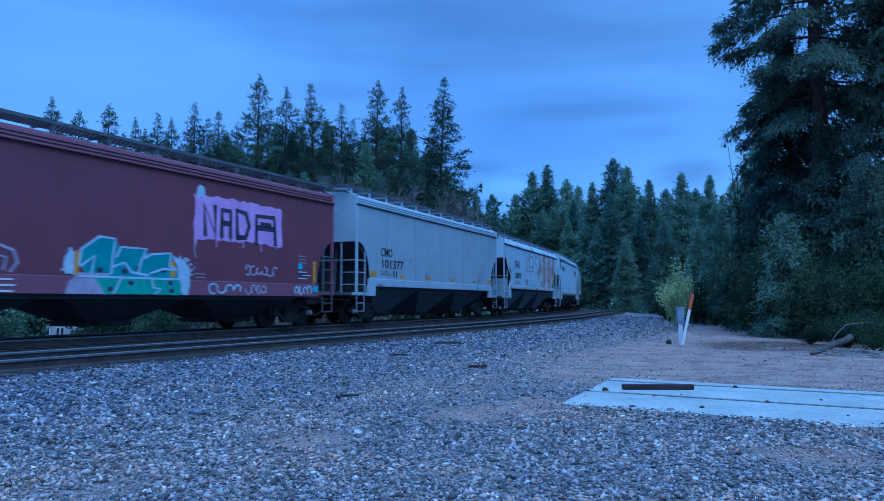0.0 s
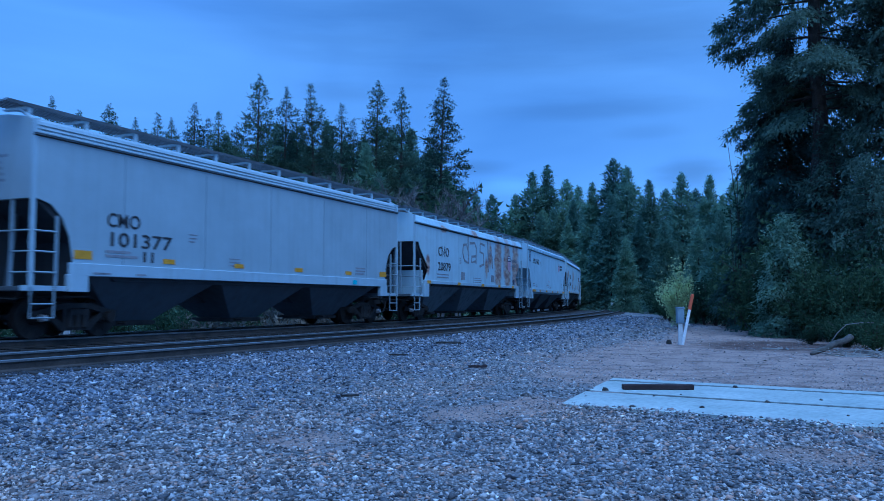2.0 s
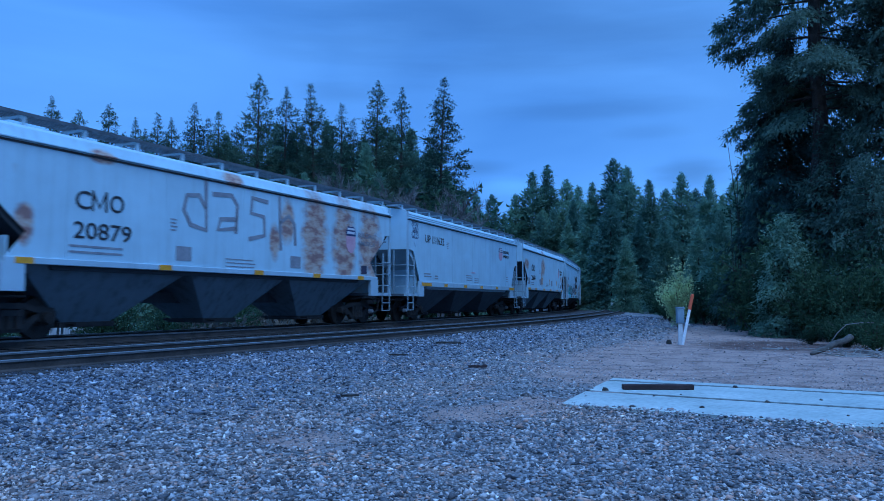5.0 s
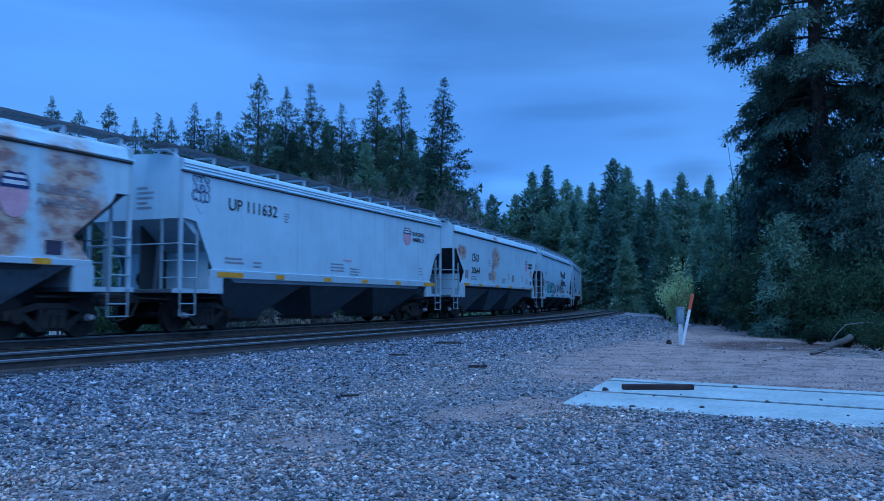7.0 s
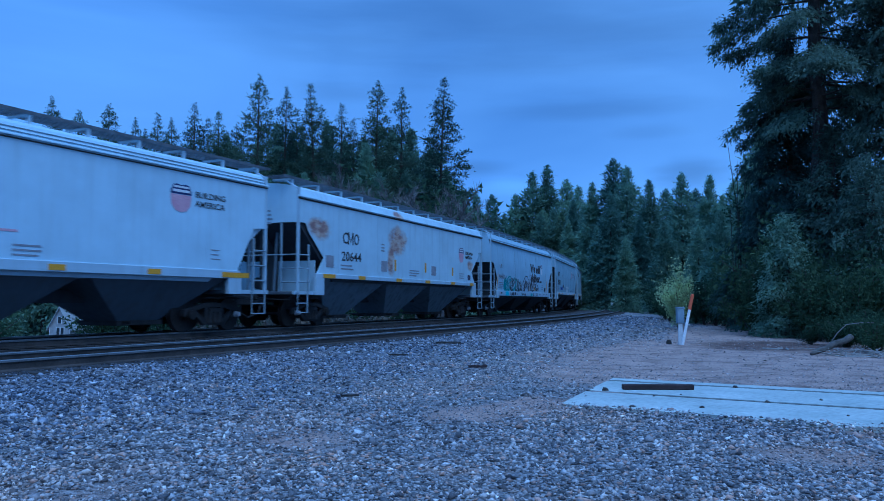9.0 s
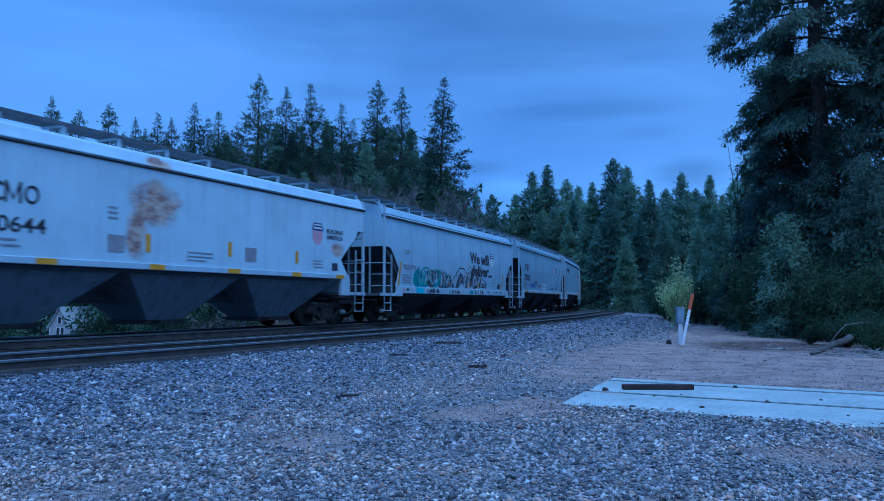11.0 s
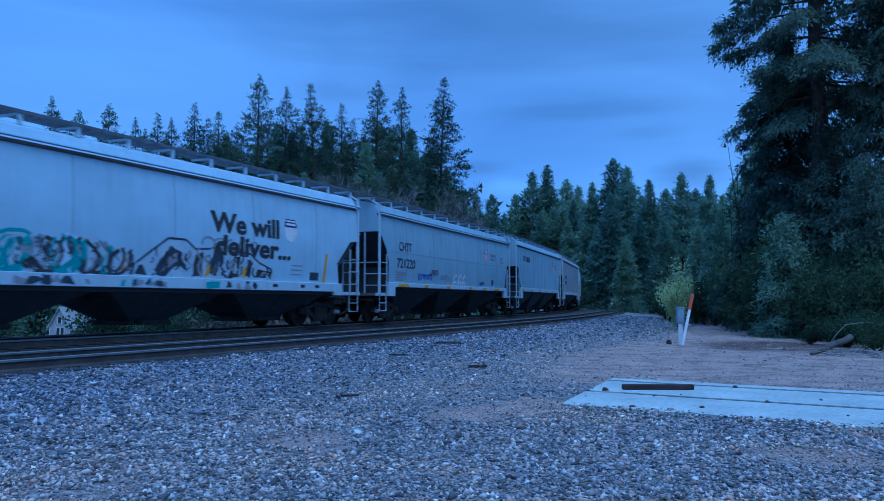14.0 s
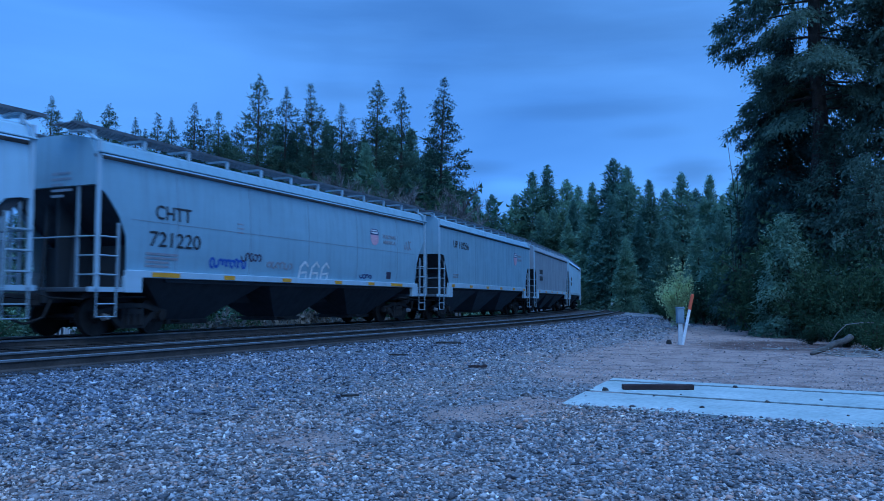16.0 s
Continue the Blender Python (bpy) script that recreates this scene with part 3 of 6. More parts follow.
# ---- covered hopper cars ----
def wheel_pair():
    g = Geo()
    g.tube([(0, -0.95, 0), (0, 0.95, 0)], 0.075, 8)
    for y in (-GAUGE, GAUGE):
        o = 1 if y > 0 else -1
        for y0, y1, r in ((y - 0.055 * o, y - 0.03 * o, 0.485), (y - 0.03 * o, y + 0.07 * o, 0.455)):
            g.tube([(0, y0, 0), (0, y1, 0)], r, 24)
        g.tube([(0, y + 0.07 * o, 0), (0, y + 0.10 * o, 0)], [0.16, 0.13], 12)
        for k in range(6):
            a = k * math.pi / 3
            g.tube([(0.30 * math.cos(a), y + 0.068 * o, 0.30 * math.sin(a)), (0.30 * math.cos(a), y + 0.078 * o, 0.30 * math.sin(a))], 0.05, 6)
    return g.mesh("wheelset", M_WHEEL)


WHEELSET = wheel_pair()




def side_frame():
    """A cast truck side: arched top chord, columns round the spring nest, sloping lower chord, pedestal jaws."""
    g = Geo()
    top = [(-1.12, 0.42), (-1.12, 0.60), (-0.80, 0.66), (-0.35, 0.78), (0.35, 0.78), (0.80, 0.66), (1.12, 0.60), (1.12, 0.42), (1.00, 0.42), (0.98, 0.55), (0.74, 0.56), (0.33, 0.66), (-0.33, 0.66), (-0.74, 0.56), (-0.98, 0.55), (-1.00, 0.42)]
    outer, inner = top[:8], list(reversed(top[8:]))
    for k in range(7):
        g.prism([outer[k], outer[k + 1], inner[k + 1], inner[k]], -0.07, 0.07)
    for e in (-1, 1):
        g.prism([(e * 0.84, 0.57), (e * 0.68, 0.57), (e * 0.30, 0.29), (e * 0.40, 0.18)], -0.06, 0.06)
        g.prism([(e * 0.24, 0.26), (e * 0.35, 0.26), (e * 0.35, 0.68), (e * 0.24, 0.68)], -0.07, 0.07)
        g.prism([(e * 0.70, 0.38), (e * 0.78, 0.38), (e * 0.80, 0.58), (e * 0.70, 0.58)], -0.06, 0.06)
    g.box(-0.40, 0.40, -0.08, 0.08, 0.17, 0.27)
    g.box(-0.21, 0.21, -0.10, 0.10, 0.52, 0.64)
    return g.mesh("side_frame", M_STEEL)


SIDE_FRAME = side_frame()
BOLSTER = Geo().box(-0.22, 0.22, -1.03, 1.03, 0.42, 0.70).mesh("truck", M_STEEL, bevel=0.02)
SPRING = Geo().tube([(0, 0, 0.24), (0, 0, 0.52)], 0.08, 8).mesh("spring", M_STEEL)
CAP = Geo().tube([(0, 0, 0), (0, 0.11, 0)], [0.15, 0.12], 12).mesh("bearing_cap", M_WHEEL)
# outer axle caps: the hub highlight is put into a pale colour
CAP_GLINT = Geo().tube([(0, 0, 0), (0, 0.14, 0)], [0.09, 0.06], 12).mesh("bearing_cap", M_GLINT)


def lettering(text, size, material, parent, d, z, half, y=1.606, width=0.0, name="lettering", shear=0.0, bold=0.003):
    """Text on the side that faces the yard: d metres behind the front corner, baseline at z."""
    cu = bpy.data.curves.new("text", "FONT")
    cu.resolution_u = 3
    cu.body, cu.size, cu.extrude, cu.shear, cu.offset = text, size * 1.38, 0.003, shear, size * bold
    tmp = new("text", cu)
    me = bpy.data.meshes.new_from_object(tmp.evaluated_get(bpy.context.evaluated_depsgraph_get()))
    bpy.data.objects.remove(tmp)
    bpy.data.curves.remove(cu)
    me.materials.clear()
    me.materials.append(material)
    xs = [v.co.x for v in me.vertices]
    fit = width / (max(xs) - min(xs)) if width else 1.0
    # a heavier face: the strokes laid three times, a little apart
    bm = bmesh.new()
    bm.from_mesh(me)
    base = list(bm.verts) + list(bm.edges) + list(bm.faces)
    for k in (-1, 1):
        made = bmesh.ops.duplicate(bm, geom=base)["geom"]
        bmesh.ops.translate(bm, vec=(k * size * 0.016, k * size * 0.010, k * 0.0006), verts=[g for g in made if isinstance(g, bmesh.types.BMVert)])
    bm.to_mesh(me)
    bm.free()
    ob = part(name, me, material, parent)
    ob.matrix_basis = Matrix(((-fit, 0, 0, half - d), (0, 0, 1, y), (0, 1, 0, z), (0, 0, 0, 1)))
    return ob


def patch(name, material, parent, half, d0, d1, z0, z1, y=1.604, label=""):
    """A thin painted or stuck-on rectangle on the near side."""
    return part(name, Geo().box(half - d1, half - d0, y - 0.01, y, z0, z1), material, parent, label)


ROUND = [(0.12, 2.95), (0.45, 2.86), (0.75, 2.58), (0.93, 2.20), (1.02, 1.75)]
CROOKED = [(0.05, 3.30), (0.44, 3.30), (0.58, 3.06), (1.56, 2.24), (1.12, 1.72)]
RAKED = [(0.22, 2.93), (0.58, 2.89), (1.22, 1.72)]
NOTCHED = [(0.30, 2.92), (0.60, 2.86), (1.38, 2.10), (1.20, 1.45)]
TALL = [(-0.02, 3.45), (0.26, 3.24), (0.62, 2.80), (0.85, 2.33), (0.92, 1.60)]


def hopper_car(length, body_mat, trim_mat, label, eave=4.17, sill=(1.44, 1.66), gap=RAKED, low_mat=None, dark_board=False, web=False, rung_mat=None, strip=0.045, rib_mat=None, end_mat=None, seam_mat=None):
    rung_mat = rung_mat or P_LADDER
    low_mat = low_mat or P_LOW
    root = new("hopper_car")
    tagged(root, label, "rail car", group="train of covered hopper cars")
    half = length / 2 - 0.745
    s0, s1 = sill
    cut = gap[0][1]
    # upper body and roof, drawn out along the car
    sec = [(1.585, cut), (1.585, eave - 0.10), (1.60, eave - 0.02), (1.56, eave + 0.06), (1.47, eave + 0.28), (1.36, eave + 0.36), (0.8, eave + 0.45), (0, eave + 0.49)]
    sec = sec + [(-p[0], p[1]) for p in reversed(sec[:-1])]
    part("body", Geo().prism(sec, -half, half, "x"), body_mat, root)
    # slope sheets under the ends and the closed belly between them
    # the dark end colour carries the shade beneath the slopes
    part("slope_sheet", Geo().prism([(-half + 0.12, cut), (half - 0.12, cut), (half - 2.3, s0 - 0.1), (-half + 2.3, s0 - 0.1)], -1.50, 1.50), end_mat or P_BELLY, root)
    # side sheets with their shaped ends
    for y in (-1.585, 1.565):
        arc = [(half - d, z) for d, z in gap] + [(half - gap[-1][0] - 0.02, s1 - 0.03)]
        part("side_sheet", Geo().prism(arc + [(-p[0], p[1]) for p in reversed(arc)], y, y + 0.02), body_mat, root)
    ext = gap[-1][0] - 0.06
    for y in (-1, 1):
        lo, hi = sorted((1.56 * y, 1.66 * y))
        part("eave_lip", Geo().box(-half - 0.02, half + 0.02, lo, hi, eave - 0.01, eave + 0.03), body_mat, root, bevel=0.008)
        lo, hi = sorted((1.575 * y, 1.604 * y))
        # thin dark box along the side, just under the lip
        part("drip_strip", Geo().box(-half - 0.01, half + 0.01, lo, hi, eave - 0.03 - strip, eave - 0.03), M_STRIP, root, "narrow dark strip below the eave")
        if rib_mat:
            for up_, in_ in ((0.10, 0.028), (0.19, 0.066)):
                lo, hi = sorted(((1.595 - in_) * y, (1.54 - in_) * y))
                part("roof_rib", Geo().box(-half, half, lo, hi, eave + up_, eave + up_ + 0.014), rib_mat, root)
        lo, hi = sorted((1.52 * y, 1.63 * y))
        part("side_sill", Geo().box(-half + ext, half - ext, lo, hi, s0, s1), trim_mat, root, bevel=0.012)
        for k in range(5):
            x = -half + 2.6 + (2 * half - 5.2) * k / 4 + 0.17 * math.sin(7 * k + length)
            lo, hi = sorted((1.582 * y, 1.589 * y))
            part("weld_seam", Geo().box(x - 0.012, x + 0.012, lo, hi, s1, eave - 0.12), seam_mat or body_mat, root)
    # hopper bays, the shade of their undersides put into the paint colour
    stops = [-(half - 1.5), -2.15, 2.15, half - 1.5]
    for a, b in zip(stops, stops[1:]):
        c, w, f = (a + b) / 2, b - a, 0.20
        top, low = s0 + 0.02, 0.34
        v = [(a, -1.48, top), (b, -1.48, top), (b, 1.48, top), (a, 1.48, top),
             (c - w * f * 0.72, -0.58, low), (c + w * f * 0.72, -0.58, low), (c + w * f * 0.72, 0.58, low), (c - w * f * 0.72, 0.58, low)]
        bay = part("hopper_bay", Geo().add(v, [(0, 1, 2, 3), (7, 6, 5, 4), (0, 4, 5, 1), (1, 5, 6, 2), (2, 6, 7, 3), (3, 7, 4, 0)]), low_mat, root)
        part("outlet_gate", Geo().box(c - w * f * 0.8, c + w * f * 0.8, -0.66, 0.66, 0.22, 0.34), M_STEEL, bay, bevel=0.01)
        part("gate_shaft", Geo().tube([(c + w * f * 0.6, -0.95, 0.30), (c + w * f * 0.6, 0.95, 0.30)], 0.04, 6), M_STEEL, bay)
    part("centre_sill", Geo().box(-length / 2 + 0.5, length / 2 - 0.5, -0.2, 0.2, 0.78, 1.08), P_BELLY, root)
    part("air_reservoir", Geo().tube([(half - 2.2, -0.55, 1.42), (half - 0.9, -0.55, 1.42)], 0.2, 10), M_STEEL, root)
    # ends: platform, posts, ladders, coupler
    for e in (1, -1):
        def bx(x0, x1, *r):
            return Geo().box(min(e * x0, e * x1), max(e * x0, e * x1), *r)
        part("end_platform", bx(half - gap[-1][0] - 0.35, half + 0.14, -1.48, 1.48, 1.03, 1.13), P_LOW, root, bevel=0.01)
        for y in (-1, 1):
            lo, hi = sorted((1.50 * y, 1.63 * y))
            lo, hi = sorted((1.485 * y, 1.545 * y))
            part("platform_edge", bx(half - gap[-1][0] - 0.3, half + 0.15, lo, hi, 1.035, 1.145), trim_mat, root)
            lo, hi = sorted((1.50 * y, 1.63 * y))
            part("sill_end", bx(half - gap[-1][0] - 0.42, half - gap[-1][0] + 0.1, lo, hi, 1.02, s0 + 0.03), trim_mat, root, bevel=0.01)
        rn = random.Random(int(length * 10))
        for k in range(5):
            ww = rn.uniform(0.3, 0.7)
            part("small_lettering", bx(half + 0.001, half + 0.006, 0.12, 0.12 + ww, eave - 0.45 - 0.13 * k, eave - 0.39 - 0.13 * k), M_NOTICE, root)
        # webs without body paint and the shear plates take the shade-dark colour
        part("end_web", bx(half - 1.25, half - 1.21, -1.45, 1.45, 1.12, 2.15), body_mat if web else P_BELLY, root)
        part("end_handrail", Geo().tube([(e * (half + 0.02), -1.55, 2.28), (e * (half + 0.02), 1.55, 2.28)], 0.02, 5), rung_mat, root)
        part("cut_lever", Geo().tube([(e * (half + 0.16), 1.5, 1.0), (e * (half + 0.2), 1.42, 0.86), (e * (half + 0.2), 0.5, 0.90), (e * (half + 0.3), 0.12, 0.98)], 0.014, 5), M_STEEL, root, "bent uncoupling rod")
        part("brake_pipe", Geo().tube([(e * (half - 2.0), 1.05, 0.92), (e * (half - 0.6), 1.05, 0.92), (e * (half + 0.1), 0.4, 0.88)], 0.028, 6), M_STEEL, root)
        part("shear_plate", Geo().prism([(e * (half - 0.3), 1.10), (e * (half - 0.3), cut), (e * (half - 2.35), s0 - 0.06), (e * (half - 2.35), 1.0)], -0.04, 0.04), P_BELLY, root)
        part("coupler", bx(half + 0.1, length / 2 + 0.06, -0.15, 0.15, 0.70, 1.0), M_STEEL, root, bevel=0.03)
        part("brake_hose", Geo().tube([(e * (half + 0.1), 0.35, 0.85), (e * (half + 0.35), 0.38, 0.45), (e * (length / 2), 0.3, 0.32)], 0.03, 6), M_STEEL, root)
        for y in (-1, 1):
            x0 = e * (half - 0.04)
            part("corner_post", Geo().box(x0 - 0.045, x0 + 0.045, y * 1.56 - 0.035, y * 1.56 + 0.035, 1.1, eave + 0.30), trim_mat, root)
            lad = part("end_ladder", Geo().box(x0 - 0.03, x0 + 0.03, y * 0.95 - 0.025, y * 0.95 + 0.025, 1.1, cut + 0.12), rung_mat, root)
            for k in range(2):
                zz = 1.42 + 0.43 * k
                part("rung", Geo().tube([(x0 + e * 0.02, y * 0.95, zz), (x0 + e * 0.02, y * 1.55, zz)], 0.019, 5), rung_mat, lad)
            part("grab_iron", Geo().tube([(x0, y * 1.5, eave + 0.28), (x0, y * 1.1, eave + 0.52), (x0, y * 0.6, eave + 0.56)], 0.035, 6), trim_mat, root)
            x1 = e * (half - 0.60)
            lad = part("side_ladder", Geo().box(x1 - 0.025, x1 + 0.025, y * 1.60 - 0.025, y * 1.60 + 0.025, 1.1, 2.62), rung_mat, root)
            for k in range(3):
                zz = 1.42 + 0.43 * k
                part("rung", Geo().tube([(x0, y * 1.61, zz), (x1, y * 1.61, zz)], 0.021, 5), rung_mat, lad)
            part("sill_step", Geo().tube([(x0, y * 1.57, 1.08), (x0, y * 1.57, 0.47), (x1, y * 1.57, 0.47), (x1, y * 1.57, 1.08)], 0.024, 5).tube([(x0, y * 1.57, 0.76), (x1, y * 1.57, 0.76)], 0.018, 5), rung_mat, root)
            part("brace", Geo().tube([(e * (half - 0.3), 0.5 * y, 1.1), (e * (half - 0.5), 0.5 * y, cut)], 0.05, 6), low_mat, root)
    # roof: running boards on stanchions, trough hatches
    for y in (-1, 1):
        # open steel grating: long bearing bars inside an edge strip, seen through from below
        lo, hi = sorted((y * 1.29, y * 1.33))
        rb = part("running_board", Geo().box(-half - 0.45, half + 0.45, lo, hi, eave + 0.575, eave + 0.65), M_BOARD, root, "open steel grating walkway")
        for q in range(6):
            mid_ = y * (0.65 + 0.12 * q)
            part("grate_bar", Geo().box(-half - 0.45, half + 0.45, mid_ - 0.028, mid_ + 0.028, eave + 0.60, eave + 0.635), M_BOARD, rb)
        n = int(2 * half / 1.45)
        for i in range(n + 1):
            x = -half + 0.1 + (2 * half - 0.2) * i / n
            lo, hi = sorted((y * 0.60, y * 1.30))
            part("stanchion", Geo().box(x - 0.04, x + 0.04, y * 1.28 - 0.03, y * 1.28 + 0.03, eave + 0.34, eave + 0.62).box(x - 0.03, x + 0.03, lo, hi, eave + 0.55, eave + 0.60), M_BOARD if dark_board else trim_mat, rb)
    n = 6
    for i in range(n):
        x = -half + 1.2 + (2 * half - 2.4) * (i + 0.5) / n
        l = (2 * half - 2.4) / n * 0.47
        part("roof_hatch", Geo().prism([(-0.36, eave + 0.46), (-0.36, eave + 0.56), (-0.2, eave + 0.61), (0.2, eave + 0.61), (0.36, eave + 0.56), (0.36, eave + 0.46)], x - l, x + l, "x"), body_mat, root)
    # trucks
    spinning = []
    for e in (1, -1):
        truck = part("truck", BOLSTER, M_STEEL, root)
        truck.location = (e * (length / 2 - 2.35), 0, 0)
        for y in (-1, 1):
            part("side_frame", SIDE_FRAME, M_STEEL, truck).location = (0, 1.03 * y, 0)
            for x in (-0.2, 0.0, 0.2):
                part("spring", SPRING, M_STEEL, truck).location = (x, 1.10 * y, 0)
            for x in (-0.89, 0.89):
                cap = part("bearing_cap", CAP_GLINT if (x > 0) == (e > 0) else CAP, M_WHEEL, truck)
                cap.matrix_basis = Matrix.Translation((x, 1.08 * y, 0.457)) @ Matrix.Rotation(0 if y > 0 else math.pi, 4, "Z")
        for x in (-0.89, 0.89):
            ws = part("wheelset", WHEELSET, M_WHEEL, truck)
            ws.location = (x, 0, 0.457)
            spinning.append(ws)
    return root, half, spinning


M_BOARD = worn("running_board_steel", (0.10, 0.112, 0.125), (0.18, 0.195, 0.21), 4.0, 0.6, 0.5)
P_RED = paint("oxide_red_paint", (0.175, 0.052, 0.072), dirt=0.2, rough=0.45)
P_REDTRIM = paint("faded_red_paint", (0.235, 0.088, 0.122), dirt=0.25)
P_GREY = paint("light_grey_paint", (0.345, 0.430, 0.480), dirt=0.12)
P_SEAM = paint("grimy_seam", (0.24, 0.30, 0.34), dirt=0.5)
P_TAG = paint("blue_grey_paint", (0.265, 0.385, 0.455), dirt=0.22)
P_SLOGAN = paint("weathered_white_paint", (0.375, 0.520, 0.61), dirt=0.15)
P_WHITE = paint("white_grey_paint", (0.465, 0.615, 0.70), dirt=0.12)
P_STAINED = paint("stained_white_paint", (0.47, 0.61, 0.68), dirt=0.20, rust=0.6, rust_at=0.66,
                  spots=[(8.6 - 12.05, 2.8, 1.12, 2.5), (8.6 - 13.85, 2.8, 1.12, 2.5), (8.6 - 15.6, 2.9, 1.15, 2.4), (8.6 - 16.3, 2.4, 0.6, 1.5), (8.6 - 10.5, 3.3, 0.55, 1.0), (8.6 - 3.4, 4.1, 0.6, 0.25), (8.6 - 8.0, 4.2, 0.7, 0.3), (8.6 - 9.9, 2.6, 0.4, 0.8), (8.6 - 1.5, 2.4, 0.35, 0.6)])
P_RUSTY = paint("rust_stained_white_paint", (0.47, 0.61, 0.68), dirt=0.16, rust=0.5, rust_at=0.68,
                spots=[(8.6 - 7.2, 3.2, 1.2, 0.8), (8.6 - 1.3, 3.2, 1.1, 0.5), (8.6 - 15.45, 2.55, 0.55, 0.36), (8.6 - 7.3, 4.2, 0.6, 0.25), (8.6 - 6.6, 2.4, 0.5, 0.8)])
P_DULL = paint("dull_grey_paint", (0.28, 0.31, 0.34), dirt=0.4)
M_NOTICE = worn("faded_notice", (0.20, 0.23, 0.27), (0.30, 0.34, 0.38), 4.0, 0.6)
P_LADDER = paint("ladder_paint", (0.28, 0.355, 0.405), dirt=0.35)
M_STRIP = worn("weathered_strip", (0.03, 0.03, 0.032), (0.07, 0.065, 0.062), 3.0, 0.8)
# greys below the sill: underbody shade put into the colour, plus dirt streaks
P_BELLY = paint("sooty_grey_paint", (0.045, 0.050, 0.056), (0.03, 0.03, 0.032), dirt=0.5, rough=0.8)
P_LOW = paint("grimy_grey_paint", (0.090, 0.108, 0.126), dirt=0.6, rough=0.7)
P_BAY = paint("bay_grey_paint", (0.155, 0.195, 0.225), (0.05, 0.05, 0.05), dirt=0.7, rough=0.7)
P_TRIM = paint("pale_trim_paint", (0.40, 0.51, 0.58), dirt=0.22)

JOINTS = [-13.75, 4.45, 22.15, 40.85, 58.85, 77.55, 96.60, 115.40, 133.50, 151.20, 169.40, 187.60]
CARS = []


def add_car(i, *a, **k):
    root, half, spin = hopper_car(JOINTS[i + 1] - JOINTS[i], *a, **k)
    CARS.append(((JOINTS[i] + JOINTS[i + 1]) / 2, JOINTS[i + 1] - JOINTS[i], root, spin))
    return root, half


M_PINK = worn("lilac_spray", (0.58, 0.30, 0.62), (0.70, 0.41, 0.72), 2.0, 0.6, bump=0.05)
M_DARKSPRAY = worn("dark_spray", (0.03, 0.025, 0.05), (0.07, 0.06, 0.10), 4.0, 0.6, bump=0.05)
M_TEAL = worn("teal_spray", (0.02, 0.26, 0.28), (0.04, 0.36, 0.34), 2.0, 0.55, bump=0.05)
M_GREEN = worn("green_spray", (0.05, 0.36, 0.26), (0.10, 0.46, 0.34), 3.0, 0.55, bump=0.05)
M_PALEBLUE = worn("pale_blue_spray", (0.40, 0.56, 0.70), (0.52, 0.66, 0.76), 3.0, 0.55, bump=0.05)
M_LILACGREY = worn("grey_lilac_spray", (0.36, 0.32, 0.42), (0.48, 0.44, 0.54), 3.0, 0.6, bump=0.05)
M_CYAN = worn("cyan_sticker", (0.05, 0.50, 0.62), (0.08, 0.60, 0.70), 3.0, 0.5, bump=0.05)
M_GHOST = worn("pale_grey_spray", (0.36, 0.46, 0.53), (0.46, 0.56, 0.63), 3.0, 0.6, bump=0.05)
M_BLUEBLACK = worn("blue_black_spray", (0.018, 0.026, 0.04), (0.05, 0.066, 0.09), 4.0, 0.6, bump=0.05)
M_NAVY = worn("navy_paint", (0.015, 0.025, 0.10), (0.03, 0.045, 0.15), 3.0, 0.5, bump=0.05)
M_ROSE = worn("faded_red_paint_stripe", (0.56, 0.29, 0.35), (0.66, 0.40, 0.45), 3.0, 0.55, bump=0.05)
M_FADE = worn("faded_lettering", (0.22, 0.22, 0.25), (0.32, 0.32, 0.34), 4.0, 0.6, bump=0.05)
M_BLUESPRAY = worn("blue_spray", (0.03, 0.07, 0.32), (0.05, 0.11, 0.42), 3.0, 0.55, bump=0.05)
SKIN = 1.588


def ribbon(name, pts, width, material, parent, half, y=0.0, label=""):
    """A sprayed line through points (d, z) on the near side."""
    g = Geo()
    p = [Vector((half - d, z)) for d, z in pts]
    t = [(b - a).normalized() for a, b in zip(p, p[1:])]
    p[0], p[-1] = p[0] - t[0] * width * 0.35, p[-1] + t[-1] * width * 0.35
    f = SKIN + 0.006 + y
    for k, q in enumerate(p):
        u = (t[max(0, k - 1)] + t[min(len(t) - 1, k)])
        u = u.normalized() if u.length > 0.3 else t[min(len(t) - 1, k)]
        n = Vector((-u.y, u.x)) * width / 2
        g.v += [(q.x + n.x, SKIN, q.y + n.y), (q.x + n.x, f, q.y + n.y), (q.x - n.x, f, q.y - n.y), (q.x - n.x, SKIN, q.y - n.y)]
        if k:
            a = 4 * (k - 1)
            g.f += [(a + m, a + m + 1, a + m + 5, a + m + 4) for m in range(3)]
    return part(name, g, material, parent, label)


def area(name, pts, material, parent, half, y=0.0, label="", ragged=0.0, seed=1):
    """A filled outline (d, z) on the near side, its edge frayed where wanted."""
    p = [Vector((half - d, z)) for d, z in pts]
    if ragged:
        r = random.Random(seed)
        q = []
        for a, b in zip(p, p[1:] + p[:1]):
            k = max(2, int((b - a).length / 0.12))
            q += [a + (b - a) * i / k + Vector((r.uniform(-1, 1), r.uniform(-1, 1))) * ragged for i in range(k)]
        p = q
    return part(name, Geo().prism([tuple(v) for v in p], SKIN, SKIN + 0.004 + y), material, parent, label)


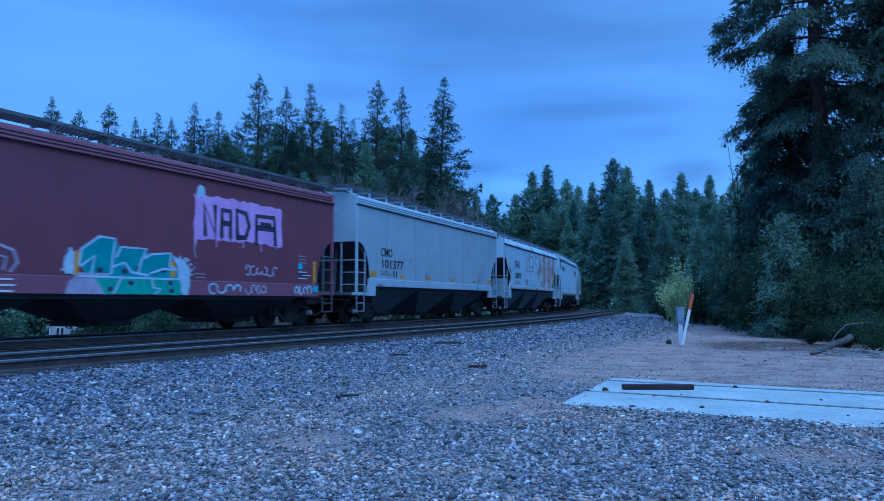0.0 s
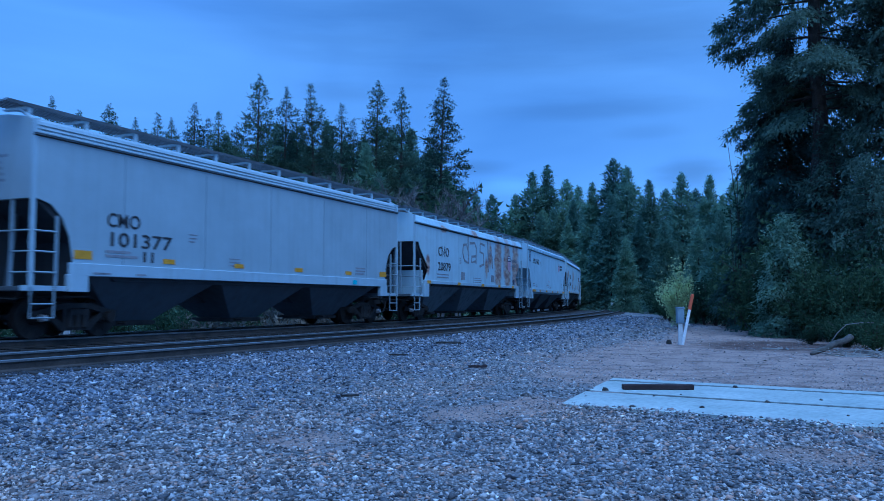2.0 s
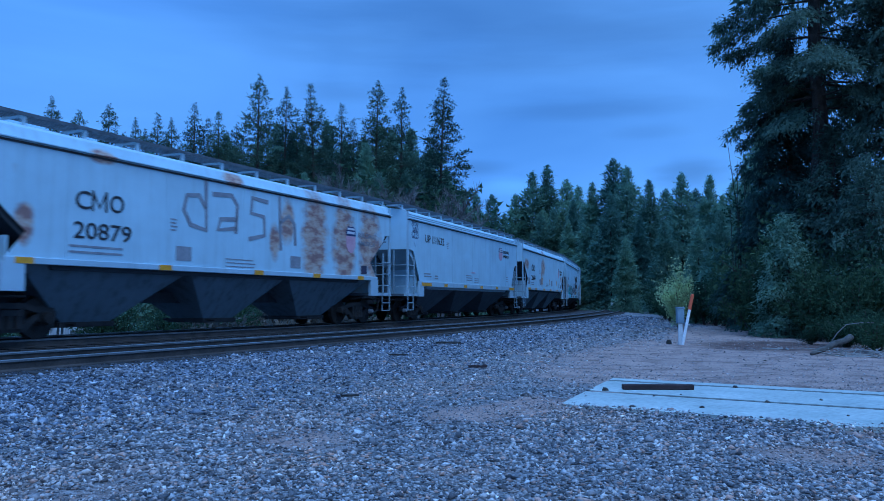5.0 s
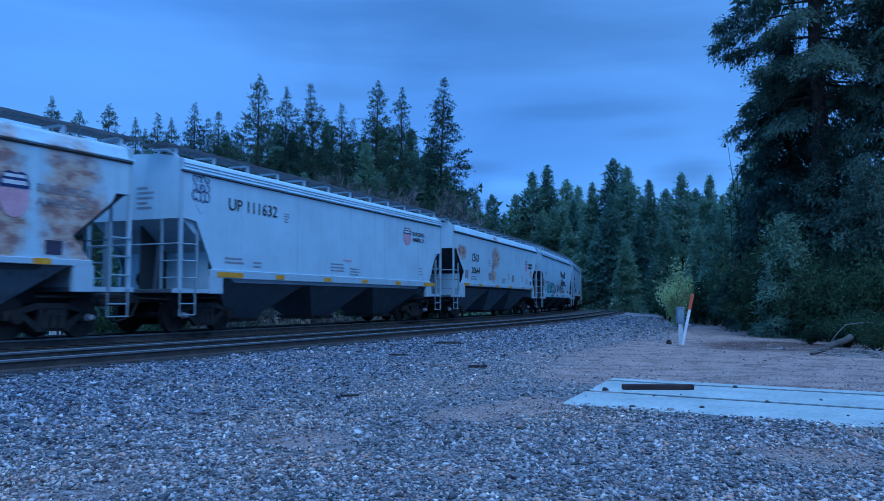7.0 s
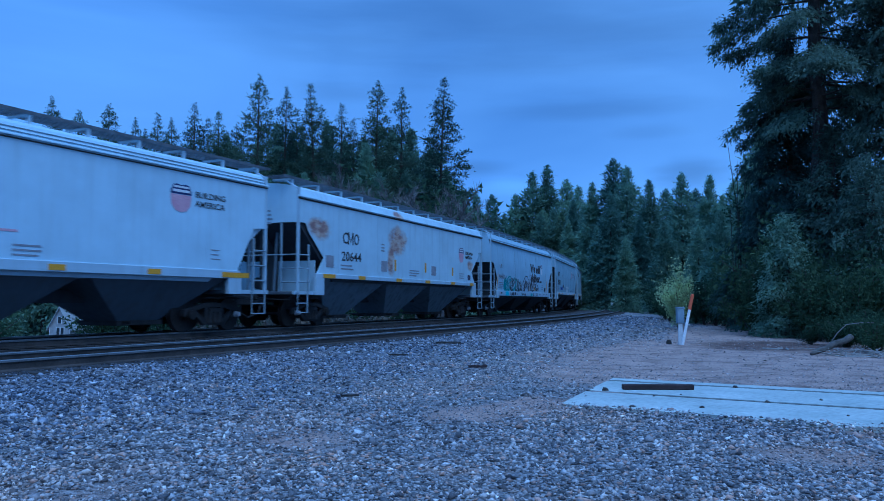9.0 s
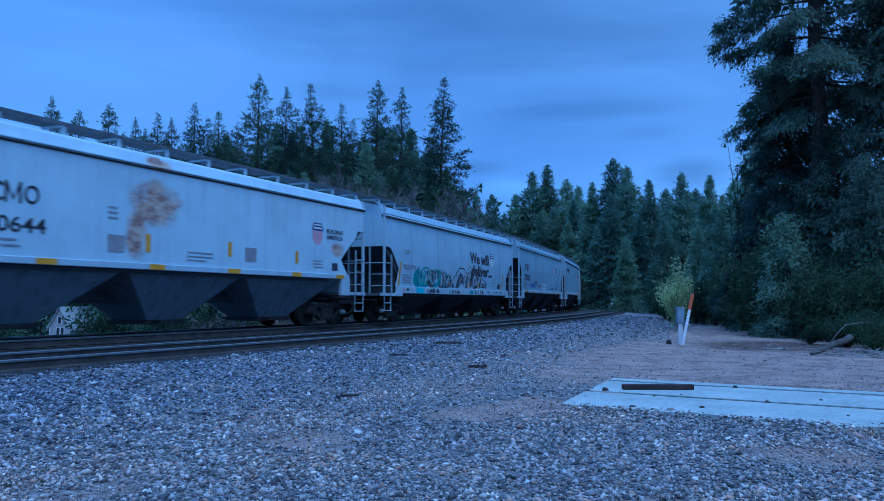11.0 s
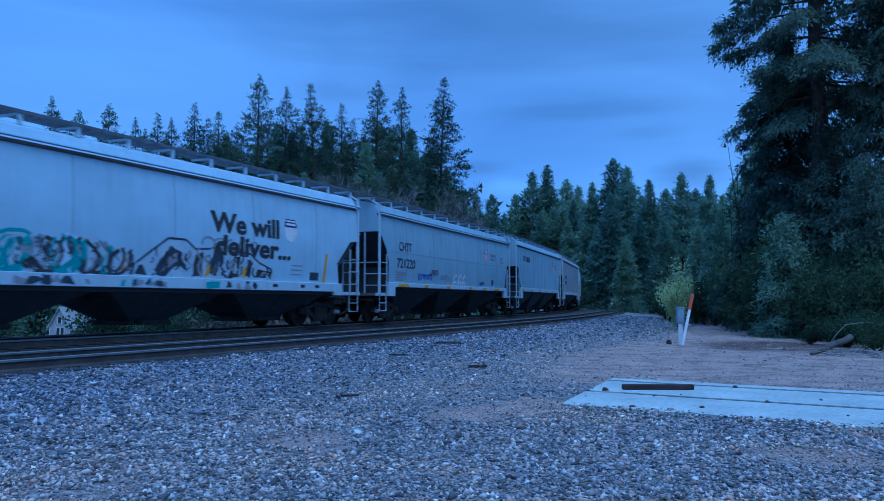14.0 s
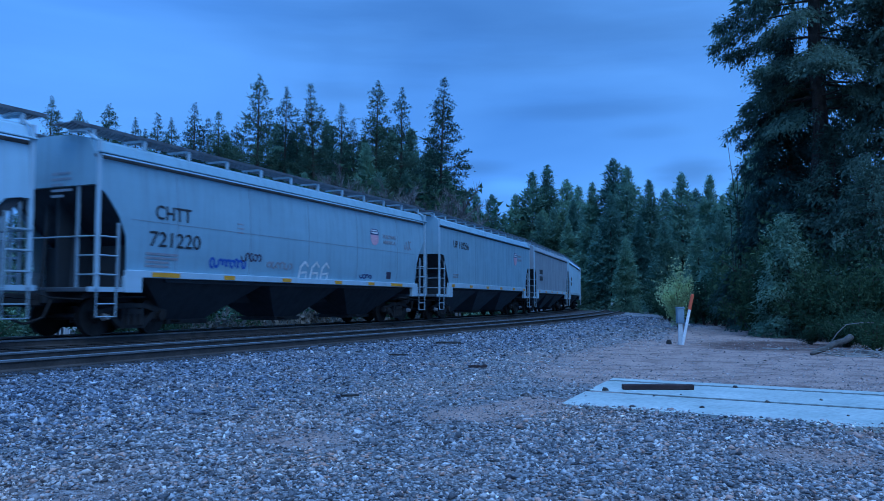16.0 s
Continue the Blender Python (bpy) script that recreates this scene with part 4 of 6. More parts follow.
def bars(parent, half, d, z, width, rows, material, step=0.11, height=0.05, seed=0):
    """Small lettering too faint to read: plain bars."""
    r = random.Random(seed)
    for k in range(rows):
        w = width * r.uniform(0.7, 1.0)
        patch("small_lettering", material, parent, half, d, d + w, z - k * step - height, z - k * step, SKIN + 0.005)


def write(text, parent, half, d, z, height, width, material=None, shear=0.0, bold=0.003):
    """Lettering from d to d + width with cap height as given."""
    return lettering(text, height, material or M_INK, parent, d, z, half, SKIN + 0.006, width, shear=shear, bold=bold)


def initials(parent, half, d, z, height, width):
    """The three plain black reporting letters, the middle one with upright legs."""
    write("C", parent, half, d, z, height, width * 0.29)
    a, b = d + width * 0.36, d + width * 0.64
    for pts in ([(a, z), (a, z + height)], [(b, z), (b, z + height)], [(a, z + height * 0.97), ((a + b) / 2, z + height * 0.15), (b, z + height * 0.97)]):
        ribbon("lettering", pts, height * 0.15, M_INK, parent, half, 0.0)
    write("O", parent, half, d + width * 0.70, z, height, width * 0.30)


def reflectors(parent, half, zs, places, size=(0.42, 0.13), material=None):
    for d in places:
        patch("reflector", material or M_YELLOW, parent, half, d, d + size[0], zs - size[1] / 2, zs + size[1] / 2, 1.638, "yellow reflective tape")


def shield(parent, half, d, z, w, h, low):
    """The emblem as plain shapes: a dark-edged white head over a pale body."""
    area("emblem", [(d, z - h * 0.38), (d + w, z - h * 0.38), (d + w * 0.95, z - h * 0.75), (d + w * 0.75, z - h * 0.95), (d + w * 0.5, z - h), (d + w * 0.25, z - h * 0.95), (d + w * 0.05, z - h * 0.75)],
         low, parent, half, 0.002, "pale shield-shaped emblem")
    area("emblem", [(d + 0.10 * w, z - h * 0.05), (d + 0.26 * w, z), (d + 0.5 * w, z - h * 0.035), (d + 0.74 * w, z), (d + 0.90 * w, z - h * 0.05), (d + 0.93 * w, z - h * 0.15), (d + w, z - h * 0.22), (d + w, z - h * 0.36), (d, z - h * 0.36), (d, z - h * 0.22), (d + 0.07 * w, z - h * 0.15)], M_NAVY, parent, half, 0.002)
    patch("emblem_bar", M_WHITE, parent, half, d + 0.14 * w, d + 0.86 * w, z - h * 0.14, z - h * 0.07, SKIN + 0.010)
    patch("emblem_bar", M_WHITE, parent, half, d + 0.1 * w, d + 0.9 * w, z - h * 0.29, z - h * 0.20, SKIN + 0.010)


def scrawl(parent, half, d0, d1, z0, z1, material, width, seed, n=5, name="graffiti_line", y=0.0):
    """A looping, illegible sprayed tag."""
    r = random.Random(seed)
    w = (d1 - d0) / n
    for i in range(n):
        c, m = d0 + w * (i + 0.5), (z0 + z1) / 2
        a, b = w * r.uniform(0.35, 0.6), (z1 - z0) / 2 * r.uniform(0.7, 1.05)
        k0, turn = r.uniform(0, 6.28), r.choice((-1, 1)) * r.uniform(3.6, 5.6)
        ribbon(name, [(c + a * math.cos(k0 + turn * j / 9), m + b * math.sin(k0 + turn * j / 9)) for j in range(10)], width, material, parent, half, y)


def bulge(root, eave):
    """Rounds the sides of a car of the barrel-sided kind: sheets, seams and all that is painted on them follow the curve."""
    fixed = ("side_sill", "sill_end", "corner_post", "end_ladder", "side_ladder", "sill_step", "platform_edge", "end_platform", "grab_iron", "end_handrail", "cut_lever", "slope_sheet", "truck")
    for ob in root.children:
        if ob.type != "MESH" or ob.name.startswith(fixed):
            continue
        ys = [abs((ob.matrix_basis @ v.co).y) for v in ob.data.vertices]
        zs = [(ob.matrix_basis @ v.co).z for v in ob.data.vertices]
        if not 1.5 < max(ys) < 1.626 or max(zs) < 1.45:
            continue
        me = ob.data
        me.transform(ob.matrix_basis)
        ob.matrix_basis = Matrix.Identity(4)
        bm = bmesh.new()
        bm.from_mesh(me)
        for k in range(int(min(zs) / 0.2) + 1, int(min(max(zs), eave) / 0.2) + 1):
            bmesh.ops.bisect_plane(bm, geom=list(bm.verts) + list(bm.edges) + list(bm.faces), plane_co=(0, 0, 0.2 * k), plane_no=(0, 0, 1))
        for v in bm.verts:
            if abs(v.co.y) > 1.3:
                z = min(max(v.co.z, 1.45), eave) - 2.7
                v.co.y -= math.copysign((0.055 if z > 0 else 0.045) * z * z, v.co.y)
        bm.to_mesh(me)
        bm.free()


def red_car():
    c, h = add_car(0, P_RED, P_REDTRIM, "dark red covered hopper car covered with graffiti", strip=0.02, rib_mat=P_BELLY, eave=4.08, sill=(0.97, 1.36),
                   gap=[(0.10, 2.75), (0.35, 2.68), (0.75, 2.2), (0.95, 1.42)], dark_board=True, low_mat=P_BELLY, rung_mat=P_LOW)
    area("graffiti_panel", [(10.13, 3.60), (11.5, 3.66), (13.0, 3.60), (13.85, 3.58), (13.91, 2.44), (12.6, 2.50), (10.16, 2.44)], M_PINK, c, h, 0, "lilac sprayed panel with dark letters", 0.035, 2)
    area("graffiti_patch", [(10.2, 3.55), (10.24, 3.82), (10.36, 3.90), (10.5, 3.84), (10.56, 3.6)], M_PALEBLUE, c, h, 0.001, "", 0.02, 3)
    for pts in ([(10.56, 2.6), (10.5, 3.38), (10.95, 2.62), (10.92, 3.36)], [(11.2, 2.6), (11.2, 3.3), (11.55, 3.3), (11.55, 2.6)], [(11.2, 2.95), (11.55, 2.95)],
                [(11.85, 2.6), (11.8, 3.36), (12.2, 3.3), (12.35, 2.95), (12.2, 2.62), (11.85, 2.6)], [(12.68, 2.5), (12.66, 3.28), (13.5, 3.3), (13.56, 2.52)], [(12.68, 2.95), (13.5, 2.95)], [(12.9, 3.05), (13.3, 3.05)]):
        ribbon("graffiti_letter", pts, 0.155, M_DARKSPRAY, c, h, 0.003)
    q = random.Random(14)
    for d, z in ((10.56, 2.6), (10.93, 2.62), (11.2, 2.6), (11.55, 2.6), (11.95, 2.6), (12.68, 2.5), (13.56, 2.52)):
        ribbon("graffiti_drip", [(d, z), (d + 0.01, z - q.uniform(0.05, 0.18))], 0.035, M_DARKSPRAY, c, h, 0.002)
    for d in (10.2, 10.24, 11.0, 12.1, 12.9, 13.6):
        ribbon("graffiti_drip", [(d, 2.5), (d + 0.01, 2.44 - q.uniform(0.05, 0.2))], 0.04, M_PINK, c, h, -0.001)
    ribbon("graffiti_drip", [(10.18, 2.5), (10.17, 2.1), (10.24, 1.95)], 0.03, M_LILACGREY, c, h)
    # overspray round the piece
    for k in range(46):
        d, z, s = q.choice((q.gauss(6.4, 0.12), q.gauss(9.85, 0.16), q.gauss(9.9, 0.2))), q.uniform(1.42, 1.95), q.uniform(0.015, 0.055)
        area("graffiti_fleck", [(d + s * q.uniform(0.6, 1.3) * math.cos(a), z + s * q.uniform(0.6, 1.2) * math.sin(a)) for a in (0, 1.05, 2.1, 3.14, 4.2, 5.2)], (M_PALEBLUE, M_LILACGREY)[k % 2], c, h, 0.0004 * (k % 5))
    # green and teal piece across the sill
    area("graffiti_fill", [(6.25, 0.98), (6.35, 1.25), (6.65, 1.45), (7.4, 1.45), (7.5, 0.98)], M_LILACGREY, c, h, 0.045)
    area("graffiti_fill", [(6.62, 1.62), (6.68, 1.95), (7.15, 2.26), (7.6, 2.24), (7.75, 2.05), (8.5, 2.06), (8.65, 1.95), (9.35, 2.0), (9.55, 1.7), (9.7, 1.5), (9.6, 1.38), (6.9, 1.38)], M_TEAL, c, h, 0.001, "teal graffiti with pale outlines", 0.02, 4)
    area("graffiti_fill", [(7.0, 1.36), (9.75, 1.36), (9.9, 0.98), (7.3, 0.98)], M_GREEN, c, h, 0.046, "", 0.015, 5)
    area("graffiti_fill", [(9.4, 1.95), (9.75, 1.85), (10.0, 1.6), (9.95, 0.98), (9.7, 0.98), (9.6, 1.5)], M_PALEBLUE, c, h, 0.047, "", 0.03, 6)
    area("graffiti_fill", [(6.25, 1.8), (6.4, 1.95), (6.55, 1.85), (6.5, 1.4), (6.3, 1.4)], M_PALEBLUE, c, h, 0.001, "", 0.04, 7)
    patch("graffiti_fill", M_YELLOW, c, h, 6.5, 6.62, 1.42, 1.92, SKIN + 0.008)
    patch("graffiti_fill", M_YELLOW, c, h, 9.35, 9.5, 1.42, 1.85, SKIN + 0.010)
    for pts in ([(6.62, 1.62), (6.68, 1.97), (7.15, 2.28), (7.6, 2.26), (7.55, 1.9), (7.5, 1.45)], [(6.68, 1.6), (7.05, 1.85), (6.95, 1.42)], [(7.65, 1.85), (7.78, 2.08), (8.55, 2.08), (8.4, 1.8), (8.3, 1.5)],
                [(7.5, 1.6), (7.9, 1.72), (8.1, 1.5), (8.6, 1.45)], [(8.5, 1.85), (8.7, 1.96), (9.35, 2.02), (9.3, 1.7), (9.6, 1.6)], [(8.7, 1.5), (9.1, 1.62), (9.6, 1.6)]):
        ribbon("graffiti_outline", pts, 0.06, M_PALEBLUE, c, h, 0.006)
    for pts in ([(7.75, 1.34), (7.55, 1.0)], [(8.7, 1.34), (8.75, 1.15), (9.0, 1.12), (8.8, 1.0)], [(6.6, 1.37), (9.8, 1.37)]):
        ribbon("graffiti_outline", pts, 0.05, M_PALEBLUE, c, h, 0.050)
    for d, z in ((7.2, 1.52), (7.9, 1.52), (8.3, 1.58), (8.8, 1.52), (9.1, 1.58)):
        area("graffiti_dot", [(d + 0.09 * math.cos(a), z + 0.07 * math.sin(a)) for a in np.linspace(0, 5.6, 8)], M_DARKSPRAY, c, h, 0.005)
    for d, z in ((7.45, 1.1), (8.05, 1.25), (9.3, 1.27), (9.35, 1.08)):
        area("graffiti_dot", [(d + 0.09 * math.cos(a), z + 0.06 * math.sin(a)) for a in np.linspace(0, 5.6, 8)], M_DARKSPRAY, c, h, 0.050)
    ribbon("graffiti_line", [(4.3, 1.45), (4.35, 1.8), (4.7, 1.95), (5.05, 1.85), (5.15, 1.6), (5.0, 1.42)], 0.06, M_LILACGREY, c, h)
    ribbon("graffiti_line", [(4.6, 1.45), (4.65, 1.75), (4.9, 1.7), (4.85, 1.45)], 0.05, M_LILACGREY, c, h)
    scrawl(c, h, 12.2, 13.7, 1.55, 1.85, M_LILACGREY, 0.05, 21, 6)
    for a, b, sd in ((10.7, 12.0, 5), (12.2, 13.1, 6), (14.5, 15.4, 7)):
        scrawl(c, h, a, b, 1.02, 1.30, M_PALEBLUE if sd != 6 else M_LILACGREY, 0.05, sd, 4, "graffiti_line", 0.045)
    bars(c, h, 4.6, 1.28, 0.55, 3, M_WHITE, 0.12, 0.04, 3)
    for o in c.children:
        if o.name.startswith("small_lettering"):
            o.location.y = 0.05
    bars(c, h, 14.75, 2.25, 0.5, 3, M_FADE, 0.1, 0.04, 4)
    bars(c, h, 10.2, 1.55, 0.5, 2, M_FADE, 0.09, 0.03, 9)
    patch("sticker", M_CYAN, c, h, 14.75, 14.95, 1.82, 2.0, SKIN + 0.006, "cyan sticker")
    patch("sticker", M_CYAN, c, h, 15.5, 15.75, 1.12, 1.3, SKIN + 0.054, "cyan sticker")
    for d, z in ((14.75, 1.72), (14.75, 1.52), (14.95, 1.62)):
        patch("stencil_frame", M_WHITE, c, h, d, d + 0.45, z, z + 0.03, SKIN + 0.005)
    patch("stencil_frame", M_DARKSPRAY, c, h, 14.75, 15.2, 1.55, 1.72, SKIN + 0.004)
    patch("placard", M_YELLOW, c, h, 15.55, 15.7, 1.4, 2.1, SKIN + 0.004)


def grey_car():
    c, h = add_car(1, P_GREY, P_TRIM, "light grey covered hopper car with black lettering", strip=0.03, rib_mat=P_SEAM, seam_mat=P_SEAM, eave=4.30, sill=(1.37, 1.65), gap=ROUND)
    write("CMO", c, h, 1.92, 2.52, 0.33, 0.98)
    write("101377", c, h, 1.92, 2.08, 0.34, 1.92)
    bars(c, h, 1.92, 1.98, 1.0, 2, M_FADE, 0.10, 0.06, 1)
    patch("small_lettering", M_INK, c, h, 3.05, 3.13, 1.75, 2.0, SKIN + 0.005)
    patch("small_lettering", M_INK, c, h, 3.3, 3.38, 1.75, 2.0, SKIN + 0.005)
    bars(c, h, 4.6, 2.55, 0.3, 3, M_FADE, 0.09, 0.03, 2)
    bars(c, h, 6.2, 2.0, 0.5, 3, M_FADE, 0.09, 0.03, 5)
    for d, w in ((1.06, 0.48), (3.7, 0.4), (6.4, 0.42), (9.3, 0.42), (12.3, 0.42), (14.75, 0.5)):
        patch("reflector", M_YELLOW, c, h, d, d + w, 1.74, 1.93 if d < 2 or d > 14 else 1.86, SKIN + 0.006, "yellow reflective tape")
    bars(c, h, 13.0, 2.02, 0.7, 3, M_FADE, 0.1, 0.05, 6)
    for d in (0.35, 0.55, 1.6):
        patch("small_lettering", M_FADE, c, h, 1.2 + d, 1.5 + d, 1.42, 1.46, 1.637)
    area("sticker", [(12.75, 1.42), (13.0, 1.42), (13.0, 1.56), (12.75, 1.56)], M_CYAN, c, h, 0.052, "cyan sticker")


def stained_car():
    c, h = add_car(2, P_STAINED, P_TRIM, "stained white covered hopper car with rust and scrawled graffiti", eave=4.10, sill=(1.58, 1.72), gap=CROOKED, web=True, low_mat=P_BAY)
    initials(c, h, 2.71, 2.85, 0.42, 1.35)
    write("20879", c, h, 2.68, 2.20, 0.38, 1.62)
    for pts in ([(6.85, 4.0), (6.9, 2.7), (6.3, 2.8), (6.05, 3.15), (6.15, 3.55), (6.6, 3.6), (6.85, 3.3)], [(7.15, 3.7), (7.9, 3.75), (8.15, 3.5), (8.1, 2.75)], [(8.1, 3.1), (7.45, 3.05), (7.35, 2.75), (8.1, 2.85)],
                [(9.5, 3.75), (8.8, 3.8), (8.75, 3.35), (9.35, 3.3), (9.4, 2.75), (8.7, 2.6)], [(10.1, 3.95), (10.2, 2.4)], [(10.15, 3.2), (10.6, 3.45), (10.9, 3.2), (10.95, 2.6)]):
        ribbon("graffiti_line", pts, 0.13, M_FADE, c, h, 0, "grey scrawled letter")
    shield(c, h, 13.95, 3.45, 0.65, 0.95, M_ROSE)
    write("BUILDING", c, h, 14.75, 3.1, 0.17, 1.25, M_FADE)
    write("AMERICA", c, h, 14.75, 2.82, 0.17, 1.25, M_FADE)
    for d in (5.8, 10.7):
        patch("placard", M_FADE, c, h, d, d + 0.55, 1.85, 2.22, SKIN + 0.005)
    patch("placard", M_DARKSPRAY, c, h, 15.0, 15.4, 1.8, 2.1, SKIN + 0.006)
    bars(c, h, 2.6, 2.05, 1.5, 2, M_FADE, 0.13, 0.05, 2)
    bars(c, h, 7.7, 2.0, 1.5, 3, M_FADE, 0.1, 0.03, 3)
    bars(c, h, 5.6, 2.9, 0.25, 4, M_FADE, 0.09, 0.04, 7)
    reflectors(c, h, 1.65, (1.3, 5.2, 8.9, 11.9, 14.7))


def shield_car():
    c, h = add_car(3, P_WHITE, P_TRIM, "clean white covered hopper car with a shield emblem", strip=0.03, rib_mat=P_SEAM, end_mat=P_TRIM, eave=4.17, sill=(1.44, 1.67), gap=RAKED, web=True)
    write("UP 111632", c, h, 1.84, 3.33, 0.34, 2.25)
    shield(c, h, 12.72, 3.80, 0.72, 0.72, M_ROSE)
    write("BUILDING", c, h, 13.57, 3.52, 0.16, 1.12)
    write("AMERICA", c, h, 13.57, 3.28, 0.16, 1.12)
    for sd in (1, 2, 3):
        scrawl(c, h, 0.4, 1.05, 3.15 + 0.25 * sd, 3.5 + 0.2 * sd, M_NAVY, 0.035, sd + 40, 4)
    ribbon("graffiti_line", [(0.45, 3.9), (0.5, 3.4), (0.75, 3.1), (1.0, 3.3)], 0.05, M_PALEBLUE, c, h)
    bars(c, h, 4.5, 3.5, 0.28, 4, M_FADE, 0.08, 0.03, 2)
    bars(c, h, 1.75, 2.02, 0.95, 2, M_FADE, 0.11, 0.05, 3)
    bars(c, h, 3.0, 1.95, 0.5, 2, M_FADE, 0.11, 0.05, 4)
    bars(c, h, 7.2, 2.1, 0.95, 3, M_FADE, 0.11, 0.04, 5)
    bars(c, h, 8.5, 1.98, 0.7, 3, M_FADE, 0.10, 0.04, 6)
    patch("small_lettering", M_ROSE, c, h, 8.0, 8.6, 2.22, 2.27, SKIN + 0.005)
    bars(c, h, 14.2, 2.2, 0.4, 3, M_FADE, 0.12, 0.03, 7)
    reflectors(c, h, 1.54, (4.05, 6.75, 9.3, 12.0))
    reflectors(c, h, 1.54, (1.4, 14.6), (1.1, 0.14))


def rusty_car():
    c, h = add_car(4, P_RUSTY, P_TRIM, "rust-stained white covered hopper car", eave=4.10, sill=(1.58, 1.73), gap=CROOKED, web=True, low_mat=P_BAY)
    initials(c, h, 2.79, 2.82, 0.40, 1.15)
    write("20644", c, h, 2.72, 2.22, 0.33, 1.4)
    shield(c, h, 13.92, 3.38, 0.62, 0.72, M_ROSE)
    write("BUILDING", c, h, 14.75, 3.08, 0.15, 1.0)
    write("AMERICA", c, h, 14.75, 2.88, 0.15, 1.0)
    for d, z0, z1 in ((6.9, 2.0, 2.45), (9.88, 2.05, 2.45), (13.02, 2.0, 2.38)):
        patch("door_strip", M_YELLOW, c, h, d, d + 0.15, z0, z1, SKIN + 0.006, "yellow painted strip")
    for d in (1.7, 5.75, 10.6):
        patch("placard", M_FADE, c, h, d, d + 0.5, 1.95, 2.35, SKIN + 0.005)
    patch("placard", M_DARKSPRAY, c, h, 15.1, 15.45, 1.85, 2.1, SKIN + 0.006)
    bars(c, h, 8.3, 2.1, 1.0, 3, M_FADE, 0.1, 0.04, 2)
    bars(c, h, 2.7, 2.08, 1.0, 2, M_FADE, 0.12, 0.05, 3)
    bars(c, h, 14.0, 2.15, 0.7, 3, M_FADE, 0.1, 0.04, 4)
    bars(c, h, 5.75, 3.0, 0.3, 3, M_FADE, 0.12, 0.05, 5)
    reflectors(c, h, 1.655, (3.9, 7.0, 9.85, 12.8, 15.3), (0.5, 0.13))
    reflectors(c, h, 1.655, (1.45,), (0.8, 0.13))


def slogan_car():
    c, h = add_car(5, P_SLOGAN, P_TRIM, "white covered hopper car with graffiti along its lower side", strip=0.085, seam_mat=P_SEAM, eave=4.15, sill=(1.14, 1.42), gap=NOTCHED, low_mat=P_BELLY)
    write("We will", c, h, 9.95, 2.72, 0.55, 3.0, bold=0.035)
    write("deliver...", c, h, 10.1, 2.10, 0.55, 3.4, bold=0.035)
    shield(c, h, 13.2, 3.36, 0.62, 0.72, M_WHITE)
    write("UP", c, h, 1.88, 2.70, 0.22, 0.50, M_FADE)
    write("90591", c, h, 1.78, 2.10, 0.22, 1.25, M_FADE)
    for d, z0, z1 in ((1.35, 1.44, 2.38), (6.9, 1.45, 1.85), (15.35, 1.44, 2.38)):
        area("door_strip", [(d, z0), (d + 0.14, z0), (d + 0.22, z1), (d + 0.1, z1)], M_YELLOW, c, h, 0.002, "yellow painted strip")
    # two long pieces of outlined letters
    r = random.Random(31)

    def letter(d, w_, z0, z1, fill, line, shade, lean, seed, square):
        """One swollen graffiti letter: filled body, dark outline, inner strokes and a cast edge."""
        q = random.Random(seed)
        m, n = (d + w_ / 2, (z0 + z1) / 2), 18
        rim = []
        for k in range(n):
            a = 6.2832 * k / n
            e_ = 0.5 if square else 0.65
            ca, sa = math.cos(a), math.sin(a)
            bx_ = math.copysign(abs(ca) ** e_, ca) * w_ * 0.55 * q.uniform(0.88, 1.08)
            bz_ = math.copysign(abs(sa) ** e_, sa) * (z1 - z0) * 0.5 * q.uniform(0.9, 1.06)
            rim.append((m[0] + bx_ + lean * bz_, m[1] + bz_))
        if seed % 3 == 0:
            area("graffiti_shadow", [(p + 0.06, z - 0.05) for p, z in rim], shade, c, h, 0.0002 * (seed % 4), "", 0.03, seed)
        if fill:
            area("graffiti_fill", rim, fill, c, h, 0.0012 + 0.0002 * (seed % 4), "", 0.02, seed)
        a = q.randrange(0, n)
        ring = (rim + rim)[a:a + q.randrange(6, 12)]
        ribbon("graffiti_outline", ring, q.uniform(0.06, 0.10), line, c, h, 0.0004 * (seed % 4))
        for k in range(5):
            u = (k + q.uniform(0.0, 1.0)) / 5
            a0 = m[0] + (u - 0.5) * w_ * 0.8
            bow = q.choice((-1, 1)) * q.uniform(0.05, 0.35) * w_
            ribbon("graffiti_outline", [(a0 + bow * math.sin(3.14 * f) + lean * (f - 0.5) * (z1 - z0), z0 + (z1 - z0) * (0.08 + 0.8 * f * q.uniform(0.85, 1.1))) for f in (0, 0.25, 0.5, 0.75, 1.0)],
                   q.choice((0.04, 0.06, 0.09, 0.14)), line if k else shade, c, h, 0.002 + 0.0003 * k)

    d = 2.95
    for k, (w_, top) in enumerate(((0.95, 2.12), (0.85, 2.26), (0.9, 2.18), (0.8, 2.28), (0.95, 2.22), (0.75, 2.1))):
        letter(d, w_, 1.44, top, (M_TEAL, M_GHOST, M_GHOST, M_PALEBLUE, M_GHOST, M_GHOST)[k], (M_TEAL, M_TEAL, M_INK, M_TEAL, M_INK, M_BLUEBLACK)[k], (M_TEAL, M_TEAL, M_FADE, M_TEAL, M_BLUEBLACK, M_TEAL)[k], 0.25 if k % 2 else -0.2, 50 + k, False)
        d += w_ * 0.78
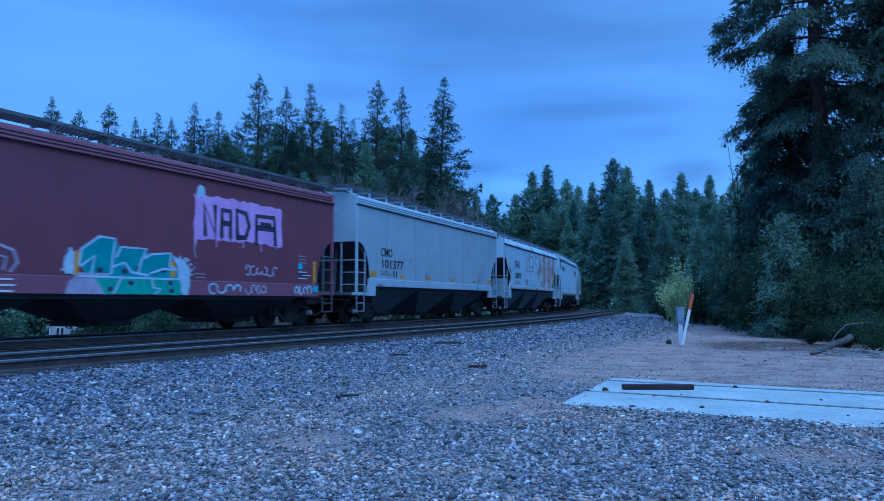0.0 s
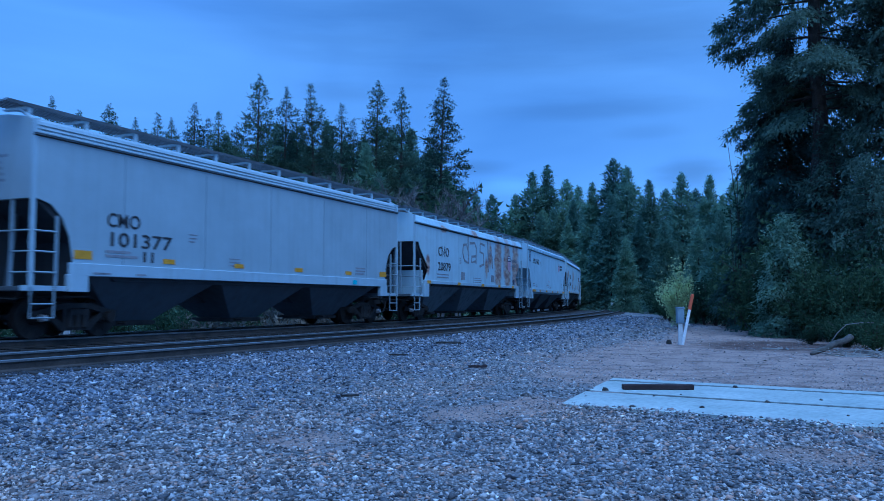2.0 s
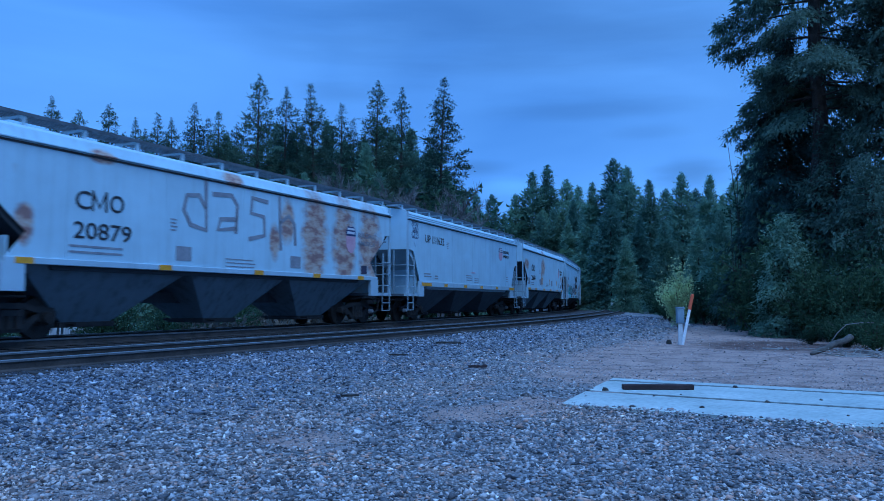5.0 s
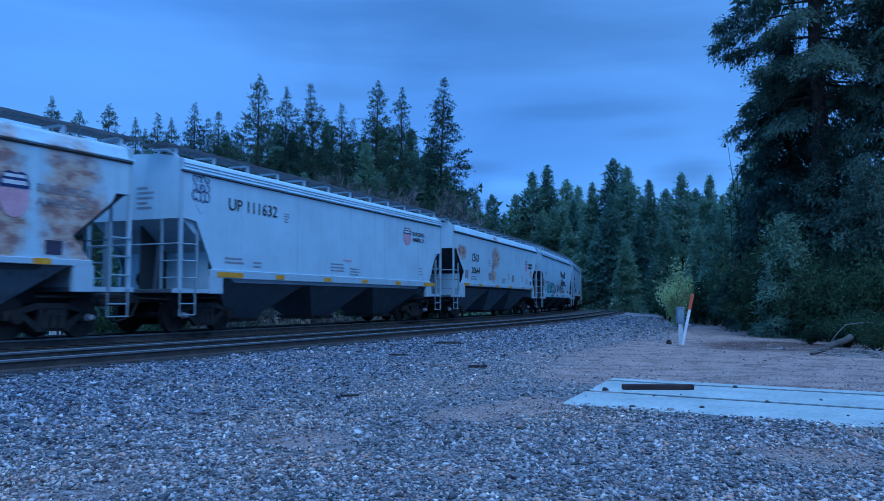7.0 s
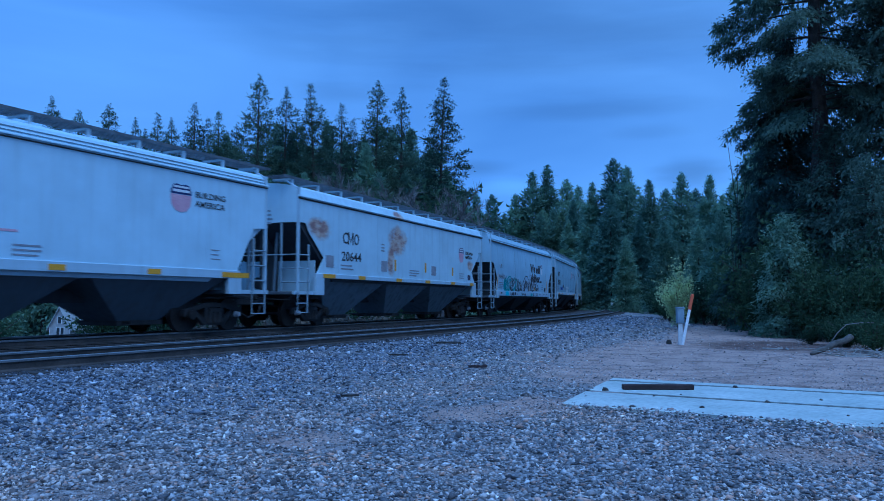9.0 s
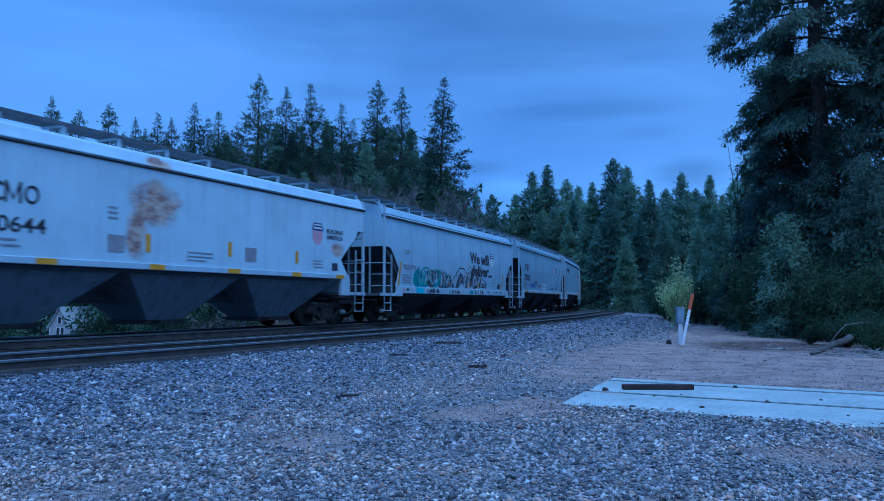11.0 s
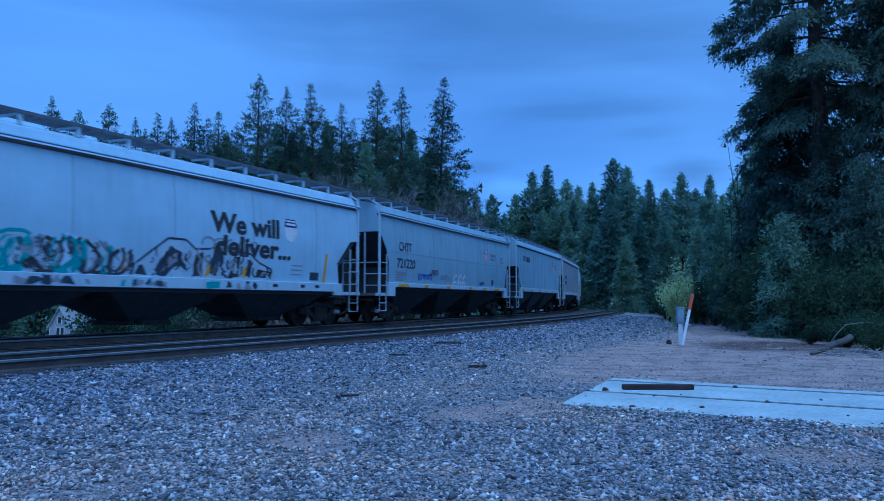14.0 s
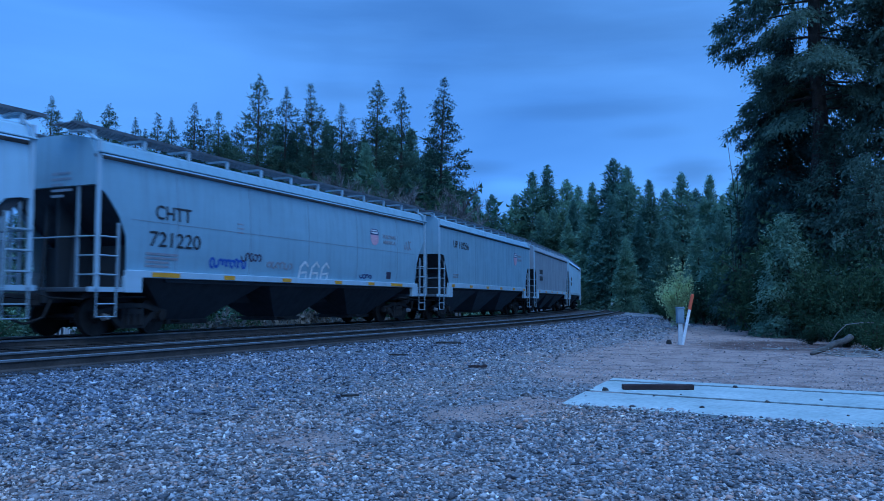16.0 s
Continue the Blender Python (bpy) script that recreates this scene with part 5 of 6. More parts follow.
    # a long angular piece in grey and black
    area("graffiti_fill", [(7.0, 1.44), (7.3, 1.62), (8.1, 2.22), (8.4, 2.38), (9.0, 2.38), (9.4, 2.16), (9.9, 2.2), (10.4, 2.34), (10.9, 2.2), (11.6, 2.15), (12.0, 1.92), (12.6, 1.75), (12.9, 1.5), (12.9, 1.44)],
         M_GHOST, c, h, 0, "grey and black angular graffiti", 0.04, 80)
    for k, pts in enumerate(([(7.9, 1.46), (8.2, 1.9), (8.5, 2.2), (8.9, 2.1), (9.1, 1.6), (8.7, 1.7), (8.4, 1.46)], [(9.3, 1.46), (9.4, 2.05), (9.65, 2.1), (9.7, 1.46)], [(9.9, 1.6), (10.1, 2.2), (10.35, 2.28), (10.5, 1.9), (10.3, 1.5)],
                             [(10.7, 1.46), (10.9, 2.1), (11.2, 2.05), (11.15, 1.5)], [(11.4, 1.55), (11.5, 2.0), (11.7, 1.95), (11.65, 1.5)], [(11.9, 1.5), (12.0, 1.78), (12.6, 1.68), (12.6, 1.5)], [(7.3, 1.46), (7.6, 1.75), (7.75, 1.46)])):
        area("graffiti_shape", pts, (M_BLUEBLACK, M_INK)[k % 2], c, h, 0.0010 + 0.0002 * (k % 3), "", 0.035, 90 + k)
    for k, pts in enumerate(([(8.25, 1.55), (8.45, 1.95), (8.7, 2.05), (8.75, 1.85)], [(9.15, 1.5), (9.25, 2.0), (9.35, 1.5)], [(10.05, 1.5), (10.2, 1.9), (10.3, 1.7)], [(10.85, 1.6), (11.0, 1.95), (11.05, 1.6)], [(12.1, 1.55), (12.2, 1.7), (12.45, 1.65)])):
        area("graffiti_shape", pts, (M_FADE, M_GHOST)[k % 2], c, h, 0.0022 + 0.0002 * (k % 3), "", 0.025, 110 + k)
    for pts in ([(7.05, 1.5), (7.9, 2.08), (8.4, 2.40), (9.0, 2.40), (9.38, 2.18)], [(9.38, 2.18), (9.9, 2.22), (10.4, 2.36), (10.9, 2.22)], [(10.9, 2.22), (11.6, 2.17), (12.0, 1.94), (12.6, 1.77)]):
        ribbon("graffiti_outline", pts, 0.055, M_BLUEBLACK, c, h, -0.001)
    for d in (9.78, 11.28):
        area("graffiti_shape", [(d, 1.47), (d + 0.14, 1.47), (d + 0.2, 1.78), (d + 0.08, 1.8)], M_YELLOW, c, h, 0.0016, "", 0.02, 5)
    # quick sketchy strokes over both pieces
    for k in range(84):
        first = k % 2
        d = r.uniform(3.0, 6.9) if first else r.uniform(7.2, 12.6)
        top = 2.22 if first else float(np.interp(d, [7.0, 8.2, 9.2, 10.4, 11.6, 12.8], [1.5, 2.25, 2.3, 2.28, 2.1, 1.6]))
        z, tall, bow = r.uniform(1.47, max(1.5, top - 0.25)), r.uniform(0.12, 0.42), r.uniform(-0.22, 0.22)
        ribbon("graffiti_line", [(d + bow * math.sin(2.6 * f) + r.uniform(-0.015, 0.015), min(top, z + tall * f)) for f in (0, 0.33, 0.66, 1.0)], r.choice((0.025, 0.04, 0.06, 0.085)),
               (M_BLUEBLACK, M_INK, M_BLUEBLACK, M_FADE, M_GHOST)[k % 5] if d > 3.9 else (M_TEAL, M_BLUEBLACK, M_PALEBLUE)[k % 3], c, h, 0.0032 + 0.0002 * (k % 6))
    scrawl(c, h, 9.6, 12.0, 2.2, 2.55, M_FADE, 0.05, 33, 5, y=0.002)
    area("graffiti_fill", [(3.0, 1.16), (3.9, 1.16), (3.7, 1.40), (3.05, 1.40)], M_CYAN, c, h, 0.046, "", 0.02, 3)
    for k in range(26):
        d, w_ = r.uniform(4.0, 12.2), r.uniform(0.1, 0.4)
        area("graffiti_fill", [(d, r.uniform(1.16, 1.22)), (d + w_, r.uniform(1.16, 1.24)), (d + w_ * r.uniform(0.6, 1.2), r.uniform(1.28, 1.40)), (d + w_ * r.uniform(0, 0.4), r.uniform(1.3, 1.40))],
             (M_BLUEBLACK, M_FADE, M_BLUEBLACK, M_TEAL, M_FADE)[k % 5], c, h, 0.045 + 0.0003 * (k % 4), "", 0.025, k)
    area("graffiti_dot", [(1.75 + 0.1 * math.cos(a), 1.28 + 0.08 * math.sin(a)) for a in np.linspace(0, 5.6, 8)], M_ROSE, c, h, 0.047)
    patch("placard", M_BLUEBLACK, c, h, 14.62, 15.1, 1.5, 1.75, SKIN + 0.006)
    bars(c, h, 1.8, 1.9, 0.9, 4, M_FADE, 0.1, 0.05, 8)
    bars(c, h, 13.6, 1.95, 0.7, 3, M_FADE, 0.14, 0.03, 9)
    for d in (2.0, 12.6, 14.0, 14.8):
        patch("small_lettering", M_INK, c, h, d, d + 0.22, 1.25, 1.34, 1.637)
    bulge(c, 4.15)


def tagged_car():
    c, h = add_car(6, P_TAG, P_TRIM, "grey covered hopper car with small graffiti near the sill", strip=0.075, seam_mat=P_SEAM, low_mat=P_BELLY, eave=4.17, sill=(1.38, 1.55), gap=TALL)
    write("CHTT", c, h, 1.75, 2.83, 0.36, 1.25)
    write("721220", c, h, 1.57, 2.16, 0.38, 1.78)
    bars(c, h, 1.5, 2.0, 1.1, 4, M_FADE, 0.1, 0.06, 2)
    shield(c, h, 12.55, 3.52, 0.62, 0.62, M_ROSE)
    write("BUILDING", c, h, 13.5, 3.22, 0.15, 1.05, M_FADE)
    write("AMERICA", c, h, 13.5, 3.0, 0.15, 1.05, M_FADE)
    scrawl(c, h, 3.8, 5.3, 1.72, 1.98, M_BLUESPRAY, 0.07, 5, 9)
    scrawl(c, h, 5.1, 6.0, 1.95, 2.2, M_DARKSPRAY, 0.05, 6, 5)
    scrawl(c, h, 6.3, 7.6, 1.8, 2.0, M_FADE, 0.06, 7, 6)
    for d in (7.95, 8.6, 9.2):
        ribbon("graffiti_line", [(d, 1.45), (d + 0.1, 1.9), (d + 0.35, 2.08), (d + 0.5, 1.95)], 0.08, M_WHITE, c, h)
        ribbon("graffiti_line", [(d + 0.15, 1.72), (d + 0.45, 1.75), (d + 0.4, 1.45), (d, 1.42)], 0.08, M_WHITE, c, h)
    scrawl(c, h, 15.3, 16.0, 2.9, 3.25, M_FADE, 0.05, 8, 3)
    scrawl(c, h, 11.8, 12.7, 1.65, 1.8, M_NAVY, 0.05, 9, 4)
    patch("placard", M_DARKSPRAY, c, h, 13.85, 14.2, 1.68, 1.95, SKIN + 0.005)
    bars(c, h, 4.9, 3.0, 0.3, 3, M_FADE, 0.12, 0.04, 3)
    reflectors(c, h, 1.46, (4.3, 7.0, 10.0, 12.3), (0.45, 0.11))
    reflectors(c, h, 1.46, (1.65, 14.1), (0.95, 0.11))
    patch("weld_seam", P_SEAM, c, h, 1.0, 16.2, 2.735, 2.755, SKIN + 0.002)
    bulge(c, 4.17)


def plain_cars():
    c, h = add_car(7, P_TAG, P_TRIM, "light grey covered hopper car following round the curve", eave=4.2, sill=(1.44, 1.67), gap=RAKED)
    write("UP 110256", c, h, 1.84, 3.33, 0.34, 2.25)
    shield(c, h, 12.7, 3.7, 0.7, 0.75, M_ROSE)
    bars(c, h, 13.6, 3.6, 1.1, 2, M_FADE, 0.22, 0.13, 3)
    bars(c, h, 1.8, 2.1, 1.0, 2, M_FADE, 0.12, 0.06, 4)
    reflectors(c, h, 1.54, (1.5, 4.2, 7.0, 9.6, 12.3, 14.8))
    c, h = add_car(8, P_DULL, P_TRIM, "dull grey covered hopper car rounding the bend", eave=4.17, sill=(1.40, 1.62), gap=ROUND)
    bars(c, h, 2.0, 3.0, 1.4, 2, M_INK, 0.45, 0.3, 5)
    reflectors(c, h, 1.5, (1.5, 4.2, 7.0, 9.6, 12.3, 14.8))
    c, h = add_car(9, P_WHITE, P_TRIM, "white covered hopper car far back in the curve", eave=4.17, sill=(1.44, 1.67), gap=TALL)
    bars(c, h, 2.0, 3.0, 1.4, 2, M_INK, 0.45, 0.3, 6)
    add_car(10, P_GREY, P_TRIM, "grey covered hopper car at the far bend", eave=4.17, sill=(1.44, 1.67), gap=RAKED)


red_car()
grey_car()
stained_car()
shield_car()
rusty_car()
slogan_car()
tagged_car()
plain_cars()


# ---- trees ----
def sprays(pos, way, length, width, rng, flat=0.0):
    """Corners of thin three-cornered sprays at pos that point along way."""
    n = len(pos)
    way = way / (np.linalg.norm(way, axis=1, keepdims=True) + 1e-9)
    r = rng.normal(size=(n, 3))
    if flat:
        r = r * (1 - flat) + np.cross(way, np.array([0, 0, 1.0])) * rng.choice([-1, 1], (n, 1)) * flat
    side = np.cross(way, np.cross(r, way))
    side /= np.linalg.norm(side, axis=1, keepdims=True) + 1e-9
    l, w = np.asarray(length)[:, None], np.asarray(width)[:, None]
    return np.stack([pos - side * w * 0.5, pos + side * w * 0.5, pos + way * l], axis=1).reshape(-1, 3)


def conifer(name, seed, H, R, kind, spray=0.4, bare=0.12, droop=0.25, gap=0.6, per=1.6, clump=7, spread=0.3, rough=0.25, wide=0.34, flat=0.0):
    """A tapered trunk with limbs, and a crown of many small sprays in clumps along the limbs.
    kind: pine (open, upswept tufts) or fir (denser, drooping)."""
    rng = np.random.default_rng(seed)
    root = new(name)
    lean = rng.normal(0, 0.010, 2)
    g = Geo()
    zs = np.linspace(0, 1, 9)
    base = 0.010 * H + 0.07
    g.tube([(lean[0] * H * z * z, lean[1] * H * z * z, H * z * 0.99 - 0.3) for z in zs], [base * (1 - z) ** 0.85 + 0.012 for z in zs], 8)
    P, W, Z = [], [], []
    z = bare * H
    pine = kind == "pine"
    while z < H * 0.997:
        t = (z / H - bare) / (1 - bare)
        if pine:
            reach = R * (0.66 + 0.5 * min(1.0, t * 2.5)) * (1 - t) ** 0.85 + 0.08
        else:
            reach = R * (1 - t) ** 0.80 + 0.06
        reach *= 1 + rough * math.sin(z * 1.7 + seed) * 0.6
        k = rng.integers(3, 6) if pine else rng.integers(4, 7)
        a0 = rng.uniform(0, 6.28)
        for j in range(k):
            a = a0 + 6.283 * j / k + rng.normal(0, 0.35)
            ln = max(0.14, reach * (rng.uniform(0.70, 1.10)))
            out = np.array([math.cos(a), math.sin(a), 0.0])
            side = np.array([-out[1], out[0], 0.0])
            rise = (0.15 if pine else 0.05) + rng.normal(0, 0.12) + 0.45 * t * t
            o = np.array([lean[0] * z * z / H, lean[1] * z * z / H, z + rng.normal(0, 0.12)])
            m = max(2, int(ln * per * (0.55 + 0.22 * ln) + rng.uniform(0, 1)))
            u = np.clip(rng.beta(2.2, 1.0, m), 0.12, 1.0) if pine else np.clip(rng.beta(1.6, 0.9, m), 0.08, 1.0)
            fan = rng.normal(0, 1, m) * (0.16 if pine else 0.20) * ln * (0.35 + u * (1.25 - u))
            p = o + out * (u * ln)[:, None] + side * fan[:, None]
            p[:, 2] += rise * ln * u - droop * ln * u ** 2
            c = clump
            near = min(1.0, 0.30 + 0.55 * ln)
            q = np.repeat(p, c, axis=0) + rng.normal(0, spread * near, (m * c, 3)) * (np.array([1, 1, 0.75]) if pine else np.array([1, 1, 0.55]))
            if pine:
                w = (q - np.repeat(p, c, axis=0)) / spread * 0.6 + rng.normal(0, 0.5, (m * c, 3)) + out * 0.4 + np.array([0, 0, 0.35])
            else:
                w = (q - np.repeat(p, c, axis=0)) / spread * 0.35 + out * 0.7 + rng.normal(0, 0.4, (m * c, 3)) + np.array([0, 0, 0.7 * t - (0.35 + droop) * (1 - t)])
            P.append(q), W.append(w), Z.append(np.full(len(q), near))
            if ln > (0.9 if pine else 4.4):
                e = 0.9
                g.tube([tuple(o), (o[0] + out[0] * ln * 0.5, o[1] + out[1] * ln * 0.5, o[2] + rise * ln * 0.5 - droop * ln * 0.25),
                        (o[0] + out[0] * ln * e, o[1] + out[1] * ln * e, o[2] + rise * ln * e - droop * ln * e * e)], [0.012 + 0.011 * ln, 0.008 + 0.006 * ln, 0.006], 4, False)
        z += gap * (0.34 + 0.85 * (1 - t)) * rng.uniform(0.65, 1.35)
    P, W = np.concatenate(P), np.concatenate(W)
    L = rng.uniform(0.5, 1.2, len(P)) * spray * np.concatenate(Z)
    q = sprays(P, W, L, L * wide, rng, flat)
    part("trunk", g, M_BARK, root)
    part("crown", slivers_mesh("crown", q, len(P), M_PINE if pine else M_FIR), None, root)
    return root


def cedar(seed, H, R, label, material=None, bare=0.02, power=0.75, gap=0.5, open_to=0.1, dense=95, spray=0.20, droop=0.42, detail_to=14.5, limbs=0.5, lower=1.0):
    """A conifer with long drooping boughs: flat sprays hang in fans along each bough.
    open_to: the bare inner share of a bough; detail_to: the height up to which the fans are full."""
    rng = np.random.default_rng(seed)
    root = new("cedar_tree")
    g = Geo()
    zs = np.linspace(0, 1, 10)
    wob = rng.normal(0, 0.06, (10, 2)) * (zs > 0.05)[:, None]
    g.tube([(wob[i][0], wob[i][1], H * z * 0.99 - 0.3) for i, z in enumerate(zs)], [(0.012 * H + 0.05) * (1 - z) ** 0.8 + 0.015 for z in zs], 10)
    P, W, N, Z = [], [], [], []
    z = bare * H + 0.15
    up = np.array([0, 0, 1.0])
    while z < H * 0.985:
        t = (z / H - bare) / (1 - bare)
        full = z < detail_to
        a0 = rng.uniform(0, 6.28)
        k = int(rng.integers(4, 7))
        for j in range(k):
            a = a0 + 6.283 * j / k + rng.normal(0, 0.3)
            ln = max(0.22, (R * (1 - t) ** power * min(1.0, lower + 3.5 * t) + 0.1) * rng.uniform(0.66, 1.12))
            out = np.array([math.cos(a), math.sin(a), 0.0])
            side = np.array([-out[1], out[0], 0.0])
            rise, sag = rng.normal(0.10, 0.14) + 0.35 * t * t, droop * rng.uniform(0.7, 1.3)
            o = np.array([0.0, 0.0, z + rng.normal(0, 0.15)])
            m = max(3, int(dense / 14 * ln * (0.35 + 0.2 * ln) * (1.0 if full else 0.25)))
            c = 14 if full else 8
            u = open_to + (1.02 - open_to) * rng.beta(1.5, 1.0, m)
            v = rng.normal(0, 0.5, m) * ln * (0.10 + 0.34 * u * (1.25 - u))
            p = o + out * (u * ln)[:, None] + side * v[:, None]
            p[:, 2] += rise * ln * u - sag * ln * u ** 2 - 0.35 * np.abs(v)
            q = np.repeat(p, c, axis=0)
            away = np.repeat(np.sign(v), c)[:, None] * side
            e = rng.normal(0, 1, (m * c, 3))
            steep = np.repeat(rise - 2 * sag * u, c)
            w = out * 0.75 + away * 0.45 + up * (steep[:, None] - 0.35) + e * 0.50
            q = q + w * rng.uniform(-0.10, 0.22, (m * c, 1)) + rng.normal(0, 0.095, (m * c, 3)) * np.array([1, 1, 1.1])
            P.append(q), W.append(w)
            N.append(up + out * (0.25 - 0.5 * steep[:, None]) + rng.normal(0, 0.45, (m * c, 3)))
            Z.append(np.full(m * c, 1.0 if full else 2.0))
            if ln > limbs:
                g.tube([tuple(o), tuple(o + out * ln * 0.5 + up * (rise * 0.5 - sag * 0.25) * ln), tuple(o + out * ln * 0.92 + up * (rise * 0.92 - sag * 0.846) * ln)],
                       [0.014 + 0.012 * ln, 0.010 + 0.006 * ln, 0.006], 4, False)
        z += gap * (0.45 + 0.7 * (1 - t)) * rng.uniform(0.6, 1.4)
    P, W, N = np.concatenate(P), np.concatenate(W), np.concatenate(N)
    W = W / (np.linalg.norm(W, axis=1, keepdims=True) + 1e-9)
    S = np.cross(W, N)
    S /= np.linalg.norm(S, axis=1, keepdims=True) + 1e-9
    L = (rng.uniform(0.55, 1.25, len(P)) * spray * np.concatenate(Z))[:, None]
    tri = np.stack([P - S * L * 0.24, P + S * L * 0.24, P + W * L], axis=1).reshape(-1, 3)
    part("trunk", g, M_BARK, root)
    part("crown", slivers_mesh("crown", tri, len(P), material or M_CEDAR), None, root)
    return tagged(root, label, "tree", group="large conifers beside the yard")


def shrub(name, seed, R, H, material, leaf=0.16, stems=9, count=900):
    rng = np.random.default_rng(seed)
    root = new(name)
    g = Geo()
    P, W = [], []
    for i in range(stems):
        a, lean = rng.uniform(0, 6.28), rng.uniform(0.1, 1.0)
        tip = np.array([math.cos(a) * R * lean, math.sin(a) * R * lean, H * rng.uniform(0.6, 1.0) * (1.1 - 0.35 * lean)])
        mid = tip * np.array([0.35, 0.35, 0.6])
        g.tube([(0, 0, -0.1), tuple(mid), tuple(tip)], [0.03, 0.018, 0.006], 4, False)
        n = count // stems
        u = rng.uniform(0.25, 1.05, n)[:, None]
        c = (1 - u) ** 2 * 0 + 2 * u * (1 - u) * mid + u * u * tip
        P.append(c + rng.normal(0, 0.17, (n, 3)) * np.array([R, R, H * 0.6]) * (0.5 + 0.5 * u))
        W.append(rng.normal(0, 0.7, (n, 3)) + tip / (np.linalg.norm(tip) + 1e-6) * 0.6)
    P, W = np.concatenate(P), np.concatenate(W)
    P[:, 2] = np.maximum(P[:, 2], 0.02)
    P, W = np.repeat(P, 2, axis=0) + rng.normal(0, 0.05, (2 * len(P), 3)), np.repeat(W, 2, axis=0) + rng.normal(0, 0.5, (2 * len(P), 3))
    L = rng.uniform(0.6, 1.3, len(P)) * leaf
    tagged(part("stem", g, M_BARK, root), kind="stuff")
    part("crown", slivers_mesh("crown", sprays(P, W, L, L * 0.62, rng), len(P), material), None, root)
    return root


def stand(ob, x, y, turn=0.0, scale=1.0, drop=0.0):
    return Matrix.Translation((x, y, gz(x, y) - drop)) @ Matrix.Rotation(turn, 4, "Z") @ Matrix.Scale(scale, 4)


def plant(proto, x, y, turn, size):
    """A copy of a prototype, of its own size."""
    ob = copy_thing(proto, Matrix.Identity(4))
    ob.matrix_basis = stand(ob, x, y, turn, size)
    return ob


PINES = [tagged(conifer("pine_tree", 11 + i, 30.0, r, "pine", 0.35, b, 0.14, g, 3.0, 12, 0.19, 0.3, 0.36), "tall ponderosa pine with an open dark green crown", "tree", group="pines beyond the tracks")
         for i, (r, b, g) in enumerate([(5.2, 0.12, 0.74), (4.3, 0.16, 0.80), (5.6, 0.10, 0.74), (4.7, 0.18, 0.84)])]
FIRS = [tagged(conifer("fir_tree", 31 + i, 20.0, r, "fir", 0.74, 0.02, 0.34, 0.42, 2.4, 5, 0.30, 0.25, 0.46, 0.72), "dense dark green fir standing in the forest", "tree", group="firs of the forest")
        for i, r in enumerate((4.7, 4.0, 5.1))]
rnd = random.Random(5)
used = set()


def place_tree(protos, k, x, y, H, h0, turn=None):
    """Uses each prototype itself once, then copies."""
    p = protos[k % len(protos)]
    turn = rnd.uniform(0, 6.28) if turn is None else turn
    if id(p) not in used:
        used.add(id(p))
        p.matrix_basis = stand(p, x, y, turn, H / h0)
        return p
    return plant(p, x, y, turn, H / h0)


def skyline(protos, h0, rows):
    """Trees by slope to the side, slope of the top above eye level, and distance."""
    for k, (sx, sz, dist) in enumerate(rows):
        x, y = sx * dist, dist
        H = sz * dist + EYE[2] - gz(x, y)
        place_tree(protos, k, x, y, H, h0)


def px(x, y, dist):
    return ((x - 784) / 1400.0, (534.6 - y) / 1400.0, dist)


skyline(PINES, 30.0, [px(*r) for r in ((452, 125, 92), (500, 150, 96), (560, 147, 94), (603, 180, 90), (663, 136, 90), (710, 150, 92), (778, 136, 86),
                                       (340, 176, 100), (182, 176, 126), (80, 168, 132), (388, 198, 104), (270, 196, 112), (135, 190, 134), (238, 206, 116), (530, 186, 99), (628, 206, 97), (212, 228, 122), (302, 206, 114), (322, 222, 112), (365, 206, 108), (410, 216, 104), (254, 226, 118), (108, 196, 134), (286, 232, 120))])
skyline(FIRS, 20.0, [px(*r) for r in ((945, 305, 150), (972, 293, 152), (1005, 318, 148), (915, 345, 150), (845, 340, 165), (872, 345, 160), (1028, 330, 140), (1050, 325, 120), (1090, 280, 118),
                                      (1115, 295, 112), (1155, 320, 100), (1185, 335, 104), (1212, 308, 84), (1260, 312, 76), (1238, 335, 92), (1085, 345, 92), (1135, 385, 88), (1180, 390, 72), (1285, 345, 70),
                                      (1060, 400, 96), (1110, 420, 78), (1240, 400, 62), (1010, 390, 130), (960, 380, 140))])
skyline(FIRS, 20.0, [px(905 + 27 * i + rnd.uniform(-9, 9), 372 + rnd.uniform(-18, 18) - max(0, i - 4) * 2, 158 - 5.5 * i) for i in range(15)])
# the dark wall of lower trees
fill = []
for i in range(16):
    fill.append((-0.56 + 0.0385 * i + rnd.uniform(-.008, .008), rnd.uniform(0.11, 0.20), rnd.uniform(98, 116)))
for i in range(12):
    fill.append(px(440 + 34 * i + rnd.uniform(-10, 10), rnd.uniform(255, 330) + max(0, 440 + 34 * i - 700) * 0.25, rnd.uniform(80, 92)))
for i in range(14):
    fill.append(px(392 + 31 * i + rnd.uniform(-9, 9), rnd.uniform(212, 268) + max(0, i - 10) * 14, rnd.uniform(99, 108)))
fill = [(a, b, 134.0 if -0.525 < a < -0.435 else c) for a, b, c in fill]
skyline(FIRS, 20.0, fill)
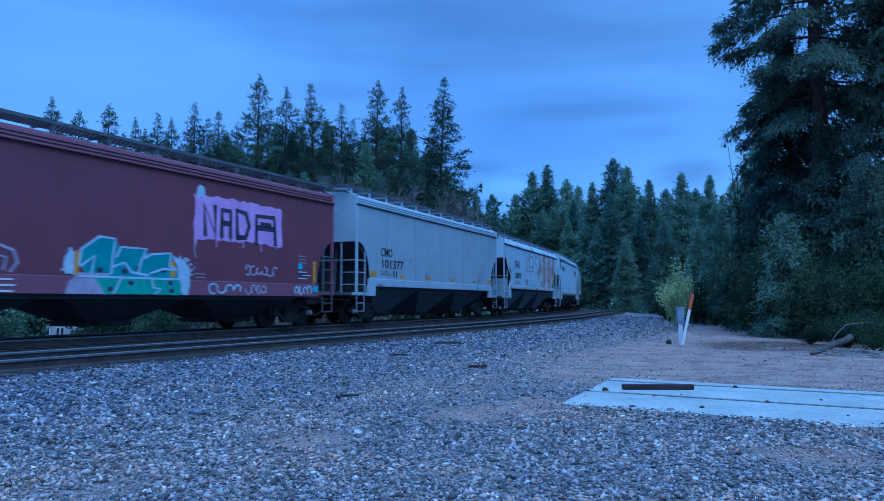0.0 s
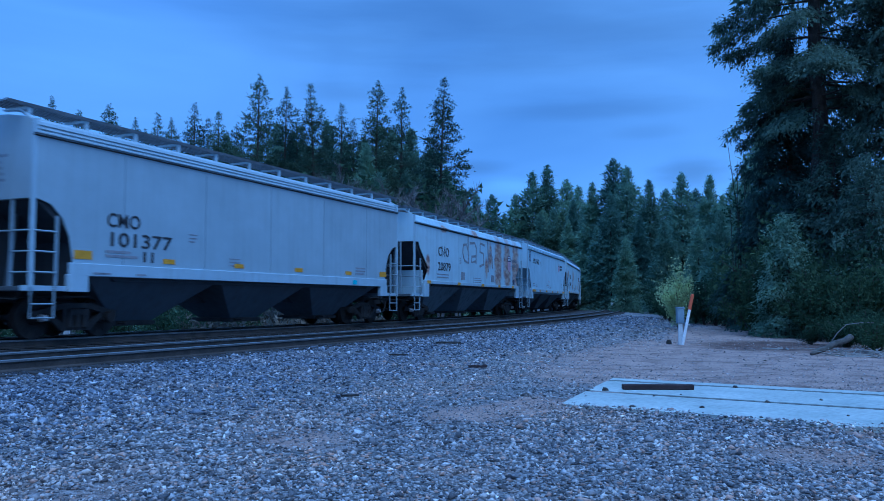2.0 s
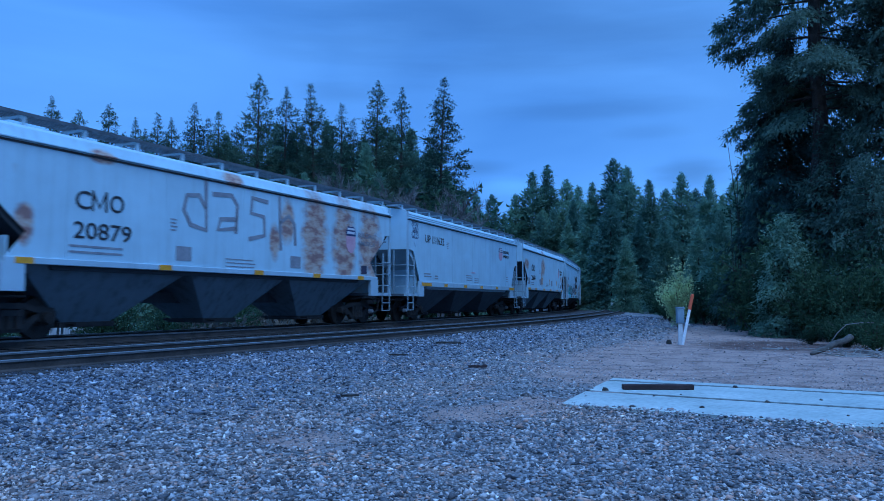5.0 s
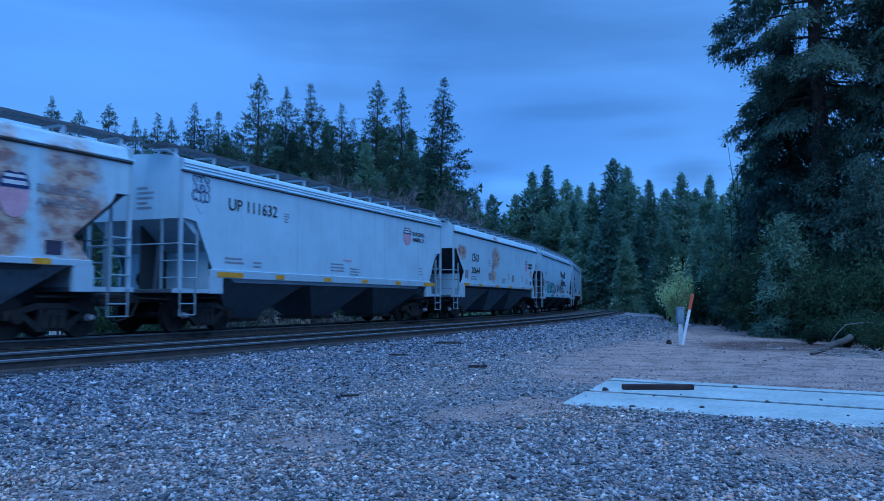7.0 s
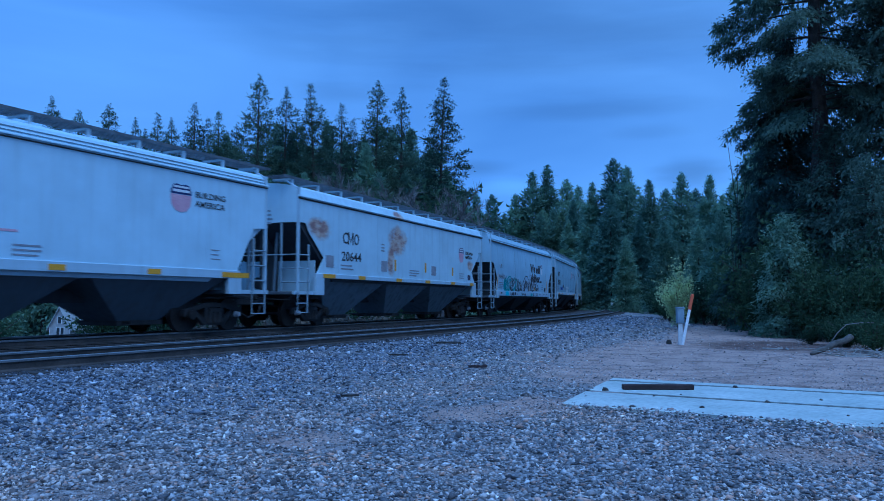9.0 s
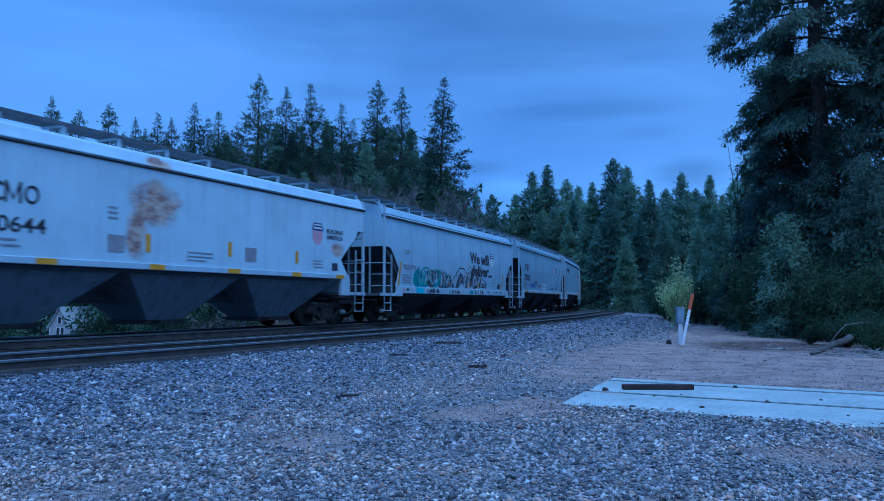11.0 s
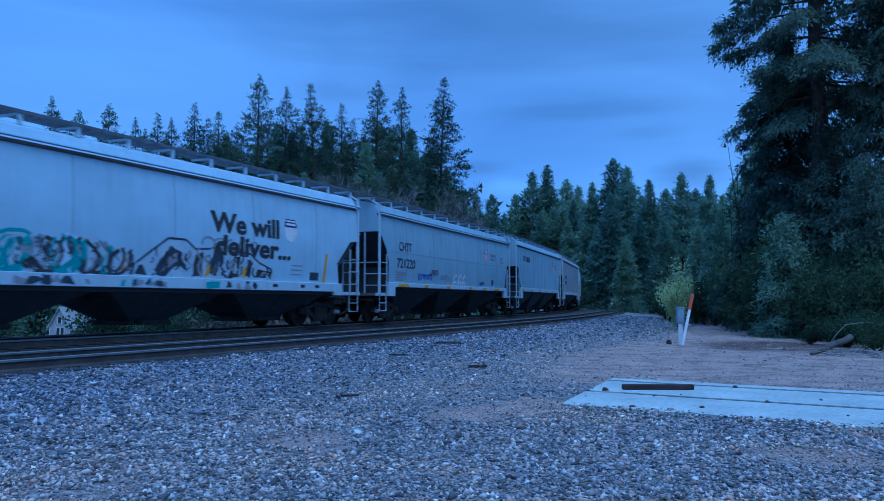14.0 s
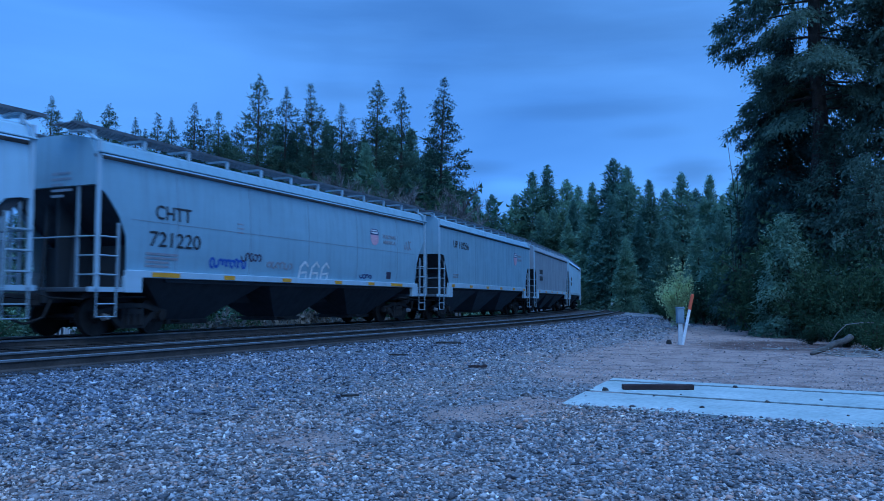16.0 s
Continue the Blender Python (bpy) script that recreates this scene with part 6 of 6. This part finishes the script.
for seed, sx, dist, H, R, keys in (
        (61, 0.484, 33.0, 28.0, 4.1, dict(bare=0.33, open_to=0.40, gap=0.66, dense=380, droop=0.40, power=0.45, limbs=0.4, spray=0.17, lower=0.72)),
        (62, 0.444, 35.0, 13.2, 3.7, dict(dense=270, gap=0.42, spray=0.18)),
        (63, 0.592, 30.5, 30.0, 2.9, dict(dense=260, gap=0.55, power=0.5, detail_to=13.5, spray=0.18)),
        (64, 0.500, 40.0, 9.6, 4.6, dict(dense=150)),
        (65, 0.548, 27.5, 6.2, 2.3, dict(dense=300, spray=0.14)),
        (67, 0.500, 31.5, 8.3, 3.0, dict(dense=240, spray=0.17, gap=0.42))):
    tree = cedar(seed, H, R, "large dark conifer with long drooping boughs at the clearing's edge", **keys)
    tree.matrix_basis = stand(tree, sx * dist, dist)
tree = cedar(66, 4.3, 1.35, "young pale green cedar before the dark conifers", M_YOUNG, dense=420, spray=0.13, gap=0.28, droop=0.30, limbs=0.8)
tree.matrix_basis = stand(tree, 0.437 * 28.6, 28.6)
for k, (x, y, H) in enumerate(((16.0, 45.0, 6.6), (18.0, 52.0, 7.6), (21.0, 56.0, 10.0), (24.5, 60.0, 15.0), (19.5, 50.0, 10.0))):
    place_tree(FIRS, k, x, y, H, 20.0)
SHRUBS = [tagged(shrub("shrub", 80 + i, 1.3, 2.2, M_SHRUB, 0.125, 14, 1500), "green leafy shrub at the edge of the trees", "shrub", group="shrubs at the forest edge") for i in range(3)]
for k in range(26):
    y = 26.5 + rnd.uniform(0, 12)
    x = 0.372 * y + 1.2 + rnd.uniform(0, 5)
    place_tree(SHRUBS, k, x, y, rnd.uniform(1.4, 3.4), 2.2)
for k in range(24):
    s, off = rnd.uniform(20, 120), rnd.uniform(-16, -8)
    p, tall = on_track(s, off), rnd.uniform(0.9, 2.0)
    if not -0.56 < p.x / p.y < -0.41:
        place_tree(SHRUBS, k, p.x, p.y, tall, 2.2)
for k, (sx, sz, dist) in enumerate((px(1385, 410, 32), px(1330, 492, 30.5), px(1420, 470, 30), px(1500, 500, 27))):
    place_tree(SHRUBS, k, sx * dist, dist, sz * dist + EYE[2] - gz(sx * dist, dist), 2.2)
for k, (x, y, H) in enumerate(((12.9, 24.6, 1.9), (13.8, 25.2, 2.6), (14.6, 24.4, 2.2), (15.4, 25.6, 3.0), (12.3, 25.8, 1.6), (13.2, 26.4, 2.4))):
    place_tree(SHRUBS, k, x, y, H, 2.2)
# dark growth along the edge of the clearing
edge = [(12.3, 27.3), (13.2, 32.0), (14.3, 37.0), (13.9, 42.0), (13.6, 48.0), (16.5, 62.0)]
for a, b in zip(edge, edge[1:]):
    for k in range(5):
        f = (k + rnd.uniform(0, 0.6)) / 5
        place_tree(SHRUBS, k, a[0] + (b[0] - a[0]) * f + rnd.uniform(0.2, 1.0), a[1] + (b[1] - a[1]) * f, rnd.uniform(1.3, 2.8), 2.2)


def sapling(seed, H, label):
    """Thin leaning stems with loose leaves towards the top."""
    rng = np.random.default_rng(seed)
    root, g, P, W = new("sapling"), Geo(), [], []
    for i in range(3):
        a = rng.uniform(0, 6.28)
        top = np.array([math.cos(a) * 0.7, math.sin(a) * 0.5, H * rng.uniform(0.72, 1.0)])
        g.tube([(0, 0, -0.1), tuple(top * np.array([0.2, 0.2, 0.5])), tuple(top)], [0.035, 0.022, 0.006], 5, False)
        for k in range(9):
            u = rng.uniform(0.5, 1.0)
            o = top * np.array([u * u, u * u, u])
            out = np.array([rng.normal(), rng.normal(), 0.7])
            ln = rng.uniform(0.2, 0.6)
            g.tube([tuple(o), tuple(o + out * ln * 0.6)], [0.008, 0.004], 4, False)
            n = 9
            P.append(o + out * ln * rng.uniform(0.3, 0.8, (n, 1)) + rng.normal(0, 0.05, (n, 3)))
            W.append(rng.normal(0, 0.6, (n, 3)) + out * 0.4)
    P, W = np.concatenate(P), np.concatenate(W)
    L = rng.uniform(0.08, 0.17, len(P))
    tagged(part("stem", g, M_BARK, root), kind="stuff")
    part("crown", slivers_mesh("crown", sprays(P, W, L, L * 0.6, rng), len(P), M_SHRUB), None, root)
    return tagged(root, label, "sapling", group="saplings before the conifers")


for k, (sx, H) in enumerate(((0.376, 8.6), (0.370, 7.4), (0.382, 9.6))):
    shoot = sapling(210 + k, H, "slender leafy sapling leaning out from dark conifers")
    shoot.matrix_basis = stand(shoot, sx * 37.0, 37.0, k * 1.3)
PALE = tagged(shrub("pale_shrub", 99, 0.95, 2.7, M_PALE, 0.10, 14, 2300), "pale yellow-green young shrub before dark trees", "shrub")
PALE.matrix_basis = stand(PALE, 10.9, 36.5)
DRY = [tagged(shrub("dry_brush", 120 + i, 1.1, 1.3, M_DRY, 0.20, 12, 700), "dry tan brush on the bank beyond the tracks", "brush", group="dry brush beyond the tracks") for i in range(2)]


def behind(protos, h0, rows):
    """Bushes beyond the tracks: slope to the side, slope of the top, distance."""
    for k, (sx, sz, dist) in enumerate(rows):
        x, y = sx * dist, dist
        place_tree(protos, k, x, y, sz * dist + EYE[2] - gz(x, y), h0)


behind(SHRUBS, 2.2, [px(*r) for r in ((200, 529, 33), (-45, 532, 28), (300, 540, 36), (435, 543, 42), (545, 545, 50), (640, 540, 56), (700, 538, 60), (-80, 530, 30), (350, 541, 40), (500, 549, 52), (600, 549, 58))])
behind(DRY, 1.3, [px(*r) for r in ((560, 547, 48), (470, 546, 46), (400, 566, 40), (620, 560, 52), (520, 565, 44), (680, 560, 54), (330, 570, 38), (590, 566, 47), (450, 568, 42))])


def bare_tree(name, seed, H, R):
    """A leafless broadleaf: forking limbs and fine upswept twigs."""
    rng = np.random.default_rng(seed)
    root, g, P, W = new(name), Geo(), [], []
    for s in range(3):
        a = rng.uniform(0, 6.28)
        top = np.array([math.cos(a) * R * 0.5, math.sin(a) * R * 0.5, H * rng.uniform(0.8, 1.0)])
        g.tube([(0, 0, -0.2), tuple(top * np.array([0.3, 0.3, 0.5])), tuple(top)], [0.09, 0.055, 0.012], 5, False)
        for k in range(16):
            u = rng.uniform(0.25, 0.97)
            o = top * np.array([u * (0.2 + 0.8 * u), u * (0.2 + 0.8 * u), u])
            b = rng.uniform(0, 6.28)
            out = np.array([math.cos(b), math.sin(b), rng.uniform(0.5, 1.2)])
            ln = R * rng.uniform(0.35, 0.8) * (1.15 - 0.6 * u)
            g.tube([tuple(o), tuple(o + out * ln * 0.55), tuple(o + out * ln * np.array([0.9, 0.9, 1.1]))], [0.03, 0.02, 0.008], 4, False)
            f = rng.uniform(0.2, 1.0, 26)[:, None]
            P.append(o + out * ln * f)
            W.append(out * 0.6 + rng.normal(0, 0.5, (26, 3)) + np.array([0, 0, 0.5]))
    P, W = np.concatenate(P), np.concatenate(W)
    L = rng.uniform(0.4, 1.0, len(P))
    part("trunk", g, M_TWIG, root)
    part("crown", slivers_mesh("crown", sprays(P, W, L, L * 0.035 + 0.008, rng), len(P), M_TWIG), None, root)
    return tagged(root, "bare grey broadleaf tree before the dark pines", "tree", group="bare trees beyond the tracks")


BARE = [bare_tree("bare_tree", 160 + i, 9.0, 3.0) for i in range(2)]
behind(BARE, 9.0, [px(*r) for r in ((498, 322, 74), (545, 330, 72), (585, 300, 71), (632, 336, 70), (700, 326, 70), (742, 338, 66), (782, 330, 64), (812, 352, 62))])
behind(SHRUBS, 2.2, [px(*r) for r in ((612, 352, 76), (668, 340, 74), (735, 350, 72), (790, 366, 68), (540, 352, 80))])


# ---- things in the yard ----
def concrete_slab():
    root = new("concrete_slab")
    r = random.Random(2)
    for f0, f1 in ((0.0, 0.098), (0.142, 0.548), (0.592, 1.0)):
        a, b = SLAB_BACK.lerp(SLAB_FRONT, f0), SLAB_BACK.lerp(SLAB_FRONT, f1)
        if f1 == 1.0:
            edge = [b + SLAB_DIR * d + Vector((r.uniform(-.03, .03), r.uniform(-.06, .04))) for d in np.linspace(0, SLAB_LONG, 40)]
        else:
            edge = [b, b + SLAB_DIR * SLAB_LONG]
        g = Geo().prism([tuple(a), *[tuple(p) for p in edge], tuple(a + SLAB_DIR * SLAB_LONG)], -0.75, SLAB_Z, "z")
        part("panel", g, M_CONCRETE, root)
    for f in (0.120, 0.570):
        a = SLAB_BACK.lerp(SLAB_FRONT, f)
        n = Vector((-SLAB_DIR.y, SLAB_DIR.x)) * 0.085
        part("joint", Geo().prism([tuple(a + n), tuple(a + SLAB_DIR * SLAB_LONG + n), tuple(a + SLAB_DIR * SLAB_LONG - n), tuple(a - n)], -0.7, SLAB_Z - 0.012, "z"), M_TIE, root)
    tagged(root, "pale concrete slab of long panels lying flush in the gravel", "slab", kind="structure")


concrete_slab()
M_OLDWOOD = worn("old_timber", (0.026, 0.016, 0.016), (0.055, 0.034, 0.032), 5.0, 0.9, bump=0.6)
M_ORANGE = worn("orange_paint", (0.50, 0.085, 0.03), (0.62, 0.13, 0.05), 5.0, 0.6, bump=0.1)
M_BOXGREY = worn("grey_enamel", (0.17, 0.24, 0.30), (0.24, 0.32, 0.38), 5.0, 0.5, bump=0.1)
M_LOG = worn("weathered_log", (0.055, 0.05, 0.045), (0.14, 0.125, 0.11), 5.0, 0.95, bump=0.8, dist=0.02)

plank = new("timber_bar", Geo().box(-0.5, 0.5, -0.05, 0.05, 0.0, 0.075).mesh("timber_bar", M_OLDWOOD, bevel=0.012))
plank.matrix_basis = Matrix.Translation((3.04, 11.22, SLAB_Z)) @ Matrix.Rotation(-0.02, 4, "Z")
tagged(plank, "dark weathered timber bar lying on the concrete slab", "timber")


def chunk(name, x, y, z, size, material, label, category, seed, turn=0.0):
    r = random.Random(seed)
    a, b, c = size
    long = a > 2 * b
    bm = bmesh.new()
    if long:
        # a split, splintered length of wood
        rows = [[bm.verts.new((a * (2 * q / 6 - 1) + r.uniform(-.1, .1) * a, sy * b * r.uniform(0.6, 1.0), sz * c * r.uniform(0.65, 1.0))) for sy, sz in ((-1, 0), (-0.9, 1), (0.1, 1.15), (0.9, 0.9), (1, 0))] for q in range(7)]
        for p, q in zip(rows, rows[1:]):
            for m in range(5):
                bm.faces.new((p[m], q[m], q[(m + 1) % 5], p[(m + 1) % 5]))
        bm.faces.new(rows[0])
        bm.faces.new(rows[-1])
    else:
        bmesh.ops.create_icosphere(bm, subdivisions=2, radius=1.0)
        for v in bm.verts:
            f = r.uniform(0.72, 1.08)
            v.co = Vector((v.co.x * a * f, v.co.y * b * f, max(-0.15 * c, v.co.z * c * f)))
    bmesh.ops.recalc_face_normals(bm, faces=bm.faces)
    me = bpy.data.meshes.new(name)
    bm.to_mesh(me)
    bm.free()
    me.materials.append(material)
    ob = new(name, me)
    ob.matrix_basis = Matrix.Translation((x, y, z)) @ Matrix.Rotation(turn, 4, "Z")
    return tagged(ob, label, category)


chunk("dark_clod", 2.27, 11.1, SLAB_Z, (0.05, 0.035, 0.05), M_TIE, "small dark clod lying on the concrete slab", "clod", 1)
chunk("clod", 6.75, 23.6, gz(6.75, 23.6) - 0.01, (0.10, 0.08, 0.17), M_TIE, "dark clump beside the utility pedestal", "clod", 2)
chunk("broken_timber", 0.66, 14.75, gz(0.66, 14.75) + 0.035, (0.17, 0.05, 0.05), M_OLDWOOD, "short reddish piece of broken timber on the gravel", "timber", 3, 0.1)
chunk("broken_timber", 0.16, 20.2, gz(0.16, 20.2) + 0.04, (0.30, 0.07, 0.05), M_TIE, "dark piece of broken timber on the ballast", "timber", 4, -0.1)
chunk("broken_timber", -1.2, 10.4, gz(-1.2, 10.4) + 0.02, (0.12, 0.03, 0.03), M_TIE, "thin dark stick lying in the gravel", "stick", 5, 0.3)
chunk("broken_timber", -0.9, 16.4, gz(-0.9, 16.4) + 0.03, (0.2, 0.04, 0.03), M_TIE, "thin dark stick lying in the gravel", "stick", 6, -0.2)
r_sp = random.Random(8)
for k in range(14):
    u, w = r_sp.uniform(0.05, 0.85), r_sp.uniform(0.5, 6.0)
    p = SLAB_BACK.lerp(SLAB_FRONT, u) + SLAB_DIR * w
    s_ = r_sp.uniform(0.015, 0.04)
    tagged(chunk("stray_stone", p.x, p.y, SLAB_Z - 0.002, (s_, s_ * 0.8, s_), M_TIE if k % 3 else M_LOG, "stray dark stone lying on the concrete slab", "stone", k + 20), group="stray stones on the slab")


def marker_post():
    root = new("marker_post")
    x, y = 6.99, 23.1
    z0 = gz(x, y) - 0.05
    a, b = Vector((x, y, z0)), Vector((7.37, 23.25, 1.03))
    m = a.lerp(b, 0.70)
    part("pole", Geo().tube([a, m], 0.043, 12), M_WHITE, root, "white pole")
    part("cap", Geo().tube([m, b - (b - a).normalized() * 0.04, b], [0.050, 0.050, 0.034], 12), M_ORANGE, root, "orange-red top sleeve")
    tagged(root, "leaning white marker post with an orange-red top", "post")


def utility_pedestal():
    root = new("utility_pedestal")
    x, y = 7.02, 23.35
    z0 = gz(x, y)
    part("stand", Geo().box(x - 0.055, x + 0.055, y - 0.05, y + 0.05, z0 - 0.05, 0.20), M_WHITE, root, "pale square stand")
    box = part("box", Geo().box(x - 0.105, x + 0.105, y - 0.09, y + 0.09, 0.17, 0.64), M_BOXGREY, root, bevel=0.012)
    part("lid", Geo().box(x - 0.115, x + 0.115, y - 0.10, y + 0.10, 0.60, 0.655), M_BOXGREY, box, bevel=0.01)
    part("door", Geo().box(x - 0.08, x + 0.08, y - 0.098, y - 0.088, 0.22, 0.58), M_BOXGREY, box)
    tagged(root, "small grey utility box on a pale stand", "utility box")


def far_marker():
    root = new("track_marker")
    x, y = 18.3, 85.0
    part("pole", Geo().tube([(x, y, gz(x, y) - 0.1), (x, y, 0.75)], 0.04, 6), M_STEEL, root)
    part("disc", Geo().tube([(x, y - 0.04, 0.62), (x, y - 0.07, 0.62)], 0.17, 12), M_WHITE, root, "white disc")
    tagged(root, "small white disc marker beside the far bend", "marker")


marker_post()
utility_pedestal()
far_marker()


def bent(name, pts, radii, label, material=None, n=7):
    """A log or branch along a bent line."""
    g = Geo().tube(pts, radii, n)
    return tagged(new(name, g.mesh(name, material or M_LOG, True)), label, "dead wood")


bent("fallen_log", [(8.78, 18.9, -0.44), (8.98, 18.98, -0.37), (9.20, 18.96, -0.30), (9.42, 19.05, -0.20), (9.66, 19.04, -0.13), (9.84, 19.1, -0.04), (9.90, 19.1, -0.06)], [0.040, 0.072, 0.066, 0.082, 0.074, 0.084, 0.040], "short weathered log leaning on a brush pile")
bent("dead_branch", [(9.3, 19.3, -0.40), (9.65, 19.35, 0.05), (9.9, 19.4, 0.25), (10.4, 19.5, 0.30), (11.2, 19.6, 0.28)], [0.014, 0.013, 0.011, 0.009, 0.006], "long pale bare branch over the brush pile", M_TWIG)
r_br = random.Random(12)
M_STRAW = worn("bleached_twig", (0.20, 0.19, 0.175), (0.40, 0.38, 0.355), 3.0, 0.9)
for k in range(4):
    chunk("wood_chip", 8.55 + 0.16 * k, 20.9 - 0.12 * (k % 2), gz(8.6, 20.9) + 0.02, (0.10 + 0.02 * k, 0.03, 0.035), M_STRAW, "pale splintered wood chip on the dark litter", "wood chip", 40 + k, 0.7 * k - 0.8)
for k in range(42):
    x, y = r_br.uniform(9.1, 11.4), r_br.uniform(17.6, 19.7)
    a, l = r_br.uniform(0, 6.28), r_br.uniform(0.35, 1.3)
    z = gz(x, y)
    lift = [0.01] + sorted(r_br.uniform(0.01, 0.20) for _ in range(3))
    p = []
    for q, f in enumerate((0.0, 0.35, 0.7, 1.0)):
        a += r_br.uniform(-0.5, 0.5)
        p.append((x + math.cos(a) * l * f, y + math.sin(a) * l * f * 0.7, z + lift[q]))
    tagged(bent("dead_branch", p, [0.013, 0.012, 0.009, 0.004], "pale dead branch lying in the brush pile", M_STRAW, n=5), group="dead branches of the brush pile")
LOW = [tagged(shrub("low_brush", 140 + i, 0.8, 0.8, M_SHRUB, 0.055, 12, 1700), "low green brush growing through dead branches", "brush", group="brush at the yard's edge") for i in range(2)]
for k in range(18):
    place_tree(LOW, k, r_br.uniform(10.2, 15.0), r_br.uniform(19.4, 26.0), r_br.uniform(0.35, 1.0), 0.8)


# ---- house beyond the tracks ----
M_SIDING = worn("grey_siding", (0.34, 0.33, 0.32), (0.44, 0.43, 0.42), 2.0, 0.8)
M_SLATE = worn("pale_roofing", (0.42, 0.46, 0.50), (0.55, 0.58, 0.60), 2.0, 0.6)
M_PANE = worn("dark_window_pane", (0.02, 0.025, 0.03), (0.04, 0.045, 0.05), 3.0, 0.15, spec=0.6, bump=0.02)


def house():
    root = new("house")
    dist = 120.0
    x, y = (109 - 784) / 1400 * dist, dist
    z0, top = gz(x, y), 0.05
    w, dep, wall = 1.75, 7.0, -2.9
    part("wall", Geo().prism([(-w, z0), (w, z0), (w, wall), (0, top - 0.2), (-w, wall)], 0, dep), M_SIDING, root)
    for e in (-1, 1):
        part("roof", Geo().prism([(0, top), (e * (w + 0.35), wall - 0.55), (e * (w + 0.35), wall - 0.67), (0, top - 0.14)], -0.35, dep + 0.35), M_SLATE, root, "pale grey roof slope")
        part("trim", Geo().box(e * w - 0.07, e * w + 0.07, -0.05, 0.0, z0, wall), M_WHITE, root)
    for zc, h_ in ((wall - 0.85, 1.25), (wall + 0.9, 1.0)):
        for xc in ((-0.25, 0.45) if zc < wall else (-0.05,)):
            win = part("window", Geo().box(xc - 0.36, xc + 0.36, -0.06, 0.0, zc - h_ / 2 - 0.06, zc + h_ / 2 + 0.06), M_WHITE, root)
            part("pane", Geo().box(xc - 0.26, xc + 0.26, -0.075, -0.06, zc - h_ / 2, zc + h_ / 2), M_PANE, win)
    root.matrix_basis = Matrix.Translation((x, y, 0)) @ Matrix.Rotation(radians(-12), 4, "Z")
    tagged(root, "small grey house with a pale steep roof beyond the tracks", "house")


house()



# ---- the train's travel ----
SPEED, GAIN = 6.4309, 0.00404


def travel(t):
    return SPEED * t + 0.5 * GAIN * t * t


def car_pose(mid, length, t):
    s = mid - travel(t)
    reach = length / 2 - 2.35
    a, b = on_track(s - reach), on_track(s + reach)
    d = (a - b).normalized()
    c = (a + b) / 2
    return Matrix(((d.x, -d.y, 0, c.x), (d.y, d.x, 0, c.y), (0, 0, 1, 0), (0, 0, 0, 1)))


def motions():
    for mid, length, root, spin in CARS:
        walk(root, [(t, car_pose(mid, length, t)) for t in np.arange(0.0, 16.01, 0.5)])
        for ws in spin:
            place = ws.location.copy()
            walk(ws, [(t, Matrix.Translation(place) @ Matrix.Rotation(travel(t) / 0.457, 4, "Y")) for t in np.arange(0.0, 16.01, 0.1)])


motions()
